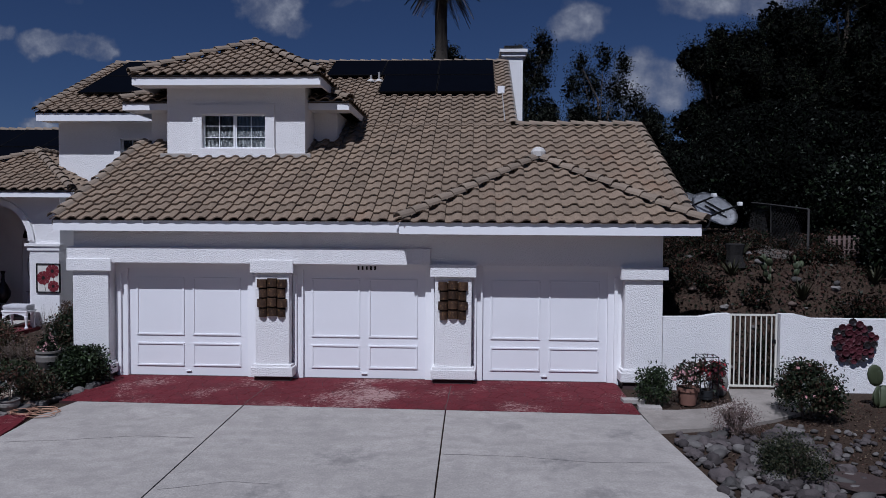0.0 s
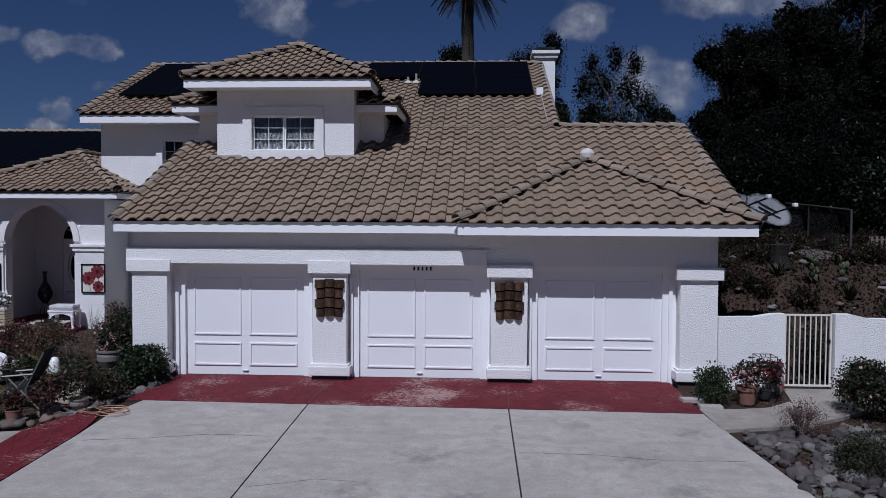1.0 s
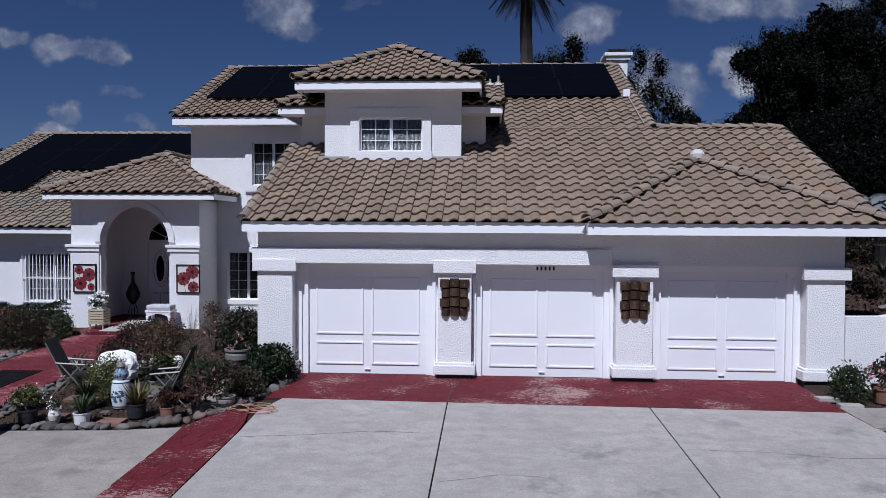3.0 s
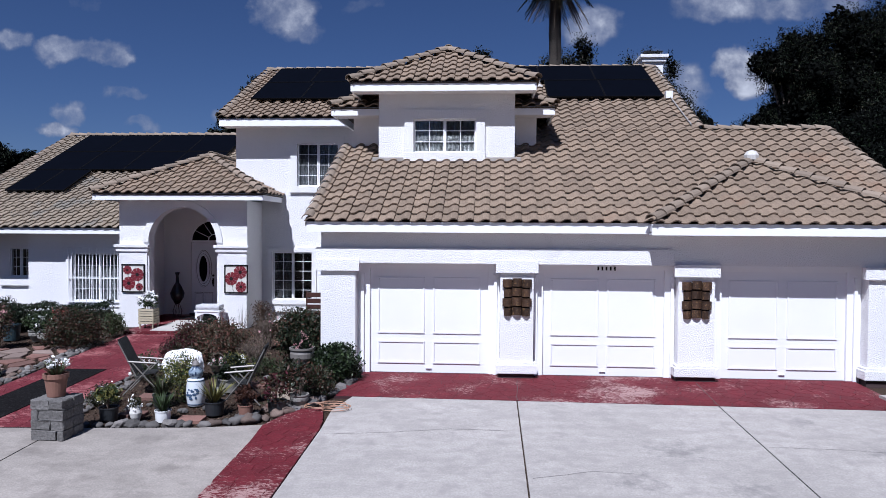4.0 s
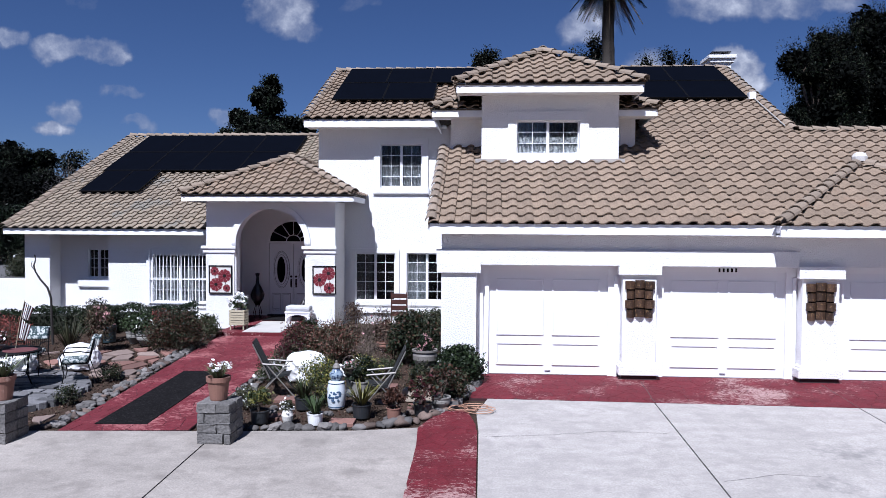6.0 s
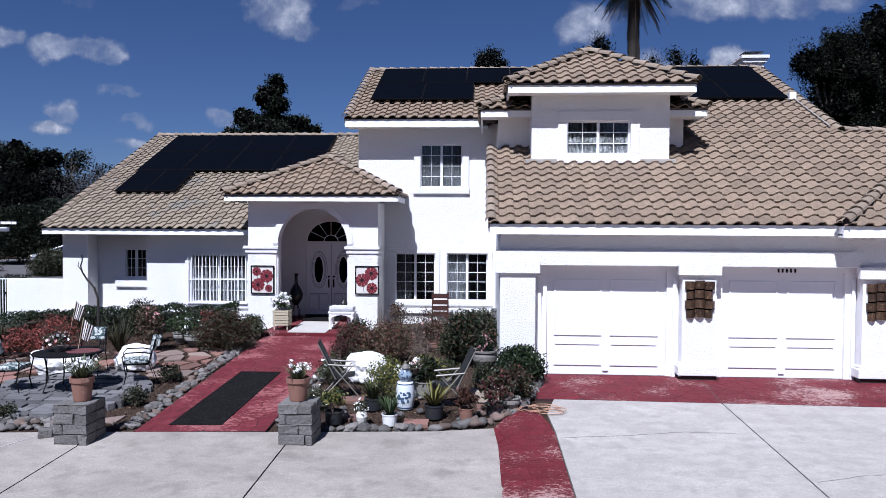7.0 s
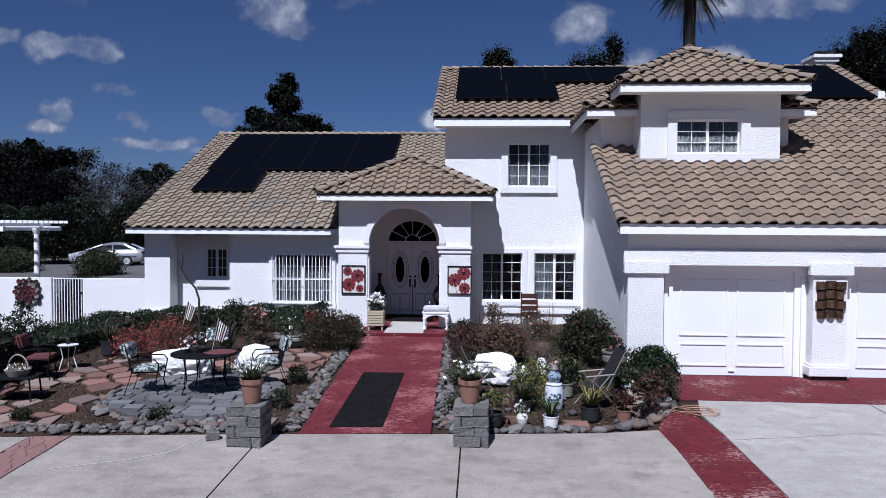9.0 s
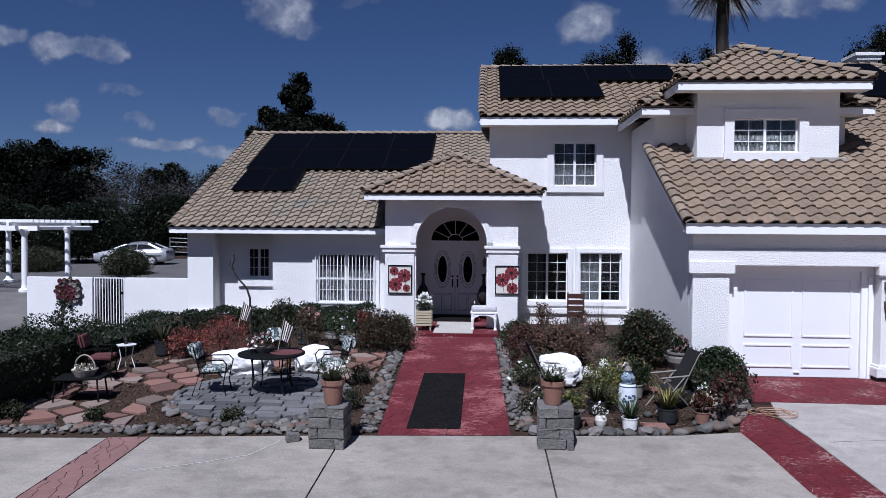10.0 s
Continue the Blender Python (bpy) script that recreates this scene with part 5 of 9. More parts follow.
def stems(n, w, h, rng, r=0.012, z0=0.0, forks=2):
    bm = bmesh.new()
    for _ in range(n):
        a = rng.uniform(0, 2 * math.pi)
        b = Vector((math.cos(a) * w * 0.06, math.sin(a) * w * 0.06, z0))
        tip = Vector((math.cos(a) * w * rng.uniform(0.15, 0.42), math.sin(a) * w * rng.uniform(0.15, 0.42), z0 + h * rng.uniform(0.6, 0.9)))
        mid = b.lerp(tip, 0.5) + Vector((0, 0, h * 0.08))
        tube([b, mid, tip], r, 5, bm, r * 0.4)
        for _ in range(forks):
            q = mid.lerp(tip, rng.uniform(0.1, 0.6))
            a2 = rng.uniform(0, 2 * math.pi)
            tube([q, q + Vector((math.cos(a2) * w * 0.2, math.sin(a2) * w * 0.2, h * 0.22))], r * 0.5, 4, bm, r * 0.2)
    return bm


SEED = [100]


def shrub(x, y, w, d, h, mats, label, weights=None, leaf=0.06, density=1.0, name="shrub", category="shrub", slim=0.5, twigs=10, flowers=None, z=None, sigma=None, group=""):
    SEED[0] += 1
    rng = np.random.default_rng(SEED[0])
    z = (ground_z(x, y) - 0.03) if z is None else z
    ob = thing(name, label=label, category=category, at=pose(x, y, z), group=group)
    part("stem", stems(twigs, min(w, d), h, rng, 0.012 + 0.006 * h), BARK, ob)
    k = max(14, int(34 * density * (w * d * h) ** 0.5 + 18))
    per = max(30, int(95 * density))
    pts = clumps(rng, k, per, w, d, h, 0.0, sigma or 0.11 * (w * d * h) ** (1 / 3) + 0.02)
    leaf_part("foliage", pts, leaf * 0.85, mats, ob, rng, slim=slim, weights=weights)
    if flowers:
        mat, n, size = flowers
        f = pts[rng.choice(len(pts), n)] * [1.04, 1.04, 1.03]
        f = np.repeat(f, 6, axis=0) + rng.normal(size=(n * 6, 3)) * size * 0.35
        leaf_part("flower", f, size, [mat], ob, rng, slim=0.8)
    return ob


def blades(rng, n, length, width, lean=0.7, z0=0.0, r0=0.03, droop=0.5):
    """Strap leaves arching out of one crown."""
    bm = bmesh.new()
    for _ in range(n):
        a = rng.uniform(0, 2 * math.pi)
        L, ln = length * rng.uniform(0.6, 1.1), lean * rng.uniform(0.3, 1.1)
        o = Vector((math.cos(a), math.sin(a), 0))
        s = Vector((-o.y, o.x, 0))
        prev = None
        for i in range(5):
            t = i / 4
            p = o * (r0 + L * ln * t) + Vector((0, 0, z0 + L * (t - droop * t * t * ln)))
            wd = width * (1 - t) ** 0.7 * (0.7 + 0.6 * t if t < 0.4 else 1) * 0.5
            cur = (bm.verts.new(p - s * wd), bm.verts.new(p + s * wd + Vector((0, 0, 0.001))))
            if prev:
                bm.faces.new((prev[0], prev[1], cur[1], cur[0]))
            prev = cur
    return bm


def pot_profile(r, h, style):
    if style == "rim":
        return [(0, 0), (r * 0.68, 0), (r * 0.7, 0.01), (r * 0.9, h * 0.78), (r * 0.9, h * 0.8), (r, h * 0.8), (r * 1.02, h), (r * 0.9, h), (r * 0.86, h * 0.85), (0, h * 0.85)]
    if style == "bowl":
        return [(0, 0), (r * 0.45, 0), (r * 0.5, h * 0.08), (r * 0.95, h * 0.55), (r * 0.97, h * 0.75), (r * 0.9, h * 0.86), (r * 1.02, h * 0.92), (r * 1.02, h), (r * 0.88, h), (r * 0.84, h * 0.88), (0, h * 0.88)]
    if style == "jar":
        return [(0, 0), (r * 0.6, 0), (r * 0.85, h * 0.3), (r, h * 0.6), (r * 0.85, h * 0.85), (r * 0.7, h * 0.92), (r * 0.75, h), (r * 0.62, h), (r * 0.6, h * 0.9), (0, h * 0.9)]
    return [(0, 0), (r * 0.8, 0), (r * 0.85, 0.01), (r * 0.97, h * 0.92), (r * 1.03, h * 0.92), (r * 1.03, h), (r * 0.93, h), (r * 0.9, h * 0.86), (0, h * 0.86)]


def potted(x, y, r, h, pot_mat, plant, label, style="rim", z=None, name="potted_plant", pot_label=""):
    """A pot with soil and a plant: plant is (kind, size, materials, flower material or None)."""
    SEED[0] += 1
    rng = np.random.default_rng(SEED[0])
    z = ground_z(x, y) - 0.02 if z is None else z
    ob = thing(name, label=label, category="potted plant", at=pose(x, y, z, 0, 0, rng.uniform(0, 360)))
    part("pot", lathe(pot_profile(r, h, style), 24), pot_mat, ob, pot_label, smooth=False)
    part("soil", lathe([(0, h * 0.86), (r * 0.86, h * 0.862), (0, h * 0.875)], 12), SOIL, ob)
    kind, size, mats, flower = plant
    if kind == "blades":
        part("foliage", blades(rng, 70, size, 0.022 + size * 0.025, 0.85, h * 0.86, r * 0.2), mats[0], ob)
        if len(mats) > 1:
            part("foliage", blades(rng, 22, size * 0.9, 0.03, 0.7, h * 0.86, r * 0.3), mats[1], ob)
        tops = np.array([[rng.uniform(-1, 1) * size * 0.45, rng.uniform(-1, 1) * size * 0.45, h * 0.86 + size * rng.uniform(0.4, 0.72)] for _ in range(18)])
    else:
        pts = clumps(rng, 16, 40, size * 1.1, size * 1.1, size, h * 0.86, size * 0.13)
        leaf_part("foliage", pts, 0.05 + size * 0.04, mats, ob, rng)
        part("stem", stems(6, size * 0.8, size * 0.8, rng, 0.008, h * 0.86), BARK, ob)
        tops = pts[rng.choice(len(pts), 24)]
    if flower is not None:
        f = np.repeat(tops, 7, axis=0) + rng.normal(size=(len(tops) * 7, 3)) * 0.022
        leaf_part("flower", f, 0.05, [flower], ob, rng, slim=0.6)
    return ob


# ---- stones ----
def rock_mesh(seed, sub=2, rough=0.5, mat=None):
    bm = bmesh.new()
    bmesh.ops.create_icosphere(bm, subdivisions=sub, radius=0.5)
    off = Vector((seed * 3.1, seed * 1.7, seed * 0.9))
    for v in bm.verts:
        k = 1 + rough * noise.noise(v.co * 2.2 + off) + rough * 0.3 * noise.noise(v.co * 6 + off)
        v.co *= k
    me = finish("stone", bm, mat or STONE, smooth=seed % 2 == 0)
    return me


ROCKS = [rock_mesh(i, 2, 0.5, (STONE, STONE, STONE_TAN, STONE, STONE, STONE_PALE)[i % 6]) for i in range(12)]


STONE_MAUVE = material("mauve_river_stone", (0.062, 0.051, 0.05), 0.85, vary=0.3, scale=6, fine=50, bump=0.5, grain=0.3, piece=0.5)
BED_ROCKS = [rock_mesh(i, 2, 0.6, (STONE_MAUVE, STONE_MAUVE, STONE)[i % 3]) for i in range(12, 21)]


def stone_border(name, label, spots, rocks=ROCKS, lift=0.0):
    """spots: (x, y, size). Each stone is a piece of one loose-laid edging."""
    edge = thing(name, label=label, category="stone edging")
    rnd = random.Random(len(spots))
    for x, y, s in spots:
        ob = new("stone", rnd.choice(rocks))
        ob.parent = edge
        sx, sy, sz = s * rnd.uniform(0.85, 1.35), s * rnd.uniform(0.75, 1.1), s * rnd.uniform(0.55, 0.8)
        ob.matrix_basis = pose(x, y, ground_z(x, y) + sz * 0.22 - 0.03 + lift, rnd.uniform(-12, 12), rnd.uniform(-12, 12), rnd.uniform(0, 180)) @ Matrix.Diagonal((sx, sy, sz, 1))
    return edge


def along(pts, step, jitter, sizes, rows=1, rowstep=0.12, seed=1):
    rnd = random.Random(seed)
    out = []
    for (x0, y0), (x1, y1) in zip(pts, pts[1:]):
        L = math.hypot(x1 - x0, y1 - y0)
        n = max(1, int(L / step))
        nx, ny = -(y1 - y0) / L, (x1 - x0) / L
        for i in range(n):
            for r in range(rows):
                t = (i + rnd.uniform(0.2, 0.8)) / n
                o = r * rowstep + rnd.uniform(-jitter, jitter)
                out.append((x0 + (x1 - x0) * t + nx * o, y0 + (y1 - y0) * t + ny * o, rnd.uniform(*sizes)))
    return out


# ---- irregular paving pieces ----
def clip_half(poly, px, py, nx, ny):
    out = []
    for (ax, ay), (bx, by) in zip(poly, poly[1:] + poly[:1]):
        da, db = (ax - px) * nx + (ay - py) * ny, (bx - px) * nx + (by - py) * ny
        if da <= 0:
            out.append((ax, ay))
        if (da < 0 < db) or (db < 0 < da):
            t = da / (da - db)
            out.append((ax + (bx - ax) * t, ay + (by - ay) * t))
    return out


def cells(outline, spacing, gap, seed, jitter=0.42, stretch=1.0):
    """Irregular polygons that fill a convex outline, each drawn in by half the joint."""
    rnd = random.Random(seed)
    xs, ys = [p[0] for p in outline], [p[1] for p in outline]
    seeds = []
    j = 0
    y = min(ys) - spacing
    while y < max(ys) + spacing:
        x = min(xs) - spacing + (spacing * stretch / 2 if j % 2 else 0)
        while x < max(xs) + spacing:
            seeds.append((x + rnd.uniform(-jitter, jitter) * spacing * stretch, y + rnd.uniform(-jitter, jitter) * spacing))
            x += spacing * stretch
        y += spacing
        j += 1
    area = sum(a[0] * b[1] - b[0] * a[1] for a, b in zip(outline, outline[1:] + outline[:1]))
    hull = outline if area > 0 else outline[::-1]
    out = []
    for i, (sx, sy) in enumerate(seeds):
        big = spacing * 2.5 * stretch
        poly = [(sx - big, sy - big), (sx + big, sy - big), (sx + big, sy + big), (sx - big, sy + big)]
        for k, (qx, qy) in enumerate(seeds):
            if k == i or abs(qx - sx) > 2 * big or abs(qy - sy) > 2 * big:
                continue
            d = math.hypot(qx - sx, qy - sy)
            if d < 1e-6:
                continue
            nx, ny = (qx - sx) / d, (qy - sy) / d
            m = d / 2 - gap / 2
            poly = clip_half(poly, sx + nx * m, sy + ny * m, nx, ny)
            if len(poly) < 3:
                break
        if len(poly) >= 3:
            for (ax, ay), (bx, by) in zip(hull, hull[1:] + hull[:1]):
                L = math.hypot(bx - ax, by - ay)
                poly = clip_half(poly, ax, ay, (by - ay) / L, -(bx - ax) / L)
                if len(poly) < 3:
                    break
        if len(poly) >= 3 and abs(sum(a[0] * b[1] - b[0] * a[1] for a, b in zip(poly, poly[1:] + poly[:1]))) / 2 > 0.004:
            out.append(poly)
    return out


def piece(name, poly, zf, thick, mat, parent, chamfer=0.012, zoff=0.0):
    bm = bmesh.new()
    cx, cy = sum(p[0] for p in poly) / len(poly), sum(p[1] for p in poly) / len(poly)
    lo = [bm.verts.new((x, y, zf(x, y) + zoff - 0.03)) for x, y in poly]
    mid = [bm.verts.new((x, y, zf(x, y) + zoff + thick - chamfer * 0.6)) for x, y in poly]
    hi = []
    for x, y in poly:
        d = math.hypot(x - cx, y - cy) + 1e-6
        k = max(0.5, 1 - chamfer / d)
        hi.append(bm.verts.new((cx + (x - cx) * k, cy + (y - cy) * k, zf(x, y) + zoff + thick)))
    n = len(poly)
    bm.faces.new(hi)
    for i in range(n):
        j = (i + 1) % n
        bm.faces.new((lo[i], lo[j], mid[j], mid[i]))
        bm.faces.new((mid[i], mid[j], hi[j], hi[i]))
    me = bpy.data.meshes.new(name)
    bm.normal_update()
    bm.to_mesh(me)
    bm.free()
    me.materials.append(mat)
    ob = new(name, me)
    ob.parent = parent
    return ob

# ---- right side: walk, wall, gate ----
paving("side_walk", [(3.2, 12.95), (3.9, 12.98), (4.5, 13.12), (5.05, 13.55), (5.25, 14.4), (6.3, 14.4), (6.55, 13.9), (6.45, 13.35), (6.05, 12.95), (5.4, 12.55), (4.6, 12.12), (3.25, 11.85)], 0, CONCRETE_OLD, "curved pale concrete side walk to gate", "pavement", lift=0.01)
side_wall_r = thing("garden_wall", label="white stucco garden wall beside the garage", category="wall", kind="structure")
bm = poly_prism([(4.0, -0.2), (5.28, -0.2), (5.28, 1.44), (5.05, 1.43), (4.7, 1.37), (4.0, 1.36)], 14.43, 14.62, axis="y")
part("wall_section", bm, STUCCO, side_wall_r)
bm = poly_prism([(6.24, -0.2), (16.0, -0.2), (16.0, 1.36), (6.9, 1.36), (6.55, 1.44), (6.24, 1.44)], 14.43, 14.62, axis="y")
part("wall_section", bm, STUCCO, side_wall_r)


def bar_gate(name, label, x0, x1, y, z0, z1, n, mat):
    gate = thing(name, label=label, category="gate")
    bm = bmesh.new()
    t = 0.035
    box(x0, x1, y, y + t, z0, z0 + t, bm), box(x0, x1, y, y + t, z1 - t, z1, bm)
    box(x0, x0 + t, y + 0.001, y + t - 0.001, z0 + t, z1 - t, bm), box(x1 - t, x1, y + 0.001, y + t - 0.001, z0 + t, z1 - t, bm)
    part("gate_frame", bm, mat, gate)
    for i in range(1, n):
        x = x0 + (x1 - x0) * i / n
        part("bar", box(x - 0.01, x + 0.01, y + 0.008, y + 0.028, z0 + t, z1 - t), mat, gate)
    part("latch", box(x1 - 0.1, x1 - 0.03, y - 0.02, y, 0.6 * z1, 0.6 * z1 + 0.08, bevel=0.006), IRON, gate)
    for z in (z0 + 0.2, z1 - 0.25):
        part("hinge", box(x0 - 0.025, x0, y, y + t, z, z + 0.06), mat, gate)
    return gate


bar_gate("side_gate", "cream painted steel bar gate, closed", 5.3, 6.21, 14.5, 0.0, 1.43, 9, CREAM)


def disc_medallion(x, y, z, r, label, mats, n=30, seed=3):
    """Wall ornament made of many small metal flower discs."""
    rnd = random.Random(seed)
    ob = thing("wall_ornament", label=label, category="wall ornament", at=pose(x, y, z))
    for i in range(n):
        a, q = i * 2.399, r * math.sqrt((i + 0.5) / n)
        s = r * rnd.uniform(0.19, 0.25) * (30 / n) ** 0.5
        bm = lathe([(0, 0.025), (s * 0.4, 0.02), (s * 0.85, 0.035), (s, 0.02), (s * 0.9, 0.0), (0, 0)], 10)
        bmesh.ops.transform(bm, matrix=pose(q * math.cos(a), -0.01 - rnd.uniform(0, 0.04), q * math.sin(a), 90 + rnd.uniform(-12, 12), rnd.uniform(-12, 12), 0), verts=bm.verts)
        part("disc", bm, mats[i % len(mats)] if q > r * 0.5 else mats[0], ob)
    return ob


disc_medallion(7.62, 14.40, 0.93, 0.40, "dark red metal flower-disc ornament on white wall", [LEAF_WINE, DARKVASE, LEAF_WINE], n=44)

# ---- garage wall ornaments and number ----
def tile_plaque(x0, x1, z0, z1, y):
    ob = thing("tile_plaque", label="bronze-brown glazed tile wall plaque on stucco pillar", category="wall ornament", group="plaques on the garage pillars")
    rnd = random.Random(int(x0 * 10))
    cw, ch = (x1 - x0) / 3, (z1 - z0) / 4
    part("backing", box(x0 + 0.04, x1 - 0.04, y - 0.012, y - 0.001, z0 + 0.03, z1 - 0.03), IRON, ob)
    for r in range(4):
        for c in range(3):
            o = 0.03 if c == 1 else (0.012 if r % 2 else -0.012)
            zz = z0 + r * ch + (0.02 if c == 1 else 0)
            bm = bmesh.new()
            n = 7
            xa, xb = x0 + c * cw + 0.008 + (0.03 if r % 2 == 0 and c == 0 else 0), x0 + (c + 1) * cw - 0.008 - (0.03 if r % 2 == 0 and c == 2 else 0)
            lift = rnd.uniform(0.0, 0.012) + 0.022 * (r % 2)
            pts = [(xa + (xb - xa) * i / n, y - 0.02 - lift - 0.05 * math.sin(math.pi * i / n)) for i in range(n + 1)] + [(xb, y), (xa, y)]
            poly_prism(pts, zz + 0.016, zz + ch - 0.016, bm)
            part("tile", bm, BRONZE, ob)
    return ob


tile_plaque(-4.04, -3.43, 1.25, 2.04, 14.45)
tile_plaque(-0.41, 0.19, 1.24, 2.02, 14.45)
num = thing("house_number", label="small dark house number marks over garage door", category="sign")
for i in range(5):
    part("digit_bar", box(-2.06 + i * 0.085, -2.025 + i * 0.085, 14.715, 14.735, 2.205, 2.285, bevel=0.004), IRON, num)

# ---- satellite dishes ----
def dish(x, y, z, w, h, turn, tip, roll, label):
    ob = thing("satellite_dish", label=label, category="satellite dish", at=pose(x, y, z, 0, 0, turn))
    bm = bmesh.new()
    rings = []
    for k in range(7):
        r = k / 6
        if k == 0:
            rings.append([bm.verts.new((0, 0.07, 0))])
        else:
            rings.append([bm.verts.new((w / 2 * r * math.cos(2 * math.pi * i / 28), 0.07 * (1 - r * r), h / 2 * r * math.sin(2 * math.pi * i / 28))) for i in range(28)])
    for a, b in zip(rings, rings[1:]):
        for i in range(28):
            j = (i + 1) % 28
            bm.faces.new((a[0], b[i], b[j]) if len(a) == 1 else (a[i], b[i], b[j], a[j]))
    bmesh.ops.solidify(bm, geom=bm.faces[:], thickness=0.012)
    m = pose(0, 0, 0, tip, 0, 0) @ pose(0, 0, 0, 0, roll, 0)
    bmesh.ops.transform(bm, matrix=m, verts=bm.verts)
    part("reflector", bm, DISH, ob, smooth=True)
    arm = tube([m @ Vector((-0.05, 0.02, -h * 0.45)), m @ Vector((0.1, -0.25, -h * 0.25)), m @ Vector((0.3, -0.5, 0.0))], 0.02, 6)
    part("feed_arm", arm, IRON, ob)
    hb = box(-0.04, 0.04, -0.05, 0.05, -0.035, 0.04, bevel=0.015)
    bmesh.ops.transform(hb, matrix=Matrix.Translation(m @ Vector((0.3, -0.52, 0.02))), verts=hb.verts)
    part("feed_horn", hb, GLAZED_WHITE, ob)
    part("mast", tube([(0, 0.08, 0), (0, 0.16, -0.2), (-0.1, 0.18, -0.42), (3.98 - x, 0.2, -0.62)], 0.022, 8), GALV, ob)
    for k in range(2):
        b2 = box(-w * 0.3 + 0.1 * k, w * 0.2 + 0.1 * k, -0.004, 0.0, 0.05 - 0.09 * k, 0.085 - 0.09 * k)
        bmesh.ops.transform(b2, matrix=m @ Matrix.Translation((0, 0.045, 0)), verts=b2.verts)
        part("lettering_bar", b2, IRON, ob)
    return ob


dish(5.12, 14.95, 3.49, 0.98, 0.6, 4, -24, 33, "grey oval satellite dish on steel arm")
dish(4.66, 15.2, 3.62, 0.68, 0.46, 10, -24, 22, "small grey satellite dish on steel arm")

# ---- block pillars with pots ----
def block_pillar(x, y, label, seed):
    rnd = random.Random(seed)
    z0 = ground_z(x, y + 0.0) - 0.0
    ob = thing("block_pillar", label=label, category="pillar", group="block pillars flanking the path", at=pose(x, y, z0 - 0.012, 0, 0, -2))
    H, W = 0.157, 0.27
    def blk(x0, x1, y0, y1, c):
        b = box(x0 + 0.006, x1 - 0.006, y0 + 0.006, y1 - 0.006, c * H + 0.003, (c + 1) * H - 0.003, bevel=0.016)
        for v in b.verts:
            v.co += Vector((rnd.uniform(-1, 1), rnd.uniform(-1, 1), rnd.uniform(-0.4, 0.4))) * 0.011
        part("block", b, BLOCK, ob)
    for c in range(4):
        s = (0.12, -0.13, 0.06, 0.0)[c] if seed % 2 else (0.16, 0.05, -0.14, 0.04)[c]
        blk(-W, s, -W, 0.0, c), blk(s, W, -W, 0.0, c)
        if c < 3 or seed % 2:
            blk(-W, -s * 0.6, 0.0, W, c), blk(-s * 0.6, W, 0.0, W, c)
        else:
            blk(-W, 0.03, 0.0, W, c), blk(0.07, W, 0.02, W, c)
    return ob, z0 + 4 * H - 0.012


_, zt1 = block_pillar(-14.44, 10.16, "grey split-face concrete block pillar at path end", 1)
_, zt2 = block_pillar(-11.03, 10.38, "grey split-face concrete block pillar with gap on top", 2)
potted(-14.40, 10.16, 0.18, 0.37, TERRA, ("blades", 0.46, [LEAF_LILY, LEAF_OLIVE], PETAL_WHITE), "terracotta pot of white lilies on block pillar", z=zt1)
potted(-11.06, 10.40, 0.185, 0.36, TERRA, ("blades", 0.36, [LEAF_LILY, LEAF_DRY], PETAL_WHITE), "terracotta pot of white-flowered lilies on block pillar", z=zt2)
brick = thing("loose_block", label="small loose concrete block lying on the edging", category="block", at=pose(-15.05, 10.22, drive_z(10.2), 0, 8, 25))
part("block", box(-0.1, 0.1, -0.07, 0.07, 0.0, 0.13, bevel=0.015), BLOCK, brick)

# ---- path mat, step, ramp ----
mt = thing("rubber_mat", label="long black rubber mat lying on red path", category="mat")
bm = bmesh.new()
hi = [(-13.36, 10.9), (-12.49, 10.95), (-12.51, 14.47), (-13.38, 14.45)]
for zo in (0.006, 0.018):
    bm.faces.new([bm.verts.new((x, y, drive_z(y) + zo)) for x, y in hi])
vs = bm.verts[:]
for i in range(4):
    j = (i + 1) % 4
    bm.faces.new((vs[i], vs[j], vs[4 + j], vs[4 + i]))
part("mat", bm, RUBBER, mt)
stp = thing("porch_step", label="red stamped concrete porch step and floor", category="step", kind="structure")
part("step", box(-14.2, -11.75, 18.35, 19.6, 0.0, 0.235, bevel=0.01), REDCON, stp)
part("porch_floor", box(-14.78, -11.42, 19.6, 22.0, 0.0, 0.24), REDCON, stp)
rp = thing("ramp_mat", label="pale grey ramp board at porch entrance", category="mat")
part("board", poly_prism([(18.4, 0.237), (20.2, 0.239), (20.2, 0.30), (20.0, 0.305), (18.4, 0.25)], -13.49, -12.44, axis="x"), MATGREY, rp)
dm = thing("door_mat", label="dark door mat before entry doors", category="mat")
part("mat", box(-13.7, -12.4, 20.7, 21.7, 0.241, 0.262, bevel=0.006), RUBBER, dm)

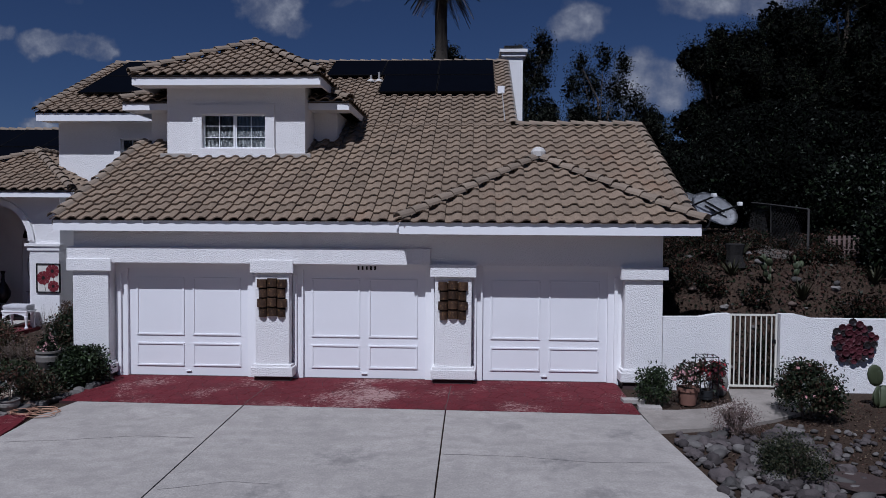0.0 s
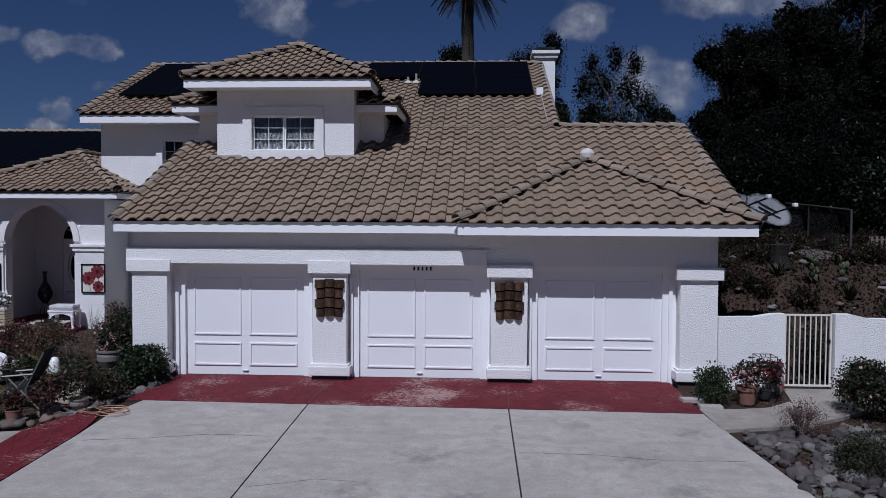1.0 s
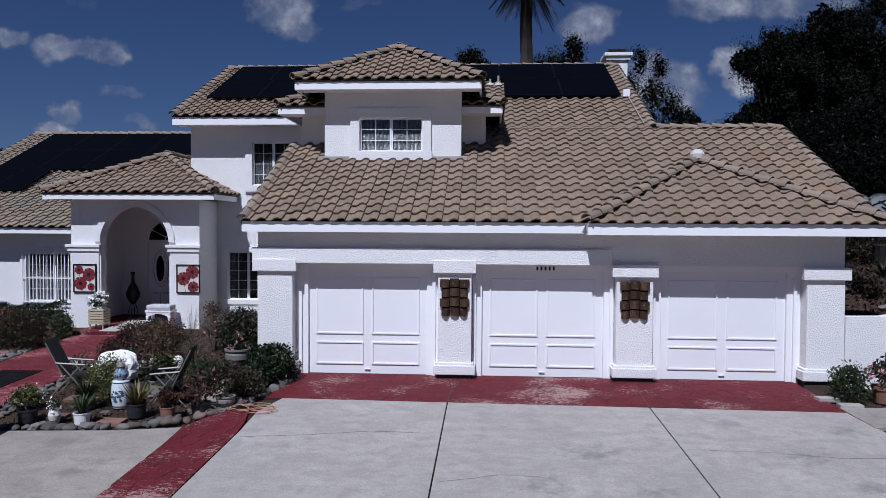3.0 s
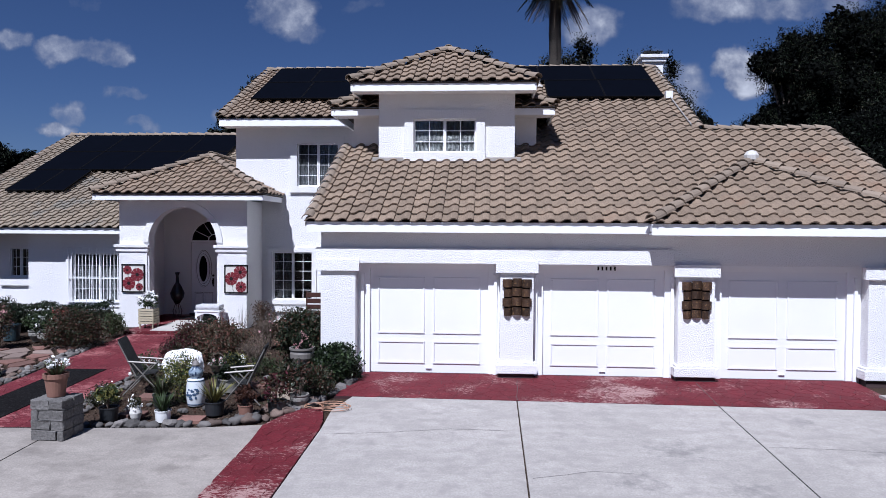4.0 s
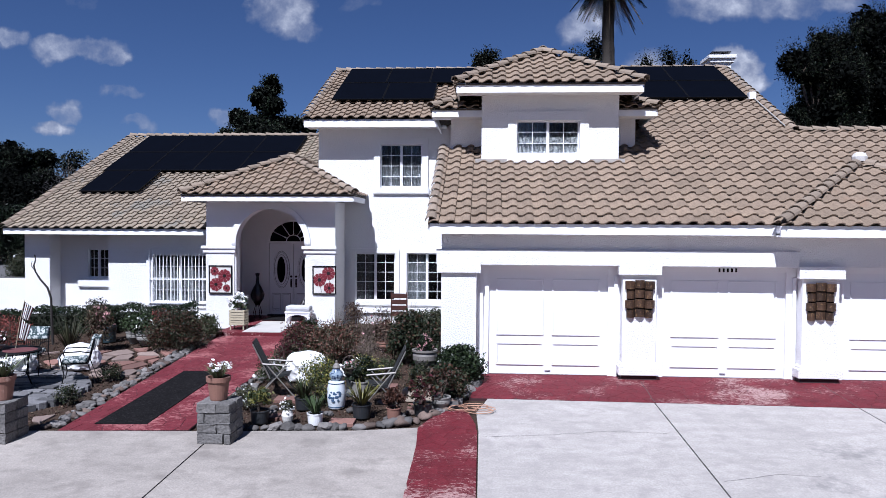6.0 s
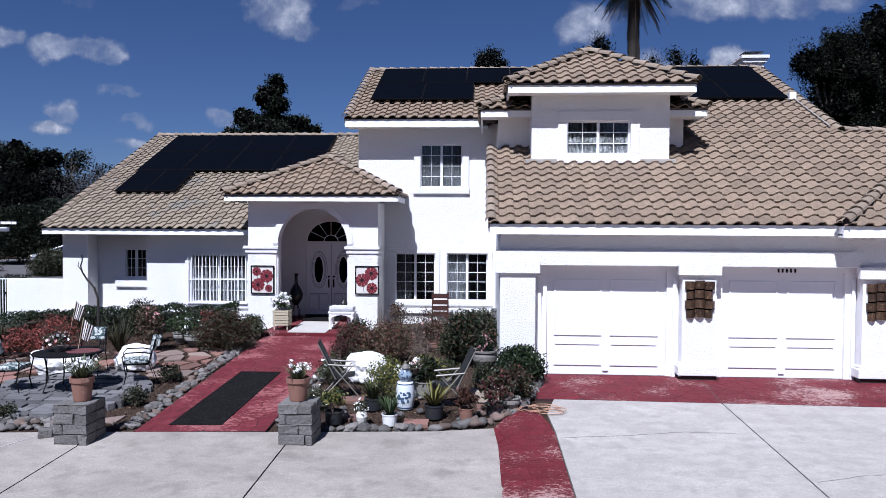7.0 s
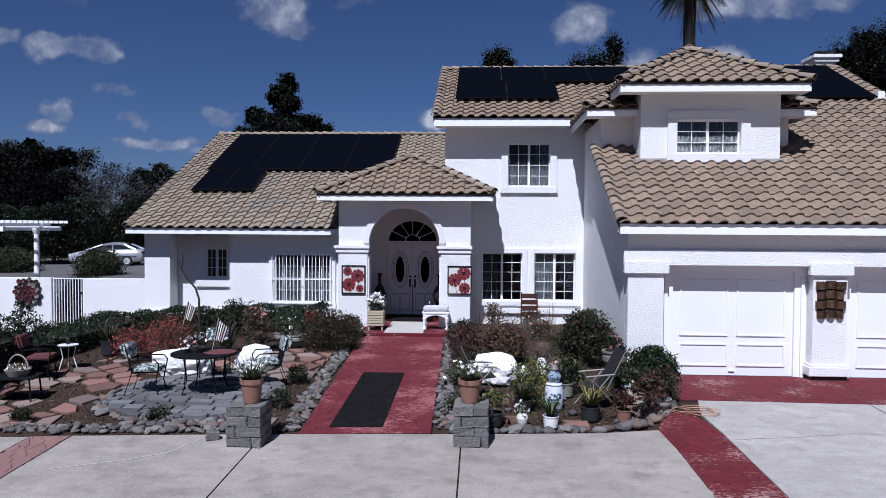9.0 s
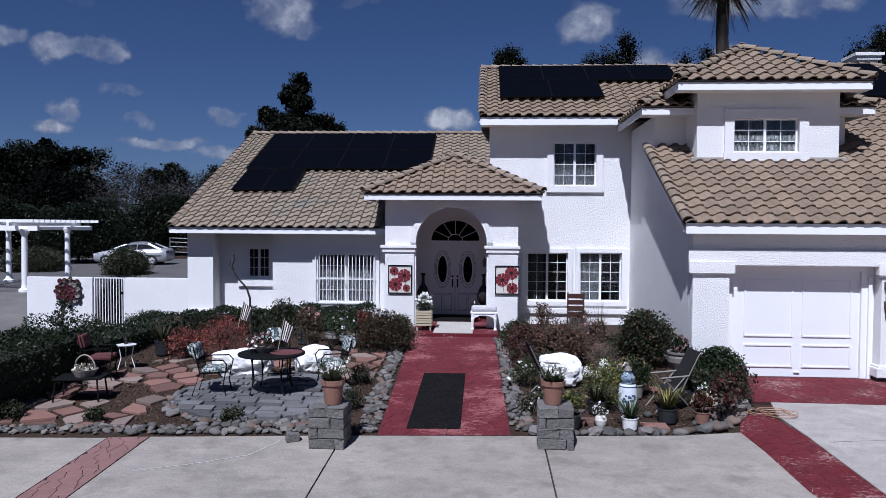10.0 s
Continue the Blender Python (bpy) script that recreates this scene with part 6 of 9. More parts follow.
# ---- porch things ----
def art_panel(x0, x1, z0, z1, flowers):
    ob = thing("art_panel", label="framed canvas of large red poppies on white", category="wall art", group="poppy panels on porch columns")
    y = 19.545
    part("canvas", box(x0 + 0.025, x1 - 0.025, y - 0.018, y, z0 + 0.025, z1 - 0.025), CANVAS, ob)
    bm = bmesh.new()
    box(x0, x1, y - 0.04, y, z0, z0 + 0.03, bm), box(x0, x1, y - 0.04, y, z1 - 0.03, z1, bm)
    box(x0, x0 + 0.03, y - 0.0395, y, z0 + 0.03, z1 - 0.03, bm), box(x1 - 0.03, x1, y - 0.0395, y, z0 + 0.03, z1 - 0.03, bm)
    part("frame", bm, IRON, ob)
    for fx, fz, r in flowers:
        bm = bmesh.new()
        for k in range(9):
            a = 2 * math.pi * k / 9
            poly_prism([(fx, fz), (fx + r * math.cos(a - 0.33), fz + r * math.sin(a - 0.33)), (fx + r * 1.08 * math.cos(a), fz + r * 1.08 * math.sin(a)), (fx + r * math.cos(a + 0.3), fz + r * math.sin(a + 0.3))], y - 0.026 - 0.001 * (k % 3), y - 0.018, bm, axis="y")
        part("flower", bm, ART_RED, ob, "red painted poppy")
        part("flower_centre", ellipse_panel(fx, fz, r * 0.28, r * 0.28, y - 0.032, y - 0.028, 10), DARKVASE, ob)
        part("stalk", tube([(fx, y - 0.02, fz), (fx + 0.06, y - 0.02, z0 + 0.04)], 0.006, 4), LEAF_DARK, ob)
    return ob


art_panel(-14.86, -14.18, 1.17, 1.98, [(-14.69, 1.81, 0.12), (-14.40, 1.68, 0.18), (-14.65, 1.43, 0.18), (-14.34, 1.33, 0.10)])
art_panel(-11.84, -11.16, 1.18, 1.99, [(-11.38, 1.78, 0.18), (-11.64, 1.59, 0.18), (-11.36, 1.36, 0.15)])


def slat_planter(x, y, z):
    ob = thing("slatted_planter", label="pale slatted wooden planter box with white flowers", category="planter", at=pose(x, y, z) @ Matrix.Scale(1.1, 4))
    for i in range(6):
        part("slat", box(-0.2, 0.2, -0.17, -0.15, 0.12 + i * 0.065, 0.17 + i * 0.065, bevel=0.004), WOODPALE, ob)
        part("slat", box(0.185, 0.205, -0.15, 0.15, 0.12 + i * 0.065, 0.17 + i * 0.065), WOODPALE, ob)
        part("slat", box(-0.205, -0.185, -0.15, 0.15, 0.12 + i * 0.065, 0.17 + i * 0.065), WOODPALE, ob)
    for sx in (-0.18, 0.15):
        for sy in (-0.148, 0.12):
            part("leg", box(sx, sx + 0.03, sy, sy + 0.03, 0.0, 0.5), WOODPALE, ob)
    part("liner", box(-0.18, 0.18, -0.14, 0.14, 0.12, 0.46), POT_DARK, ob)
    rng = np.random.default_rng(5)
    pts = clumps(rng, 12, 40, 0.42, 0.4, 0.34, 0.46, 0.05)
    leaf_part("foliage", pts, 0.06, [LEAF_MID], ob, rng)
    leaf_part("flower", np.repeat(pts[rng.choice(len(pts), 40)], 7, axis=0) + rng.normal(size=(280, 3)) * 0.03 + [0, 0, 0.05], 0.07, [PETAL_WHITE], ob, rng, slim=0.8)


slat_planter(-13.78, 18.95, 0.235)
bench = thing("porch_bench", label="white carved wooden bench with grey cushion", category="bench", at=pose(-12.14, 19.2, 0.235))
part("seat", box(-0.37, 0.37, -0.21, 0.21, 0.45, 0.50, bevel=0.012), TRIM, bench)
for sx in (-0.31, 0.31):
    for sy in (-0.16, 0.16):
        part("leg", lathe([(0.0, 0), (0.045, 0), (0.05, 0.03), (0.026, 0.07), (0.034, 0.2), (0.05, 0.32), (0.036, 0.36), (0.045, 0.4), (0.045, 0.45), (0, 0.45)], 12), TRIM, bench).matrix_basis = pose(sx, sy, 0)
bm = bmesh.new()
for k in range(12):
    a, b = -0.31 + 0.62 * k / 12, -0.31 + 0.62 * (k + 1) / 12
    m = 0.44 - 0.1 * abs((a + b) / 0.62) ** 2
    box(a, b, -0.19, -0.16, m - 0.03, 0.45, bm)
part("apron", bm, TRIM, bench, "carved arched apron")
bm = box(-0.35, 0.35, -0.2, 0.2, 0.50, 0.66, bevel=0.07)
for v in bm.verts:
    v.co.z += 0.02 * noise.noise(v.co * 6)
part("cushion", bm, material("grey_cushion", (0.5, 0.5, 0.52), 0.9, vary=0.3, scale=9, fine=60, bump=0.4), bench, "pale grey tufted cushion")
orb = thing("dark_ornament", lathe([(0, 0), (0.1, 0), (0.11, 0.3), (0.07, 0.34), (0.12, 0.42), (0.13, 0.5), (0.06, 0.6), (0.02, 0.66), (0, 0.68)], 16), DARKVASE, "small dark covered urn on porch floor", "urn", at=pose(-12.42, 20.75, 0.24), smooth=True)


def tall_vase(x, y, z, h):
    ob = thing("floor_vase", label="tall dark glazed vase on iron stand", category="vase", group="vases beside the entry", at=pose(x, y, z))
    part("vase", lathe([(0, 0.42), (0.07, 0.42), (0.19, 0.42 + h * 0.2), (0.215, 0.42 + h * 0.34), (0.13, 0.42 + h * 0.55), (0.05, 0.42 + h * 0.68), (0.042, 0.42 + h * 0.9), (0.075, 0.42 + h), (0.05, 0.42 + h), (0, 0.42 + h * 0.95)], 20), DARKVASE, ob, smooth=True)
    for k in range(4):
        a = math.pi / 4 + k * math.pi / 2
        part("stand_leg", tube([(0.06 * math.cos(a), 0.06 * math.sin(a), 0.42), (0.14 * math.cos(a), 0.14 * math.sin(a), 0.2), (0.1 * math.cos(a), 0.1 * math.sin(a), 0.0)], 0.01, 6), IRON, ob)
    return ob


tall_vase(-14.02, 21.3, 0.24, 0.98)
tall_vase(-12.16, 21.1, 0.24, 0.98)
lant = thing("wall_lantern", label="small dark iron wall lantern beside entry door", category="lamp", at=pose(-12.14, 21.98, 1.95))
part("lantern_body", lathe([(0.02, -0.14), (0.055, -0.1), (0.065, 0.06), (0.03, 0.12), (0.0, 0.16)], 8), GALV, lant).matrix_basis = pose(0, -0.1, 0)
part("bracket", tube([(0, 0.02, 0.1), (0, -0.06, 0.2), (0, -0.1, 0.15)], 0.008, 6), IRON, lant)
ut = thing("utility_box", label="small grey meter box on stucco side wall", category="utility box")
part("body", box(-7.98, -7.84, 18.3, 18.55, 0.62, 0.95, bevel=0.01), GALV, ut)
# posts and slats standing in for the back of a wooden chair
rack = thing("wooden_rack", label="red-brown slatted wooden chair back against house wall", category="rack", at=pose(-9.47, 20.45, 0.2))
for sx in (-0.25, 0.21):
    part("post", box(sx, sx + 0.04, -0.02, 0.02, 0.0, 0.98), WOODRED, rack)
for i in range(4):
    part("slat", box(-0.22, 0.22, -0.012, 0.012, 0.26 + i * 0.18, 0.4 + i * 0.18, bevel=0.004), WOODRED, rack)

# ---- left patio ----
def flag_z(x, y):
    return ground_z(x, y) - 0.035


patio = thing("flagstone_patio", label="irregular red and tan flagstones set in soil", category="patio", kind="structure")
rnd = random.Random(77)
PCX, PCY, PR = -16.2, 12.55, 1.62
for poly in cells([(-20.4, 10.75), (-14.35, 10.95), (-14.45, 16.9), (-19.4, 15.6), (-20.4, 13.0)], 0.45, 0.125, 5, 0.45, 1.35):
    cx, cy = sum(p[0] for p in poly) / len(poly), sum(p[1] for p in poly) / len(poly)
    if math.hypot((cx - PCX) / 1.06, cy - PCY) < PR + 0.22 or rnd.random() < (0.06 if cx > -17.6 else 0.17):
        continue
    piece("flagstone", poly, flag_z, rnd.uniform(0.02, 0.05), FLAG if rnd.random() < 0.55 else FLAG_TAN, patio, 0.012)
pavers = thing("paver_circle", label="raised grey slate paver circle under the table", category="patio", kind="structure")
hexagon = [(PCX + (PR + 0.02) * 1.0 * math.cos(2 * math.pi * k / 16), PCY + PR * 0.95 * math.sin(2 * math.pi * k / 16)) for k in range(16)]
yy = PCY - PR
while yy < PCY + PR:
    depth = rnd.uniform(0.15, 0.25)
    xx = PCX - PR - rnd.uniform(0, 0.3)
    while xx < PCX + PR:
        wide = rnd.uniform(0.24, 0.52)
        g = 0.016
        q = [(xx + g, yy + g), (xx + wide - g, yy + g + rnd.uniform(-0.02, 0.02)), (xx + wide - g - rnd.uniform(-0.03, 0.03), yy + depth - g), (xx + g + rnd.uniform(-0.03, 0.03), yy + depth - g + rnd.uniform(-0.02, 0.02))]
        for (ax, ay), (bx, by) in zip(hexagon, hexagon[1:] + hexagon[:1]):
            side = math.hypot(bx - ax, by - ay)
            q = clip_half(q, ax, ay, (by - ay) / side, -(bx - ax) / side) if len(q) > 2 else q
        if len(q) > 2 and max(p[0] for p in q) - min(p[0] for p in q) > 0.08 and max(p[1] for p in q) - min(p[1] for p in q) > 0.06:
            piece("paver", q, flag_z, 0.115 + rnd.uniform(-0.014, 0.016), PAVER, pavers, 0.016)
        xx += wide
    yy += depth
pz = lambda y: ground_z(PCX, y) + 0.08

stone_border("stone_edging", "grey and tan river stones edging the patio front", along([(-20.5, 10.32), (-17.4, 10.5), (-14.75, 10.72)], 0.13, 0.06, (0.07, 0.19), 3, 0.12, 4))
stone_border("stone_edging", "small river stones along the path side", along([(-13.88, 10.75), (-14.02, 13.6), (-14.14, 17.4)], 0.13, 0.06, (0.07, 0.19), 3, 0.1, 5))
stone_border("stone_edging", "rounded river stones round the paver circle", along([(-17.75, 13.2), (-17.95, 12.3), (-17.5, 11.45), (-16.6, 10.98), (-15.6, 10.95), (-14.9, 11.3)], 0.15, 0.06, (0.1, 0.2), 2, 0.14, 6))
stone_border("stone_edging", "rounded river stones edging the planting bed", along([(-11.35, 10.92), (-10.2, 10.95), (-8.9, 11.1), (-8.1, 11.42), (-7.55, 12.2), (-7.15, 13.6), (-6.98, 14.4)], 0.17, 0.03, (0.16, 0.29), 1, 0.15, 7) + along([(-8.6, 11.5), (-7.8, 12.15), (-7.4, 13.2)], 0.15, 0.06, (0.1, 0.18), 2, 0.13, 8))
stone_border("stone_edging", "small river stones along the planting bed side", along([(-11.58, 11.0), (-11.68, 14.0), (-11.8, 18.2)], 0.13, 0.06, (0.07, 0.18), 3, -0.1, 9))


def boulder(x, y, w, d, h, seed, label, turn=0):
    bm = bmesh.new()
    bmesh.ops.create_icosphere(bm, subdivisions=4, radius=0.5)
    off = Vector((seed * 7.3, 2.1, seed))
    for v in bm.verts:
        n0 = noise.noise(v.co * 2.4 + off)
        n1 = noise.noise(v.co * 5.5 + off)
        v.co *= 1 + 0.28 * n0 + 0.17 * n1 + 0.07 * noise.noise(v.co * 14 + off)
        if v.co.z < -0.32:
            v.co.z = -0.32
        if v.co.z > 0.33:
            v.co.z = 0.33 + (v.co.z - 0.33) * 0.45
    ob = thing("boulder", bm, WHITEROCK, label, "boulder", group="white boulders in the garden", at=pose(x, y, ground_z(x, y) + h * 0.42, 0, 0, turn) @ Matrix.Diagonal((w, d, h * 1.35, 1)))
    return ob


boulder(-10.6, 13.95, 0.92, 0.66, 0.58, 3, "large white painted boulder in planting bed", -12)
boulder(-17.15, 14.15, 1.25, 0.8, 0.55, 5, "long white painted boulder behind patio chair", 6)
boulder(-15.75, 14.55, 0.8, 0.6, 0.56, 8, "white painted boulder beside patio chair", 20)


# table and chairs
table = thing("patio_table", label="round black wrought-iron patio table on pavers", category="table", at=pose(-16.1, 12.62, pz(12.6)))
bm = lathe([(0, 0.70), (0.6, 0.70), (0.62, 0.705), (0.62, 0.73), (0.6, 0.735), (0, 0.735)], 36)
part("tabletop", bm, IRON, table)
for k in range(4):
    a = math.pi / 4 + k * math.pi / 2
    c, s = math.cos(a), math.sin(a)
    bm = tube([(0.42 * c, 0.42 * s, 0.7), (0.38 * c, 0.38 * s, 0.45), (0.36 * c, 0.36 * s, 0.25), (0.45 * c, 0.45 * s, 0.0)], 0.014, 8)
    tube([(0.36 * c + 0.05 * s, 0.36 * s - 0.05 * c, 0.7), (0.40 * c, 0.40 * s, 0.1)], 0.009, 6, bm)
    part("leg", bm, IRON, table)
part("stretcher", tube([(0.37 * math.cos(2 * math.pi * k / 24), 0.37 * math.sin(2 * math.pi * k / 24), 0.26) for k in range(25)], 0.009, 6), IRON, table)
part("place_cloth", lathe([(0, 0.737), (0.3, 0.738), (0.3, 0.742), (0, 0.743)], 20), REDCLOTH, table, "dark red round cloth").matrix_basis = pose(0.27, 0.04, 0)


def patio_chair(x, y, turn, z, label, cushion=CUSHION, seat_h=0.42, metal=IRON):
    """Faces +x at turn 0."""
    ob = thing("patio_chair", label=label, category="chair", group="chairs round the patio table", at=pose(x, y, z, 0, 0, turn))
    for sy in (-0.25, 0.25):
        part("leg", tube([(0.25, sy, 0.0), (0.2, sy, 0.2), (0.24, sy, seat_h)], 0.012, 6), metal, ob)
        part("leg", tube([(-0.36, sy, 0.0), (-0.22, sy, seat_h), (-0.34, sy * 0.95, 0.9)], 0.012, 6), metal, ob)
        part("armrest", tube([(0.24, sy, seat_h), (0.27, sy * 1.1, 0.58), (0.2, sy * 1.12, 0.66), (-0.1, sy * 1.1, 0.66), (-0.28, sy, 0.62)], 0.013, 6), metal, ob)
    for k in range(13):
        yy = -0.24 + k * 0.04
        part("seat_wire", tube([(0.24, yy, seat_h), (-0.22, yy, seat_h - 0.02), (-0.33, yy * 0.95, 0.88)], 0.006, 5), metal, ob)
    part("back_rail", tube([(-0.34, -0.24, 0.9), (-0.36, 0, 0.94), (-0.34, 0.24, 0.9)], 0.013, 6), metal, ob)
    part("seat_cushion", box(-0.2, 0.25, -0.23, 0.23, seat_h + 0.005, seat_h + 0.09, bevel=0.035), cushion, ob, "blue and white patterned cushion")
    bm = box(-0.06, 0.05, -0.23, 0.23, 0.2, 0.47, bevel=0.045)
    box(-0.11, -0.06, -0.22, 0.22, 0.3, 0.48, bm, 0.02)
    bmesh.ops.transform(bm, matrix=pose(-0.235, 0, seat_h + 0.06, 0, -14, 0), verts=bm.verts)
    part("back_cushion", bm, cushion, ob, "blue and white patterned cushion")
    return ob


patio_chair(-17.12, 12.45, 8, pz(12.4), "black iron patio chair with blue patterned cushions")
patio_chair(-15.12, 13.35, 205, ground_z(-15.1, 13.4) + 0.02, "black iron patio chair with patterned cushions, angled away")
patio_chair(-16.35, 13.75, -80, pz(13.7), "black iron patio chair with teal cushion behind table")
cp = thing("centrepiece", label="silk flower centrepiece with pale blooms on table", category="flowers", at=pose(-16.26, 12.6, pz(12.6) + 0.735))
part("bowl", lathe([(0, 0), (0.09, 0), (0.15, 0.1), (0.13, 0.1), (0, 0.05)], 16), POT_STONE, cp)
rng = np.random.default_rng(9)
pts = clumps(rng, 22, 26, 0.66, 0.44, 0.28, 0.05, 0.04)
leaf_part("foliage", pts, 0.06, [LEAF_DARK, LEAF_OLIVE], cp, rng)
leaf_part("flower", np.repeat(pts[rng.choice(len(pts), 40)], 6, axis=0) + rng.normal(size=(240, 3)) * 0.022, 0.055, [PETAL_WHITE, PETAL_PINK, LEAF_WINE], cp, rng, slim=0.8)


def small_flag(x, y, z, h, turn, lean):
    ob = thing("small_flag", label="small striped flag hanging on a stick", category="flag", at=pose(x, y, z, lean, 12, turn) @ Matrix.Scale(1.25, 4))
    part("stick", tube([(0, 0, 0), (0, 0, h)], 0.006, 5), WOODPALE, ob)
    bm = bmesh.new()
    n = 9
    for k in range(n):
        f = bm.faces.new([bm.verts.new(q) for q in ((0.006 + 0.018 * k, 0.012 * math.sin(k), h - 0.02 - 0.01 * k), (0.006 + 0.018 * (k + 1), 0.012 * math.sin(k + 1), h - 0.02 - 0.01 * (k + 1)), (0.006 + 0.014 * (k + 1), 0.012 * math.sin(k + 1), h - 0.33 - 0.004 * (k + 1)), (0.006 + 0.014 * k, 0.012 * math.sin(k), h - 0.33 - 0.004 * k))])
        f.material_index = k % 2
    part("cloth", bm, [LEAF_WINE, PETAL_WHITE], ob, "red and white striped cloth")
    return ob


small_flag(-16.05, 12.85, pz(12.8) + 0.735, 0.5, 10, 6)
small_flag(-17.9, 15.4, ground_z(-17.9, 15.4), 1.1, 20, 3)

# side tables and red chair by the hedge
st = thing("low_table", label="black iron low table carrying a basket", category="table", at=pose(-19.55, 12.2, ground_z(-19.55, 12.2) - 0.02, 0, 0, 12))
part("top", box(-0.42, 0.42, -0.28, 0.28, 0.40, 0.43, bevel=0.008), IRON, st)
for sx in (-0.37, 0.34):
    for sy in (-0.24, 0.21):
        part("leg", tube([(sx, sy, 0.4), (sx * 1.1, sy * 1.15, 0.0)], 0.016, 6), IRON, st)
bk = thing("basket", label="pale wicker basket with hoop handle, filled", category="basket", at=pose(-19.5, 12.22, ground_z(-19.55, 12.2) + 0.41))
part("body", lathe([(0, 0), (0.16, 0), (0.23, 0.13), (0.21, 0.13), (0, 0.08)], 18), WICKER, bk)
part("handle", tube([(0.2 * math.cos(t), 0, 0.12 + 0.27 * math.sin(t)) for t in [math.pi * k / 12 for k in range(13)]], 0.012, 6), WICKER, bk)
leaf_part("filling", clumps(rng, 8, 24, 0.36, 0.36, 0.1, 0.1, 0.03), 0.06, [PETAL_WHITE, LEAF_DRY], bk, rng, weights=[0.25, 0.75])
patio_chair(-19.95, 13.6, 15, ground_z(-19.95, 13.6) - 0.02, "dark iron garden chair with faded red cushions", REDCLOTH)
rs = thing("side_table", label="round white-topped iron side table", category="table", at=pose(-19.9, 14.5, ground_z(-19.9, 14.5) - 0.02))
part("top", lathe([(0, 0.5), (0.2, 0.5), (0.21, 0.52), (0, 0.53)], 24), GLAZED_WHITE, rs)
for k in range(3):
    a = 2 * math.pi * k / 3
    part("leg", tube([(0.17 * math.cos(a), 0.17 * math.sin(a), 0.5), (0.12 * math.cos(a), 0.12 * math.sin(a), 0.25), (0.2 * math.cos(a), 0.2 * math.sin(a), 0)], 0.01, 6), TRIM, rs)
bt = thing("bottle", label="small dark bottle on side table", category="bottle", at=pose(-19.9, 14.5, ground_z(-19.9, 14.5) + 0.51))
part("glass_body", lathe([(0, 0), (0.04, 0), (0.045, 0.1), (0.018, 0.16), (0.016, 0.22), (0, 0.22)], 12), DARKVASE, bt)

# ---- planting, left ----
def hedge(x0, y0, x1, y1, width, h, label, n, mats=(LEAF_DARK, LEAF_MID), seed=1, wt=(0.88, 0.12)):
    rng = np.random.default_rng(seed)
    ob = thing("hedge", label=label, category="hedge")
    L = math.hypot(x1 - x0, y1 - y0)
    ux, uy = (x1 - x0) / L, (y1 - y0) / L
    t = rng.uniform(0, L, n)
    a = rng.uniform(-1, 1, n)
    b = rng.uniform(0, 1, n)
    face = rng.integers(0, 3, n)
    a = np.where(face == 1, np.sign(a) * rng.uniform(0.82, 1.03, n), a)
    b = np.where(face == 0, rng.uniform(0.86, 1.04, n), b)
    wav = 1 + 0.07 * np.sin(t * 3.1 + seed) + 0.05 * np.sin(t * 7.7)
    x = x0 + ux * t - uy * a * width / 2 * wav
    y = y0 + uy * t + ux * a * width / 2 * wav
    z = np.array([ground_z(p, q) for p, q in zip(x, y)]) - 0.02 + b * h * wav
    leaf_part("foliage", np.stack([x, y, z], 1), 0.062, list(mats), ob, rng, weights=list(wt))
    # plain near-black box that fills the hedge behind its leaves
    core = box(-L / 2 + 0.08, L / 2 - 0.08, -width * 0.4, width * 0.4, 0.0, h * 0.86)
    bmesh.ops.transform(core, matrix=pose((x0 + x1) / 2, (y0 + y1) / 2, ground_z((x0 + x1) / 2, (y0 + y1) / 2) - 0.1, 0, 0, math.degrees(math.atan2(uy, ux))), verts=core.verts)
    part("twig_core", core, material("hedge_dark_core", (0.02, 0.022, 0.012), 0.95, bump=0.5) if "hedge_dark_core" not in bpy.data.materials else bpy.data.materials["hedge_dark_core"], ob)


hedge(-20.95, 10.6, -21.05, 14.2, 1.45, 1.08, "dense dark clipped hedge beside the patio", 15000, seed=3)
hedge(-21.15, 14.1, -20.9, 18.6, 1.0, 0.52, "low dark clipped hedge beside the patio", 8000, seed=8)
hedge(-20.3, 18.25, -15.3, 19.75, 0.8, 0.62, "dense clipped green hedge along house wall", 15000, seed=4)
shrub(-18.0, 15.2, 1.1, 0.8, 0.95, [LEAF_RED, LEAF_RUST], "coral red leafy shrub before hedge", leaf=0.045, density=0.9, weights=[0.75, 0.25], twigs=30)
shrub(-19.0, 15.6, 0.9, 0.7, 0.6, [LEAF_RED, LEAF_RUST], "low coral red shrub before hedge", leaf=0.055)
potted(-19.7, 15.85, 0.2, 0.34, POT_DARK, ("blades", 0.6, [LEAF_OLIVE], None), "black pot of arching grass by hedge", "plain")
ob = thing("grass_clump", label="tall arching grass clump before hedge", category="grass", at=pose(-17.0, 16.2, ground_z(-17, 16.2) - 0.03))
part("foliage", blades(np.random.default_rng(6), 90, 1.0, 0.035, 0.55), LEAF_OLIVE, ob)
shrub(-16.35, 16.4, 0.55, 0.5, 1.05, [LEAF_DRY, LEAF_RUST, LEAF_OLIVE], "upright climbing plant with pale flowers", leaf=0.06, flowers=(PETAL_PINK, 30, 0.05))
cs = thing("bare_branch", label="dark crooked bare branch standing in bed", category="branch", at=pose(-18.05, 17.1, ground_z(-18, 17.1)))
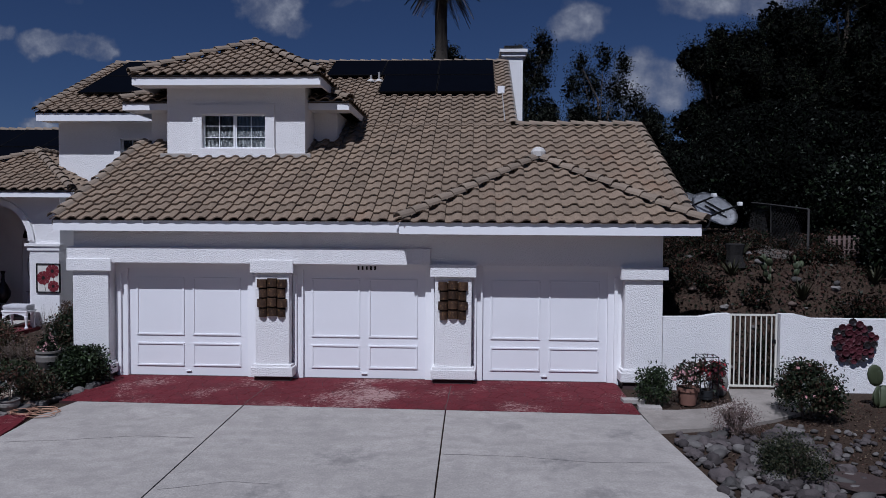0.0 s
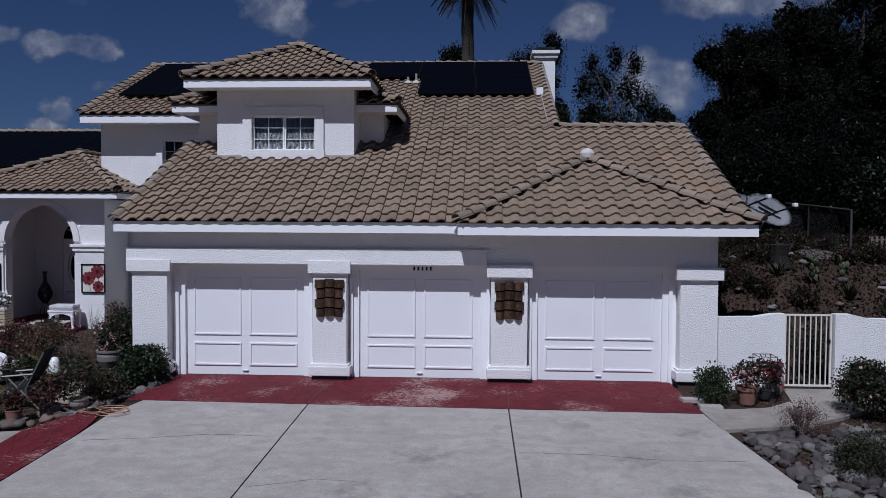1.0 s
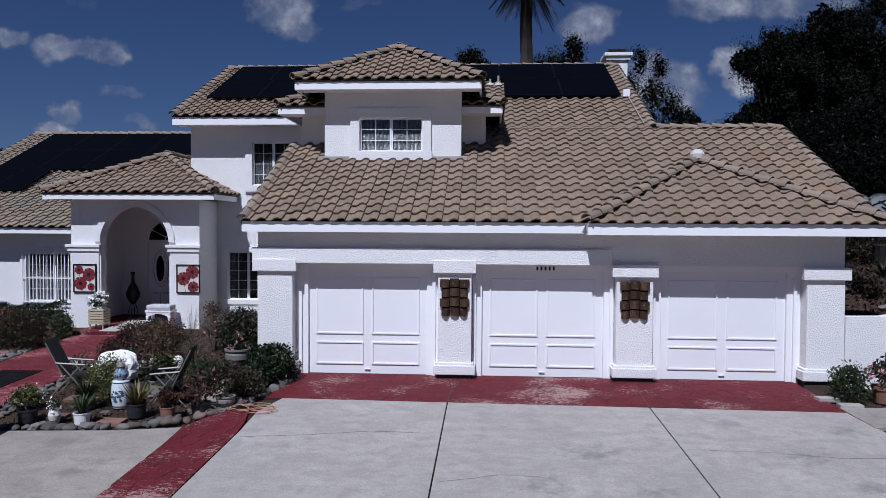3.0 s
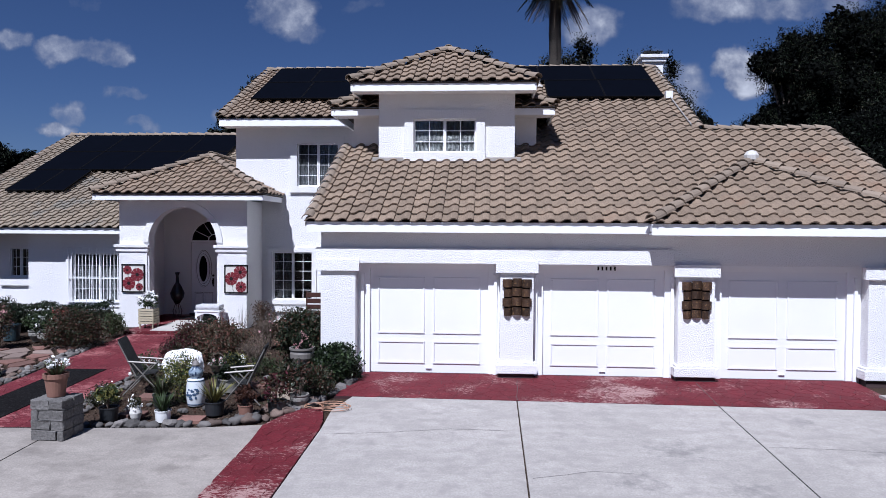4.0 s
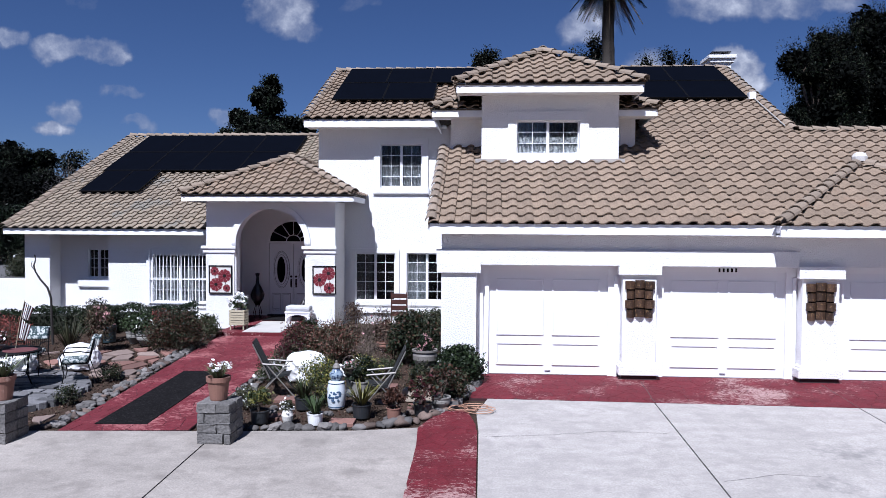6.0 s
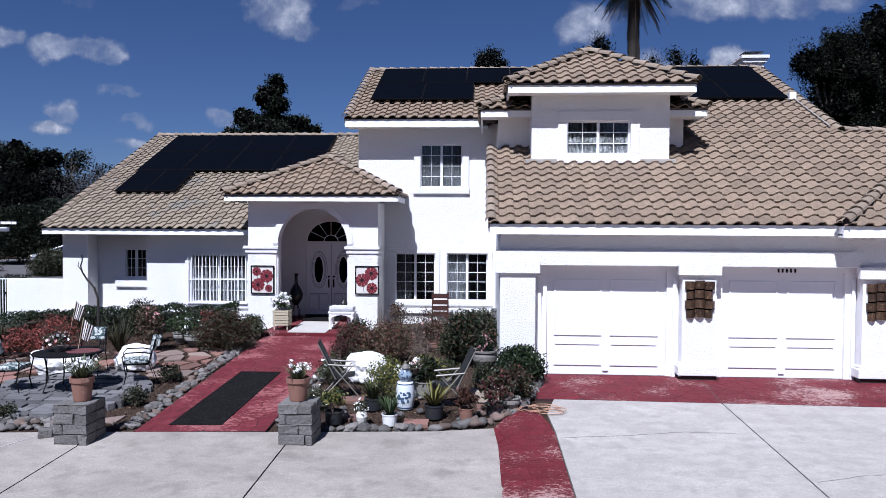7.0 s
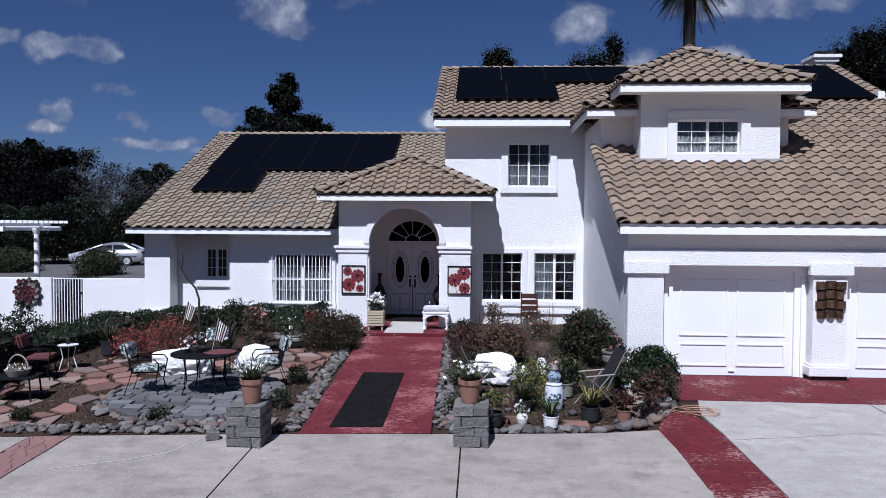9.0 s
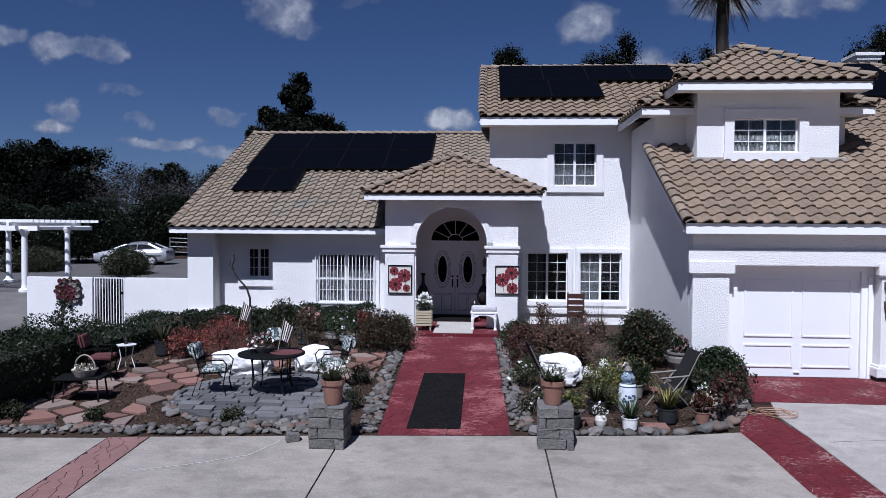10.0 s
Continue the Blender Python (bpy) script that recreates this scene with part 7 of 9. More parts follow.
part("branch", tube([(0.06, 0, -0.05), (0.03, 0, 0.6), (0.02, 0, 1.15), (-0.07, 0, 1.42), (-0.27, 0.02, 1.62), (-0.4, 0.02, 1.82), (-0.43, 0, 1.98), (-0.38, 0, 2.12), (-0.4, 0, 2.26)], 0.034, 8, None, 0.014), material("dark_branch_bark", (0.022, 0.018, 0.016), 0.9, vary=0.3, scale=6, bump=0.5), cs)
part("twig", tube([(-0.4, 0, 1.85), (-0.5, 0, 1.98), (-0.47, 0, 2.1)], 0.013, 6, None, 0.006), bpy.data.materials["dark_branch_bark"], cs)
potted(-15.95, 17.3, 0.2, 0.3, POT_GREY, ("bush", 0.5, [LEAF_MID], None), "grey pot with leafy green plant by hedge", "bowl")
potted(-15.5, 17.05, 0.24, 0.3, POT_GREY, ("bush", 0.55, [LEAF_DARK, LEAF_MID], PETAL_WHITE), "weathered bowl pot with flowering plant", "bowl")
potted(-15.0, 17.1, 0.17, 0.3, material("brown_ribbed_pot", (0.12, 0.05, 0.035), 0.6), ("bush", 0.6, [LEAF_RUST, LEAF_RED], None), "brown ribbed pot with reddish plant", "plain")
potted(-16.7, 17.4, 0.22, 0.42, material("teal_glazed_pot", (0.03, 0.05, 0.06), 0.3), ("bush", 0.6, [LEAF_DARK], None), "dark teal pot with leafy plant", "plain")
shrub(-14.55, 16.7, 1.3, 1.1, 0.8, [LEAF_RUST, LEAF_OLIVE, LEAF_DARK], "rounded rusty-green shrub beside red path", weights=[0.4, 0.3, 0.3], leaf=0.06, density=1.5, twigs=14)
shrub(-14.3, 18.0, 0.5, 0.45, 0.6, [LEAF_MID, LEAF_OLIVE], "loose green shrub by porch column", leaf=0.06)
shrub(-17.6, 18.4, 0.8, 0.6, 0.9, [LEAF_OLIVE, LEAF_DARK], "olive leafy shrub against hedge", leaf=0.07)
for x, y, s in ((-18.6, 10.95, 0.2), (-16.3, 11.1, 0.22), (-14.5, 12.0, 0.3), (-14.6, 13.7, 0.3), (-20.1, 11.0, 0.25)):
    shrub(x, y, s * 1.4, s * 1.2, s, [LEAF_DARK, LEAF_OLIVE], "low creeping plant between stones", leaf=0.045, density=0.6, twigs=3, name="ground_plant", category="plant", group="low plants between stones")

# ---- planting bed, right of the path ----
def folding_chair(x, y, turn, label):
    ob = thing("folding_chair", label=label, category="chair", group="folding chairs in planting bed", at=pose(x, y, ground_z(x, y) - 0.03, 0, 0, turn) @ Matrix.Scale(1.0, 4))
    for sy in (-0.24, 0.24):
        part("leg", tube([(0.36, sy, 0.0), (-0.16, sy, 0.62)], 0.013, 6), ALU, ob)
        part("leg", tube([(-0.34, sy * 0.92, 0.0), (0.2, sy * 0.92, 0.58)], 0.013, 6), ALU, ob)
        part("armrest", tube([(0.28, sy, 0.60), (-0.24, sy, 0.64)], 0.018, 6), ALU, ob)
        part("back_post", tube([(-0.1, sy * 0.95, 0.36), (-0.42, sy * 0.95, 1.02)], 0.013, 6), ALU, ob)
    bm = poly_prism([(0.26, 0.41), (-0.1, 0.36), (-0.1, 0.375), (0.26, 0.425)], -0.23, 0.23, axis="y")
    part("seat", bm, SLING, ob)
    bm = poly_prism([(-0.1, 0.4), (-0.43, 1.06), (-0.41, 1.07), (-0.085, 0.41)], -0.23, 0.23, axis="y")
    part("backrest", bm, SLING, ob)
    return ob


folding_chair(-10.9, 12.95, 10, "aluminium folding chair with dark sling, faded")
folding_chair(-8.78, 12.42, 188, "dark aluminium folding chair facing the path")
gs = thing("garden_stool", label="white and blue porcelain barrel garden stool", category="stool", at=pose(-9.58, 12.2, ground_z(-9.58, 12.2) - 0.03))
part("barrel", lathe([(0, 0), (0.14, 0), (0.145, 0.02), (0.165, 0.15), (0.172, 0.25), (0.165, 0.36), (0.145, 0.47), (0.14, 0.49), (0, 0.5)], 28), CHINA, gs, smooth=True)
for zz in (0.03, 0.45):
    part("blue_band", lathe([(0.149, zz), (0.153, zz + 0.01), (0.152, zz + 0.02)], 28), CHINA_BLUE, gs)
rng = np.random.default_rng(12)
for k in range(16):
    a, zz = -math.pi / 2 + rng.uniform(-0.7, 0.7), 0.25 + rng.normal() * 0.06
    bm = lathe([(0, 0.006), (0.03, 0.002), (0, 0)], 6)
    bmesh.ops.transform(bm, matrix=pose(0.17 * math.cos(a), 0.17 * math.sin(a), zz) @ Matrix.Rotation(a + math.pi / 2, 4, "Z") @ Matrix.Rotation(math.pi / 2, 4, "X") @ Matrix.Diagonal((rng.uniform(0.6, 1.4), rng.uniform(0.5, 1), 1, 1)), verts=bm.verts)
    part("painted_petal", bm, CHINA_BLUE, gs)
jar = thing("ginger_jar", label="blue-green glazed lidded jar on garden stool", category="jar", at=pose(-9.58, 12.2, ground_z(-9.58, 12.2) + 0.468))
part("body", lathe([(0, 0), (0.08, 0), (0.125, 0.07), (0.125, 0.13), (0.07, 0.2), (0.06, 0.22), (0, 0.22)], 20), material("teal_jar_glaze", (0.24, 0.30, 0.36), 0.25, vary=0.3, scale=14, stain=(0.03, 0.05, 0.10), stain_at=0.5, stain_scale=16), jar, smooth=True)
part("lid", lathe([(0.065, 0.22), (0.075, 0.24), (0.05, 0.29), (0.02, 0.32), (0.024, 0.35), (0, 0.37)], 16), POT_STONE, jar)

potted(-9.73, 11.22, 0.135, 0.2, GLAZED_WHITE, ("blades", 0.42, [LEAF_MID], None), "white pot with arching spiky plant", "plain")
potted(-10.2, 11.22, 0.1, 0.24, material("cream_jar", (0.6, 0.58, 0.54), 0.6), ("bush", 0.16, [LEAF_OLIVE], PETAL_WHITE), "cream jar planter with white blooms", "jar")
potted(-10.68, 11.25, 0.16, 0.22, POT_DARK, ("bush", 0.36, [LEAF_YELLOW, LEAF_MID], None), "dark pot with yellow-green leafy plant", "plain")
potted(-10.14, 12.05, 0.16, 0.22, POT_DARK, ("blades", 0.5, [LEAF_OLIVE, LEAF_MID], None), "dark pot of arching strap leaves", "plain")
potted(-9.02, 11.65, 0.17, 0.24, POT_DARK, ("blades", 0.52, [LEAF_YELLOW, LEAF_OLIVE], None), "black pot of yellow-green strap leaves", "plain")
potted(-8.46, 11.62, 0.13, 0.2, TERRA, ("bush", 0.3, [LEAF_RUST], None), "small square terracotta pot with sparse plant", "plain")
potted(-7.98, 11.85, 0.17, 0.22, POT_DARK, ("bush", 0.5, [LEAF_RUST, LEAF_WINE, LEAF_OLIVE], None), "dark pot with reddish bushy plant", "plain")
potted(-7.68, 12.2, 0.17, 0.24, POT_GREY, ("bush", 0.55, [LEAF_RUST, LEAF_DARK], None), "pale grey pot with rusty bushy plant", "bowl")
up = potted(-8.15, 14.15, 0.26, 0.46, POT_STONE, ("bush", 0.32, [LEAF_DARK], PETAL_PINK), "large stoneware bowl planter with pink flowers on stand", "bowl", z=ground_z(-8.2, 14.2) + 0.17)
stand = thing("plant_stand", label="dark iron plant stand under stoneware bowl", category="stand", at=pose(-8.15, 14.15, ground_z(-8.2, 14.2) - 0.03))
part("ring", tube([(0.17 * math.cos(2 * math.pi * k / 20), 0.17 * math.sin(2 * math.pi * k / 20), 0.19) for k in range(21)], 0.012, 6), IRON, stand)
for k in range(4):
    a = math.pi / 4 + k * math.pi / 2
    part("leg", tube([(0.17 * math.cos(a), 0.17 * math.sin(a), 0.19), (0.14 * math.cos(a), 0.14 * math.sin(a), 0.09), (0.2 * math.cos(a), 0.2 * math.sin(a), 0)], 0.012, 6), IRON, stand)
pl = thing("trough_planter", label="rectangular buff planter with small white flowers", category="planter", at=pose(-8.15, 12.75, ground_z(-8.15, 12.75) - 0.03, 0, 0, -4))
part("trough", box(-0.28, 0.28, -0.13, 0.13, 0.0, 0.22, bevel=0.015), material("buff_planter", (0.36, 0.30, 0.24), 0.85), pl)
rng = np.random.default_rng(31)
leaf_part("foliage", clumps(rng, 8, 20, 0.5, 0.22, 0.16, 0.2, 0.04), 0.06, [LEAF_MID, PETAL_WHITE], pl, rng)
shrub(-9.25, 13.35, 0.6, 0.5, 0.62, [LEAF_LIME, LEAF_OLIVE], "bright yellow-green rounded shrub", leaf=0.045, density=1.2)
shrub(-9.97, 12.42, 0.62, 0.52, 0.8, [LEAF_LIME, LEAF_MID], "yellow-green leafy shrub by stool", leaf=0.045, density=1.1)
potted(-9.3, 13.1, 0.2, 0.26, POT_GREY, ("bush", 0.45, [LEAF_DARK], None), "grey pot with dark leafy plant", "plain")
shrub(-10.4, 15.6, 1.2, 0.9, 0.76, [LEAF_RUSTY, LEAF_OLIVE, LEAF_DRY], "large rusty-leaved shrub in planting bed", weights=[0.5, 0.35, 0.15], leaf=0.06, density=1.6, twigs=22)
shrub(-9.55, 15.2, 0.7, 0.6, 0.6, [TWIG, LEAF_DRY, LEAF_OLIVE], "dry twiggy plant with seed heads in bed", leaf=0.045, density=0.5, slim=0.25, twigs=26)
shrub(-9.75, 16.9, 0.8, 0.6, 0.8, [LEAF_DRY, TWIG, LEAF_OLIVE], "dry twiggy flowering plant below windows", leaf=0.045, density=0.5, slim=0.3, twigs=26, flowers=(PETAL_PINK, 14, 0.04))
shrub(-11.2, 15.9, 0.8, 0.7, 0.75, [LEAF_WINE, LEAF_RUSTY, LEAF_OLIVE], "wine-red leafy shrub beside red path", leaf=0.06, density=1.2)
shrub(-11.35, 17.2, 0.7, 0.6, 0.6, [LEAF_DARK, LEAF_MID], "dark green shrub by porch", leaf=0.07)
shrub(-8.5, 15.7, 1.1, 0.95, 1.02, [LEAF_DARK, LEAF_OLIVE, LEAF_RUST], "tall dark leafy shrub before side wall", weights=[0.6, 0.25, 0.15], leaf=0.075, density=1.7, twigs=12)
shrub(-9.6, 18.4, 1.2, 0.8, 0.7, [LEAF_RUST, LEAF_OLIVE], "thin rusty shrub below windows", leaf=0.055, density=0.45)
shrub(-10.5, 18.9, 0.6, 0.5, 0.85, [LEAF_DRY, LEAF_RUST], "dry upright shrub near porch wall", leaf=0.06, density=0.5)
for x, y, h in ((-9.15, 17.4, 0.95), (-10.95, 18.5, 0.9), (-9.9, 15.9, 0.75), (-8.95, 19.3, 1.0)):
    gr = thing("dry_grass", label="thin upright dry grass stems in bed", category="grass", group="dry grasses in bed", at=pose(x, y, ground_z(x, y) - 0.03))
    part("foliage", blades(np.random.default_rng(int(-x * 10)), 26, h, 0.012, 0.25, 0, 0.04, 0.3), LEAF_DRY, gr)
shrub(-8.2, 17.6, 0.8, 0.7, 0.8, [LEAF_DARK, LEAF_OLIVE], "leafy green shrub near side wall", leaf=0.07)
shrub(-7.42, 14.05, 0.9, 0.8, 0.64, [LEAF_DARK, LEAF_MID], "dense dark green rounded shrub at garage corner", weights=[0.65, 0.35], leaf=0.075, density=1.7)
shrub(-7.55, 12.85, 0.62, 0.6, 0.5, [LEAF_RUST, LEAF_DARK, LEAF_OLIVE], "loose rusty-green shrub at bed edge", leaf=0.05, density=1.2)
shrub(-11.2, 12.0, 0.5, 0.4, 0.32, [LEAF_OLIVE, PETAL_WHITE], "low white-flowered plant behind pillar", leaf=0.05, density=0.8, weights=[0.94, 0.06])
shrub(-11.3, 13.8, 0.45, 0.5, 0.5, [LEAF_OLIVE, LEAF_MID], "white-flowered upright plant by path", leaf=0.05, density=0.6, flowers=(PETAL_WHITE, 10, 0.05))
shrub(-9.0, 14.4, 0.7, 0.4, 0.35, [LEAF_MID, LEAF_OLIVE], "low leafy ground plants in bed", leaf=0.05, density=0.7)
potted(-9.35, 16.9, 0.24, 0.22, TERRA, ("bush", 0.5, [LEAF_DRY, LEAF_RUST], None), "wide terracotta bowl with dry plant on stand", "bowl")
orn = thing("garden_ornament", lathe([(0, 0), (0.13, 0), (0.16, 0.1), (0.1, 0.2), (0.11, 0.27), (0.06, 0.36), (0, 0.38)], 14), GLAZED_WHITE, "small white rounded garden ornament by boulder", "ornament", at=pose(-9.6, 14.6, ground_z(-9.6, 14.6) - 0.02), smooth=True)
for x, y, k in ((-9.98, 14.45, 0.8), (-9.78, 14.25, 0.7)):
    thing("garden_ornament", lathe([(0, 0), (0.1, 0), (0.16, 0.08), (0.16, 0.16), (0.08, 0.23), (0.09, 0.26), (0.03, 0.3), (0, 0.31)], 14), GLAZED_WHITE, "small white round lidded pot by boulder", "ornament", at=pose(x, y, ground_z(x, y) - 0.02) @ Matrix.Scale(k, 4), smooth=True)
for x, y, w, h, mats in ((-9.0, 16.6, 0.5, 0.4, [LEAF_OLIVE, LEAF_MID]), (-10.9, 14.7, 0.5, 0.45, [LEAF_OLIVE, LEAF_DARK]), (-11.25, 14.9, 0.5, 0.6, [LEAF_WINE, LEAF_OLIVE]), (-8.1, 13.3, 0.6, 0.5, [LEAF_DARK, LEAF_OLIVE])):
    shrub(x, y, w, w * 0.85, h, mats, "bushy perennial among pots in planting bed", leaf=0.055, density=1.0, twigs=12, group="perennials in planting bed")
stone_border("loose_stones", "scattered pale stones lying in planting bed", [(random.uniform(-10.8, -8.0), random.uniform(11.5, 14.5), random.uniform(0.08, 0.18)) for _ in range(26)])
for x, y, w in ((-9.3, 11.35, 0.42), (-10.4, 11.55, 0.4), (-8.9, 13.6, 0.5), (-8.1, 12.3, 0.4), (-10.6, 12.6, 0.45)):
    st = thing("stepping_stone", label="flat reddish stepping stone in bed", category="stone", group="stepping stones in bed")
    for poly in cells([(x - w / 2, y - w / 3), (x + w / 2, y - w / 3), (x + w / 2, y + w / 3), (x - w / 2, y + w / 3)], w * 3, 0.0, int(x * 10), 0.1)[:1]:
        piece("flagstone", poly, flag_z, 0.05, FLAG, st)

hose = thing("garden_hose", label="coiled orange garden hose on concrete", category="hose")
pts = []
for k in range(90):
    a = k * 0.28
    r = 0.21 + 0.13 * math.sin(k * 0.41)
    x, y = -7.12 + r * math.cos(a) * 1.3, 12.1 + r * 0.8 * math.sin(a)
    pts.append((x, y, drive_z(y) + 0.016 + 0.0007 * k))
part("coil", tube(pts, 0.007, 6), ORANGE, hose)

fb = thing("flower_basket", label="hoop-handled basket of pink flowers on dark pedestal", category="basket", at=pose(-9.5, 13.05, ground_z(-9.5, 13.05) - 0.03))
part("pedestal", lathe([(0, 0), (0.14, 0), (0.12, 0.06), (0.07, 0.12), (0.07, 0.36), (0.12, 0.42), (0, 0.42)], 16), POT_DARK, fb)
part("bowl", lathe([(0, 0.42), (0.1, 0.42), (0.17, 0.54), (0.15, 0.54), (0, 0.48)], 16), BARK, fb)
part("handle", tube([(0.16 * math.cos(math.pi * k / 12), 0, 0.52 + 0.24 * math.sin(math.pi * k / 12)) for k in range(13)], 0.008, 6), BARK, fb)
rng = np.random.default_rng(44)
pts = clumps(rng, 10, 16, 0.3, 0.3, 0.14, 0.52, 0.03)
leaf_part("foliage", pts, 0.045, [LEAF_MID], fb, rng)
leaf_part("flower", np.repeat(pts[rng.choice(len(pts), 22)], 6, axis=0) + rng.normal(size=(132, 3)) * 0.016, 0.04, [PETAL_PINK, PETAL_WHITE], fb, rng, slim=0.8)

# ---- right bed ----
rnd = random.Random(21)
near_bed, far_bed = [], []
while len(near_bed) < 290:
    y = rnd.uniform(8.3, 12.15)
    x = rnd.uniform(3.45 + (12.0 - y) * 0.04, 5.5)
    if y > 11.75 and x < 5.2 or any((x - a) ** 2 + (y - b) ** 2 < (0.42 * (q + 0.14)) ** 2 for a, b, q in near_bed[-60:]):
        continue
    near_bed.append((x, y, rnd.choice((0.1, 0.12, 0.14, 0.17, 0.2, 0.25)) * rnd.uniform(0.85, 1.15)))
while len(far_bed) < 280:
    y = rnd.uniform(8.3, 12.3)
    x = rnd.uniform(3.6, 8.6)
    if y < 11.7 or x > 5.4:
        far_bed.append((x, y, rnd.uniform(0.06, 0.15)))
stone_border("rock_bed", "flat grey and brown river rocks covering the bed", near_bed, BED_ROCKS)
stone_border("rock_bed", "smaller river rocks thinning out into dry soil", far_bed, BED_ROCKS)
shrub(6.0, 12.75, 0.95, 0.9, 0.9, [LEAF_DARK, LEAF_OLIVE, LEAF_RUST], "rounded dark shrub with small pale flowers", weights=[0.6, 0.25, 0.15], leaf=0.065, density=1.5, flowers=(PETAL_PINK, 26, 0.04))
shrub(4.45, 11.75, 0.65, 0.6, 0.5, [TWIG, LEAF_RUST], "twiggy purple-brown leafless shrub", leaf=0.035, density=1.1, slim=0.3, twigs=40, weights=[0.8, 0.2])
shrub(4.62, 10.1, 0.75, 0.68, 0.52, [LEAF_DARK, LEAF_OLIVE], "low rounded dark shrub in rocks", leaf=0.04, density=1.5)
shrub(3.62, 13.5, 0.6, 0.55, 0.62, [LEAF_DARK, LEAF_MID], "dark leafy shrub at garage corner", leaf=0.06, density=1.0)
shrub(8.4, 12.6, 1.0, 0.9, 0.55, [LEAF_RUST, LEAF_RED, LEAF_DARK], "low reddish shrub by white wall", leaf=0.05)
potted(4.2, 13.42, 0.2, 0.32, TERRA, ("bush", 0.5, [LEAF_DARK, LEAF_RUST], PETAL_PINK), "terracotta pot with leafy succulent", "rim")
potted(5.0, 14.1, 0.15, 0.42, POT_GREY, ("bush", 0.28, [LEAF_DARK], PETAL_RED), "tall pale urn with bright red flowers", "jar")
ct = thing("wire_stand", label="dark wire plant stand beside pots", category="stand", at=pose(4.62, 13.7, ground_z(4.6, 13.7) - 0.03))
for sx in (-0.16, 0.16):
    for sy in (-0.16, 0.16):
        part("post", tube([(sx, sy, 0), (sx, sy, 0.85)], 0.008, 5), IRON, ct)
for z0 in (0.1, 0.35, 0.6, 0.84):
    part("shelf_ring", tube([(-0.16, -0.16, z0), (0.16, -0.16, z0), (0.16, 0.16, z0), (-0.16, 0.16, z0), (-0.16, -0.16, z0)], 0.007, 5), IRON, ct)
potted(4.62, 13.7, 0.12, 0.18, POT_DARK, ("bush", 0.55, [LEAF_DARK, LEAF_WINE], PETAL_RED), "dark pot with red-flowered plant", "plain", z=ground_z(4.6, 13.7))
for x, y, t in ((3.22, 13.45, 6), (3.42, 13.02, -3)):
    sb = thing("edging_slab", label="small pale concrete edging slab", category="slab", group="slabs beside the apron", at=pose(x, y, ground_z(x, y) - 0.02, 0, 0, t))
    part("slab", box(-0.2, 0.2, -0.1, 0.1, 0, 0.08, bevel=0.01), CONCRETE, sb)
cover = thing("round_cover", lathe([(0, 0.0), (0.36, 0.0), (0.38, 0.02), (0.37, 0.05), (0.3, 0.055), (0, 0.05)], 28), material("dark_brown_cover", (0.05, 0.032, 0.028), 0.8, vary=0.3, fine=30, bump=0.4), "flat dark brown round cover among rocks", "cover", at=pose(5.4, 9.9, ground_z(5.4, 9.9) + 0.0))


def pad_cactus(x, y, h, n, label, seed, z=None):
    rnd = random.Random(seed)
    ob = thing("prickly_pear", label=label, category="cactus", at=pose(x, y, (ground_z(x, y) if z is None else z) - 0.03, 0, 0, rnd.uniform(0, 90)))
    tips = [(Vector((0, 0, 0)), 0.0)]
    for k in range(n):
        base, lean = rnd.choice(tips)
        L = h * rnd.uniform(0.28, 0.4)
        ang = lean + rnd.uniform(-0.7, 0.7)
        bm = bmesh.new()
        bmesh.ops.create_icosphere(bm, subdivisions=2, radius=0.5)
        for v in bm.verts:
            v.co = Vector((v.co.x * L * 0.72, v.co.y * 0.06, (v.co.z + 0.46) * L))
        m = Matrix.Translation(base) @ Matrix.Rotation(ang, 4, "Y") @ Matrix.Rotation(rnd.uniform(0, 3.1), 4, "Z")
        tips.append((base + Matrix.Rotation(ang, 3, "Y") @ Vector((0, 0, L * 0.93)), ang))
        bmesh.ops.transform(bm, matrix=m, verts=bm.verts)
        part("pad", bm, CACTUS, ob, smooth=True)
    return ob


pad_cactus(7.6, 13.5, 1.15, 6, "green prickly pear with round pads by wall", 4)

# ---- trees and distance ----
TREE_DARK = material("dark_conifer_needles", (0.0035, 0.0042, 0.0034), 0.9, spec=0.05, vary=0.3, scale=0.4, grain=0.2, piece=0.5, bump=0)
TREE_OLIVE = material("eucalyptus_leaf", (0.03, 0.034, 0.022), 0.6, spec=0.2, vary=0.3, scale=0.4, grain=0.2, piece=0.5, bump=0)
PALMBARK = material("dark_palm_bark", (0.035, 0.028, 0.022), 0.95, vary=0.3, scale=3, fine=20, bump=0.8, grain=0.3)
TREE_GREY = material("bare_twig_haze", (0.034, 0.029, 0.031), 0.8, vary=0.2, scale=0.4, piece=0.3, bump=0)


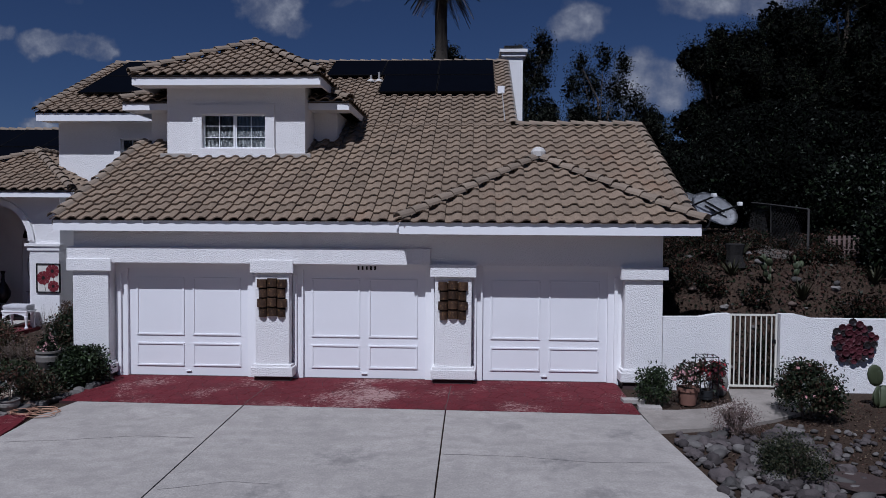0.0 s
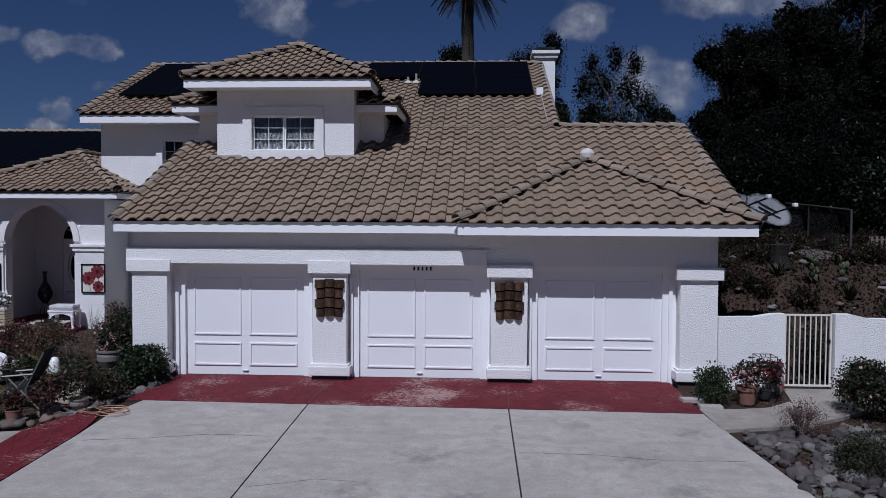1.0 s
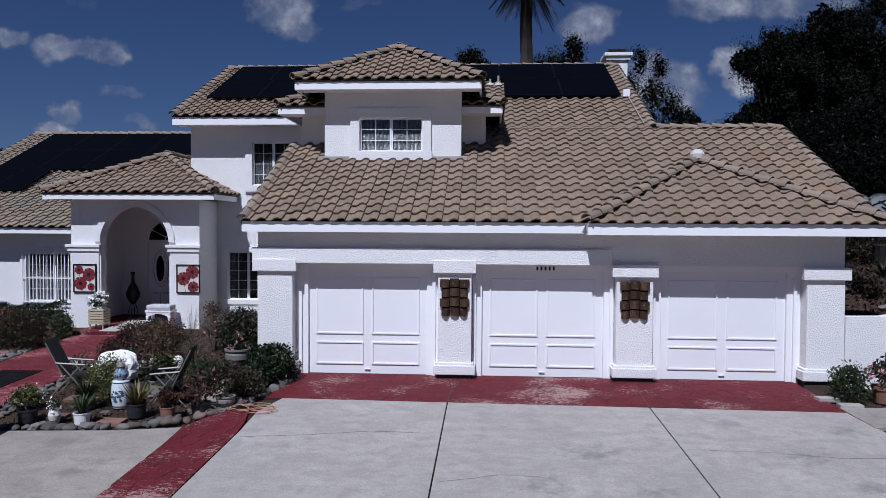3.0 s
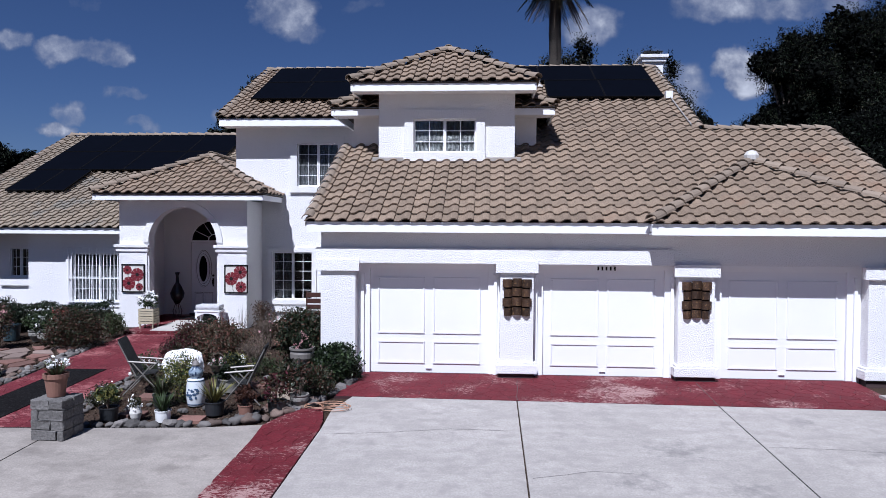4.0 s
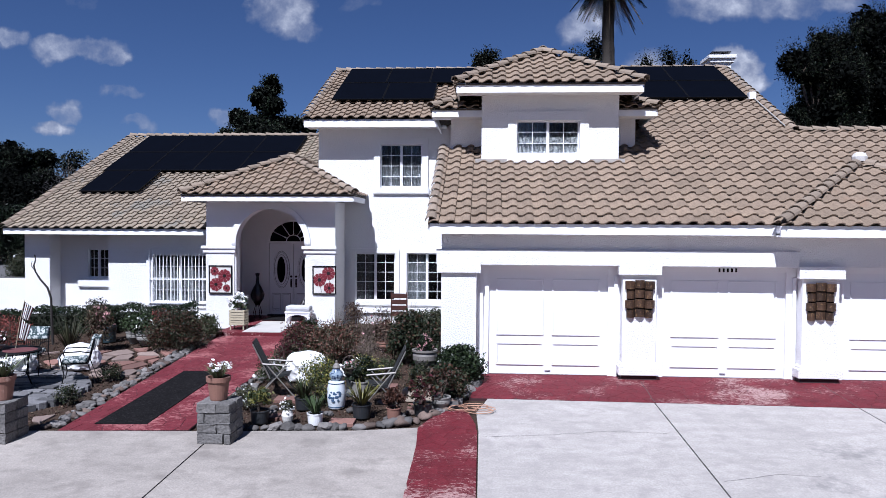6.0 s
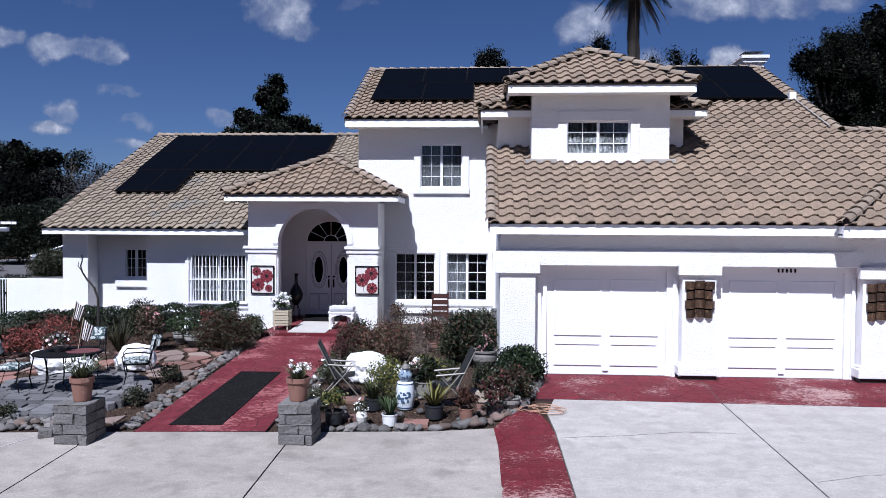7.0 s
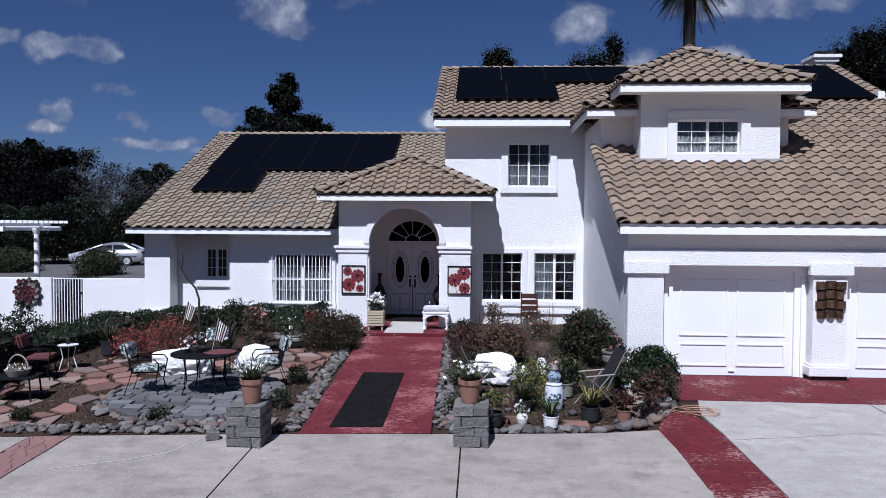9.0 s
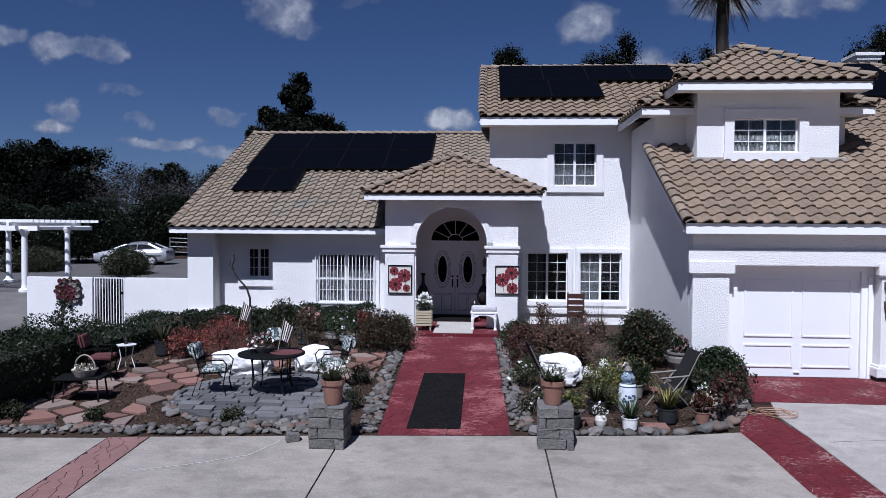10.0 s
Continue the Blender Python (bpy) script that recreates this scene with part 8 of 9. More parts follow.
def tree(x, y, h, w, label, mats, leaves=9000, leaf=0.26, clusters=60, trunk=0.3, low=0.25, weights=None, limbs=14, gap=0.0, tall=1.0, name="tree", slim=0.45, sig=0.075, core=0):
    SEED[0] += 1
    rng = np.random.default_rng(SEED[0])
    z = ground_z(x, y) - 0.1
    ob = thing(name, label=label, category="tree", at=pose(x, y, z))
    bm = tube([(0, 0, 0), (rng.normal() * 0.15, rng.normal() * 0.15, h * 0.3), (rng.normal() * 0.3, rng.normal() * 0.3, h * 0.65), (rng.normal() * 0.2, 0, h * 0.95)], trunk, 8, None, trunk * 0.12)
    part("trunk", bm, BARK, ob)
    bm = bmesh.new()
    cents = []
    for k in range(clusters):
        t = low + (1 - low) * (k + rng.uniform()) / clusters
        env = math.sin(math.pi * min(max((t - low) / (1.02 - low), 0.03), 1.0) ** (0.62 if tall > 1 else 0.8)) ** 0.75
        a = rng.uniform(0, 2 * math.pi)
        r = w / 2 * env * rng.uniform(0.45, 1.08)
        c = np.array([r * math.cos(a), r * math.sin(a), h * t])
        cents.append((c, w * sig * rng.uniform(0.7, 1.6) * (0.6 + 0.4 * env)))
        if k % max(1, clusters // limbs) == 0:
            tube([(0, 0, h * max(t - 0.14, 0.05)), tuple(c * [0.5, 0.5, 1] - [0, 0, h * 0.05]), tuple(c)], trunk * 0.28, 5, bm, trunk * 0.05)
    part("limb", bm, BARK, ob)
    per = leaves // clusters
    pts = np.vstack([c + np.clip(rng.normal(size=(per, 3)), -1.6, 1.6) * s * [1, 1, 0.85 * tall] for c, s in cents])
    pts[:, 2] = np.maximum(pts[:, 2], 0.1)
    leaf_part("crown", pts, leaf, mats, ob, rng, weights=weights, slim=slim)
    # inner leaves all take the darkest colour, which shades the crown's depth
    if core:
        q = np.vstack([c * [0.75, 0.75, 0.97] + rng.normal(size=(core, 3)) * s * 0.8 for c, s in cents])
        leaf_part("inner_crown", np.maximum(q, [-99, -99, 0.3]), leaf * 2.6, [mats[0]], ob, rng, slim=0.6)
    return ob


def lobed_tree(x, y, h, label, lobes, mats, weights, leaves=12000, leaf=0.3, trunk=0.35, slim=0.4, tuft=0.16, upright=1.0, fill=0.3):
    """A crown of uneven lobes: each is (offset, height of its middle, half width, half height); leaves sit in tufts on
    the lobes, with ones of the darkest colour within, so that its depth is shaded by colour.
    """
    SEED[0] += 1
    rng = np.random.default_rng(SEED[0])
    ob = thing("tree", label=label, category="tree", at=pose(x, y, ground_z(x, y) - 0.1))
    part("trunk", tube([(0, 0, 0), (rng.normal() * 0.2, 0, h * 0.35), (rng.normal() * 0.3, 0, h * 0.7), (lobes[0][0], 0, lobes[0][1])], trunk, 8, None, trunk * 0.3), BARK, ob)
    limb = bmesh.new()
    area = sum(rx * rz for _, _, rx, rz in lobes)
    pts, deep = [], []
    for dx, mz, rx, rz in lobes:
        o = np.array([dx, rng.normal() * rx * 0.35, mz])
        tube([(0, 0, h * 0.3), (dx * 0.4, o[1] * 0.4, (h * 0.35 + mz) / 2), tuple(o)], trunk * 0.45, 6, limb, trunk * 0.12)
        n = max(6, int(70 * rx * rz / area + 10))
        per = max(12, int(leaves * rx * rz / area / n))
        for k in range(n):
            d = rng.normal(size=3)
            d /= np.linalg.norm(d)
            q = o + d * [rx, rx, rz] * rng.uniform(0.6, 1.05)
            tw = tuft * (rx * rz) ** 0.5 * rng.uniform(0.7, 1.4)
            pts.append(q + np.clip(rng.normal(size=(per, 3)), -1.6, 1.6) * tw * [1, 1, upright])
            if k % 5 == 0:
                tube([tuple(o), tuple((o + q) / 2 + [0, 0, 0.1 * rz]), tuple(q)], trunk * 0.12, 4, limb, trunk * 0.03)
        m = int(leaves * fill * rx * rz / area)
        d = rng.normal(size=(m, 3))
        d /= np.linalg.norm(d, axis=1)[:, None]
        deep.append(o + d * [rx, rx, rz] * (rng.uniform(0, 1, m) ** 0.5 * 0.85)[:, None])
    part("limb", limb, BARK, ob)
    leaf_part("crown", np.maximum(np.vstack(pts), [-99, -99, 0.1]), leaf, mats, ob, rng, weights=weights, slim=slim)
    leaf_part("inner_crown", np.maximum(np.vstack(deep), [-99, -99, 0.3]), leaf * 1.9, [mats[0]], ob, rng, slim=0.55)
    return ob


def pine_lobes(h, w, seed):
    """Broad ragged pine: tiers of lobes that narrow upwards to several leading shoots."""
    r = random.Random(seed)
    out = [(0.0, h * 0.9, w * 0.13, h * 0.1)]
    for k in range(26):
        t = k / 25
        half = w / 2 * (1 - 0.5 * t ** 2)
        out.append((r.uniform(-0.85, 0.85) * half, h * (0.12 + 0.72 * t), w * r.uniform(0.15, 0.23), h * r.uniform(0.08, 0.12)))
    return out


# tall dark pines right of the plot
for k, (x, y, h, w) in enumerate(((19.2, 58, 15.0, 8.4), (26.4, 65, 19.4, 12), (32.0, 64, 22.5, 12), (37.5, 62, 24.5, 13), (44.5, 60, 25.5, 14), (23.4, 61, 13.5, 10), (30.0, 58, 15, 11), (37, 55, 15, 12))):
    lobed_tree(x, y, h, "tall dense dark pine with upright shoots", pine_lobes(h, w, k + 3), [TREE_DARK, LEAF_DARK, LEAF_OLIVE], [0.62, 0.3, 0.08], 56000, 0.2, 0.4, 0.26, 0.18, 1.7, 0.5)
# eucalyptus far behind the chimney
EUC = [TREE_DARK, TREE_OLIVE]
lobed_tree(8.2, 120, 27.5, "open-crowned eucalyptus with slender limbs", [(2.9, 27.0, 2.0, 3.2), (-0.2, 24.6, 2.6, 2.2), (-3.0, 24.0, 2.3, 2.0), (-5.0, 22.6, 1.8, 1.6), (1.5, 21.5, 3.0, 2.4), (-2.2, 19.5, 3.6, 3.0), (2.4, 16.0, 3.2, 3.4), (-1.5, 12.5, 3.6, 4.0)], EUC, [0.55, 0.45], 20000, 0.34, 0.35, 0.35, 0.24, 1.2, 0.2)
lobed_tree(16.3, 96, 21.5, "thin upright eucalyptus behind the chimney", [(-2.4, 19.5, 1.0, 1.8), (0.6, 20.4, 1.0, 2.0), (3.2, 19.8, 1.0, 1.9), (-3.6, 16.6, 1.5, 2.0), (-0.8, 16.8, 1.7, 2.2), (2.4, 16.2, 1.7, 2.2), (4.6, 14.5, 1.4, 2.0), (-2.0, 12.5, 2.2, 2.6), (2.0, 11.5, 2.4, 2.6)], EUC, [0.6, 0.4], 14000, 0.3, 0.28, 0.3, 0.28, 1.5, 0.1)
lobed_tree(-7.2, 170, 40.6, "small round treetop behind the roof", [(0, 40.2, 3.0, 2.2), (-1.5, 38.6, 2.6, 2.2), (1.8, 38.4, 2.4, 2.0), (0, 34, 4, 4)], EUC, [0.6, 0.4], 6000, 0.45, 0.4, 0.4, 0.24, 1.0, 0.25)
for x, y, h, w in ((14.8, 102, 14.5, 9), (22.5, 96, 13.5, 9), (11.0, 108, 15, 9)):
    tree(x, y, h, w, "dense dark eucalyptus behind the chimney", EUC, 13000, 0.34, 60, 0.3, 0.12, [0.65, 0.35], sig=0.08, slim=0.35, core=16)
# left distance
lobed_tree(-45.2, 120, 25.6, "tall dark tree with ragged broken crown", [(1.2, 25.0, 1.5, 2.2), (-0.2, 22.6, 2.2, 2.0), (1.8, 21.4, 2.2, 1.8), (-4.6, 19.4, 1.4, 2.0), (-2.6, 18.4, 2.4, 1.8), (1.0, 18.2, 3.4, 2.2), (5.2, 18.2, 2.2, 1.6), (7.6, 16.8, 1.6, 1.3), (-6.4, 16.2, 1.9, 1.6), (0.5, 14.8, 6.0, 2.6), (0, 10, 5, 3.5)], [TREE_DARK, LEAF_DARK, TREE_OLIVE], [0.55, 0.3, 0.15], 26000, 0.42, 0.5, 0.4, 0.24, 1.0, 0.4)
for k, (x, y, h, w) in enumerate(((-83, 92, 10.6, 13), (-76.5, 91, 11.9, 10), (-70.4, 94, 12.6, 9), (-66.4, 93, 8.6, 5), (-90, 88, 11, 13))):
    r = random.Random(60 + k)
    crown = [(w * f, h * (0.84 + r.uniform(-0.07, 0.07)), w * r.uniform(0.17, 0.24), h * r.uniform(0.1, 0.15)) for f in (-0.3, 0.0, 0.28)] + [(w * f, h * r.uniform(0.5, 0.68), w * 0.24, h * 0.16) for f in (-0.36, -0.1, 0.16, 0.36)] + [(w * f, h * 0.3, w * 0.26, h * 0.22) for f in (-0.28, 0.02, 0.3)]
    lobed_tree(x, y, h, "dense dark eucalyptus grove tree", crown, [TREE_DARK, LEAF_DARK, TREE_OLIVE], [0.6, 0.3, 0.1], 20000, 0.34, 0.4, 0.4, 0.2, 1.0, 0.5)
for x, y, h, w, m in ((-55, 82, 7.6, 12, TREE_GREY), (-62, 78, 7.2, 10, TREE_DARK), (-47, 86, 7.4, 10, TREE_GREY), (-70, 74, 7.5, 9, LEAF_DARK)):
    tree(x, y, h, w, "wide grey leafless tree" if m == TREE_GREY else "dark leafy tree beyond the wall", [m, TREE_DARK], 9000, 0.36, 70, 0.25, 0.1, [0.75, 0.25], slim=0.2 if m == TREE_GREY else 0.45, sig=0.09)
for x, y, h, w in ((-70, 150, 11.5, 10), (-62, 150, 13, 10), (-56, 155, 10.5, 11), (-80, 150, 12.4, 9), (-84.5, 150, 11.2, 8), (-47, 150, 13, 11), (-38, 150, 12, 12), (-28, 150, 13, 12), (-92, 140, 14, 14), (-105, 135, 15, 14), (52, 90, 20, 14), (62, 80, 20, 14)):
    tree(x, y, h, w, "distant dark tree on the hillside", [TREE_DARK, TREE_OLIVE], 6000, 0.55, 40, 0.3, 0.1, sig=0.09)
for x, y, h in ((-61, 145, 17.0), (-53.5, 145, 19.0)):
    tree(x, y, h, 2.0, "slim dark cypress on the hillside", [TREE_DARK], 1500, 0.6, 30, 0.2, 0.04, tall=1.2, sig=0.16, name="cypress")


# unseen trees added behind the camera to darken what the windows mirror
for k in range(9):
    tree(-46 + k * 9.5, -33 - 4 * (k % 2), 12 + 1.5 * (k % 3), 11, "dense dark tree added behind the view", [LEAF_DARK, LEAF_MID], 4000, 0.6, 40, 0.3, 0.06, [0.7, 0.3], sig=0.09, core=30)


def palm(x, y, h, crown, label, seed, fronds=46, r=0.2):
    rng = np.random.default_rng(seed)
    z = ground_z(x, y)
    ob = thing("palm_tree", label=label, category="palm tree", at=pose(x, y, z))
    bm = bmesh.new()
    rings = 40
    tube([(0.02 * math.sin(i * 0.7), 0.02 * math.cos(i), h * i / rings) for i in range(rings + 1)], r, 12, bm, r * 0.85)
    for i, v in enumerate(bm.verts):
        k = 1 + 0.06 * ((i // 12) % 2)
        v.co.x *= k
        v.co.y *= k
    part("trunk", bm, PALMBARK, ob)
    for k in range(fronds):
        a = rng.uniform(0, 2 * math.pi)
        e = rng.uniform(-1.25, 1.1)
        L = crown * rng.uniform(0.8, 1.1)
        o = Vector((math.cos(a), math.sin(a), 0))
        s = Vector((-o.y, o.x, 0))
        b = bmesh.new()
        spine = []
        for i in range(7):
            t = i / 6
            spine.append(o * (L * t * math.cos(e * (1 - 0.25 * t))) + Vector((0, 0, h + L * (math.sin(e) * t - 0.55 * t * t))))
        tube(spine, 0.025, 4, b, 0.006)
        for i in range(26):
            t = 0.12 + 0.88 * i / 26
            f = t * 6
            j = min(int(f), 5)
            p = spine[j].lerp(spine[j + 1], f - j)
            ll = L * 0.34 * math.sin(math.pi * min(t * 0.9 + 0.1, 1)) + 0.08
            for sg in (-1, 1):
                tip = p + s * sg * ll * 0.8 + o * ll * 0.45 - Vector((0, 0, ll * rng.uniform(0.25, 0.6)))
                q = (tip - p).cross(Vector((0, 0, 1))).normalized() * 0.022
                b.faces.new([b.verts.new(p - q), b.verts.new(p + q), b.verts.new(tip)])
        part("frond", b, LEAF_DRY if e < -0.75 else LEAF_DARK, ob)
    return ob


palm(-1.35, 33.2, 14.42, 1.7, "tall slender palm behind the house", 4, 80, 0.31)
for x, y, h, s in ((-46, 62, 4.2, 5), (-50, 58, 3.2, 6), (-42, 60, 3.5, 7)):
    palm(x, y, h, 2.6, "short bushy palm in the distance", s, 28, 0.25)

# hillside behind the side wall
for k, (x, y, s) in enumerate([(5.3, 18.4, 0.5), (6.4, 17.6, 0.45), (7.8, 17.0, 0.55), (9.6, 17.4, 0.6), (7.2, 19.2, 0.5), (10.8, 18.2, 0.6)]):
    ag = thing("agave", label="spiky agave rosette on dry bank", category="agave", group="agaves on the bank", at=pose(x, y, ground_z(x, y) - 0.05))
    part("leaf_rosette", blades(np.random.default_rng(200 + k), 34, s, 0.06, 0.8, 0, 0.02, 0.2), LEAF_OLIVE, ag)
pad_cactus(7.2, 17.4, 0.62, 12, "broad prickly pear clump on bank", 12)
pad_cactus(7.9, 17.6, 0.55, 10, "prickly pear clump on bank", 13)
stump = thing("tree_stump", label="dark rough sawn tree stump on bank", category="stump", at=pose(6.62, 18.0, ground_z(6.62, 18.0) - 0.1))
bm = lathe([(0, 0), (0.27, 0), (0.21, 0.15), (0.19, 0.3), (0.21, 0.45), (0.23, 0.56), (0.19, 0.58), (0, 0.56)], 18)
for v in bm.verts:
    v.co.xy *= 1 + 0.18 * noise.noise(Vector((v.co.x * 9, v.co.y * 9, v.co.z * 2)))
part("trunk", bm, material("dark_stump_bark", (0.008, 0.0065, 0.006), 0.95, vary=0.4, scale=8, fine=30, bump=0.8, grain=0.4), stump)
rnd = random.Random(9)
for k in range(60):
    x, y = rnd.uniform(4.6, 12.5), rnd.uniform(15.3, 23)
    s = rnd.uniform(0.3, 0.7)
    shrub(x, y, s * 1.6, s * 1.4, s * 0.7, [LEAF_DARK, LEAF_RUST, TREE_DARK], "low scrubby plant on dry bank", leaf=0.07, density=0.6, twigs=5, name="bank_shrub", group="scrub on the bank")
# dark evergreens, the last two added to cover and shade the bank
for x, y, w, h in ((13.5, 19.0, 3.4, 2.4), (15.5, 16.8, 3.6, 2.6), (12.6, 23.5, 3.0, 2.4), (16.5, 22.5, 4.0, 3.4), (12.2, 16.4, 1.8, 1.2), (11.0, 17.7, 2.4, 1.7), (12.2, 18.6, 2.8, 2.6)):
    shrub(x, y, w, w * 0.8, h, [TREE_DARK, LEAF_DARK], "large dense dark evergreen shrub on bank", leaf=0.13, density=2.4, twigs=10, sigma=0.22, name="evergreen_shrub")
stone_border("bank_rocks", "loose rocks lying on the dry bank", [(rnd.uniform(4.6, 10.5), rnd.uniform(15.2, 20), rnd.uniform(0.08, 0.26)) for _ in range(60)])
litter = np.array([(x, y, ground_z(x, y) + 0.0) for x, y in [(rnd.uniform(4.2, 14), rnd.uniform(14.8, 26)) for _ in range(42000)]])
tagged(new("bank_litter", leaf_mesh("bank_litter", litter, 0.085, [LITTER, LEAF_DARK, LEAF_RUST, TREE_DARK], np.random.default_rng(4), up=0.0)), "dry leaf litter and scrub over the bank", "leaf litter", kind="stuff")
litter = np.array([(x, y, ground_z(x, y) - 0.035) for x, y in [(rnd.uniform(-11.5, -7.2), rnd.uniform(11.3, 19)) for _ in range(11000)] + [(rnd.uniform(-20.4, -14.3), rnd.uniform(10.9, 18)) for _ in range(15000)] + [(rnd.uniform(4.0, 9), rnd.uniform(8.5, 14)) for _ in range(8000)]])
tagged(new("garden_litter", leaf_mesh("garden_litter", litter, 0.042, [LITTER, LEAF_RUST, LEAF_DRY], np.random.default_rng(5), up=0.0)), "fallen leaves and bark chips on soil", "leaf litter", kind="stuff")

def bank_path():
    bm = bmesh.new()
    prev = None
    for i in range(41):
        t = i / 40
        x, y = 8.3 - 0.35 * t + 1.75 * t * t, 18.5 + 11.0 * t
        w = 0.5 + 0.12 * noise.noise((t * 9, 0, 0))
        cur = [bm.verts.new((x + d, y, ground_z(x + d, y) + 0.01)) for d in (-w, -w / 3, w / 3, w)]
        if prev:
            for a in range(3):
                bm.faces.new((prev[a], prev[a + 1], cur[a + 1], cur[a]))
        prev = cur
    thing("bank_path", bm, material("pale_dirt", (0.085, 0.074, 0.064), 0.95, vary=0.35, scale=2, fine=20, bump=0.8, grain=0.4), "pale bare dirt path climbing the bank", "path", kind="structure")


bank_path()

# fences on the bank
FENCEGREY = material("weathered_fence_steel", (0.055, 0.052, 0.05), 0.75, 0.2, vary=0.2)


def link_fence(pts, h, label):
    ob = thing("chain_link_fence", label=label, category="fence")
    for (x0, y0), (x1, y1) in zip(pts, pts[1:]):
        n = max(1, int(math.hypot(x1 - x0, y1 - y0) / 3.0))
        for i in range(n + 1):
            x, y = x0 + (x1 - x0) * i / n, y0 + (y1 - y0) * i / n
            z = ground_z(x, y)
            part("post", tube([(x, y, z - 0.1), (x, y, z + h)], 0.03, 6), FENCEGREY, ob)
        za, zb = ground_z(x0, y0), ground_z(x1, y1)
        part("top_rail", tube([(x0, y0, za + h), (x1, y1, zb + h)], 0.022, 6), FENCEGREY, ob)
        bm = bmesh.new()
        L = math.hypot(x1 - x0, y1 - y0)
        m = int(L / 0.13)
        for i in range(m):
            for sg in (0, 1):
                a, b = i / m, min(1.0, (i + h / 0.13) / m)
                p0 = Vector((x0 + (x1 - x0) * a, y0 + (y1 - y0) * a, za + (zb - za) * a + (h if sg else 0)))
                hb = h if b < 1 else h * (1.0 - a) * m * 0.13 / h
                p1 = Vector((x0 + (x1 - x0) * b, y0 + (y1 - y0) * b, za + (zb - za) * b + (h - hb if sg else hb)))
                tube([p0, p1], 0.003, 3, bm)
        part("mesh", bm, FENCEGREY, ob)


link_fence([(8.8, 19.0), (9.07, 22.0), (9.75, 26.0), (11.2, 33.0)], 1.2, "grey chain-link fence along the bank")
pk = thing("picket_fence", label="grey wooden picket fence on bank", category="fence")
for i in range(23):
    x = 9.3 + i * 0.15
    y = 19.0 + i * 0.05
    part("picket", box(x, x + 0.06, y, y + 0.02, ground_z(x, y) - 0.05, ground_z(x, y) + 0.52), TWIG, pk)
for zz in (0.15, 0.42):
    part("rail", tube([(9.25, 19.02, ground_z(9.3, 19.0) + zz), (12.6, 20.1, ground_z(12.6, 20.1) + zz)], 0.016, 5), TWIG, pk)

# more evergreens added to cover and shade the bright ground here
for x, y, w, h in ((10.5, 26.5, 5.0, 3.0), (14.5, 28.5, 6.0, 4.2), (7.6, 29.0, 4.0, 2.6), (13.0, 32.0, 7.0, 5.0)):
    shrub(x, y, w, w * 0.8, h, [TREE_DARK, LEAF_DARK], "large dense dark evergreen shrub on bank", leaf=0.16, density=2.2, twigs=10, sigma=0.3, name="evergreen_shrub", weights=[0.9, 0.1])

# ---- left wall, gate, pergola, car ----
lw = thing("garden_wall", label="white stucco garden wall beside the wing", category="wall", kind="structure")
part("wall_section", box(-27.2, -24.97, 22.05, 22.22, -0.75, 1.33, bevel=0.012), STUCCO, lw)
part("wall_section", box(-23.88, -21.25, 22.05, 22.22, -0.75, 1.33, bevel=0.012), STUCCO, lw)
bar_gate("side_gate", "white painted steel bar gate, closed", -24.94, -23.91, 22.1, -0.28, 1.33, 11, TRIM)
disc_medallion(-25.74, 22.02, 0.89, 0.44, "red and brown metal flower-disc ornament on wall", [LEAF_WINE, POT_STONE, BRONZE, LEAF_WINE, DARKVASE], n=40, seed=6)
tree(-25.5, 21.3, 1.15, 0.7, "small young conifer by white wall", [LEAF_DARK], 1500, 0.07, 24, 0.03, 0.05, sig=0.1)
shrub(-24.3, 21.3, 1.4, 0.7, 0.3, [LEAF_DARK, LEAF_OLIVE], "low green shrub by gate", leaf=0.06)
# near-black shrub added in place of the shaded gap behind the gate
shrub(-24.5, 23.3, 1.8, 1.0, 1.55, [TREE_DARK, LEAF_DARK], "dark shrub added as shade behind white gate", leaf=0.07, density=2.4, sigma=0.16)
shrub(-22.6, 21.2, 1.5, 0.8, 0.3, [LEAF_DARK, LEAF_OLIVE], "low green shrub by wall", leaf=0.06)
shrub(-23.0, 13.5, 2.2, 2.6, 0.6, [LEAF_DARK, TREE_DARK], "large dark spreading shrub by hedge", leaf=0.07, density=2.2, sigma=0.16)
bench2 = thing("iron_bench", label="dark curved iron garden bench", category="bench", at=pose(-27.6, 20.0, ground_z(-27.6, 20)))
for k in range(2):
    part("arm_hoop", tube([(0.5 * math.cos(math.pi * i / 12), k * 0.5, 0.4 + 0.32 * math.sin(math.pi * i / 12)) for i in range(13)], 0.02, 6), IRON, bench2)
part("seat", box(-0.55, 0.55, 0.0, 0.5, 0.38, 0.41), IRON, bench2)
for sx in (-0.5, 0.5):
    for sy in (0.02, 0.48):
        part("leg", tube([(sx, sy, 0), (sx, sy, 0.42)], 0.018, 6), IRON, bench2)

pg = thing("pergola", label="white painted pergola with round columns", category="pergola")
for x, y in ((-31.0, 27.6), (-31.55, 31.5), (-34.4, 31.5), (-34.4, 27.6)):
    z = ground_z(x, y)
    bm = lathe([(0, 0), (0.24, 0), (0.24, 0.1), (0.15, 0.16), (0.125, 0.3), (0.11, 2.3), (0.14, 2.36), (0.17, 2.45), (0.19, 2.5), (0.19, 2.6), (0, 2.6)], 18)
    bmesh.ops.transform(bm, matrix=pose(x, y, z - 0.02), verts=bm.verts)
    part("column", bm, TRIM, pg)
for y in (27.6, 31.5):
    part("beam", box(-35.2, -30.4, y - 0.07, y + 0.07, 2.78, 2.98), TRIM, pg)
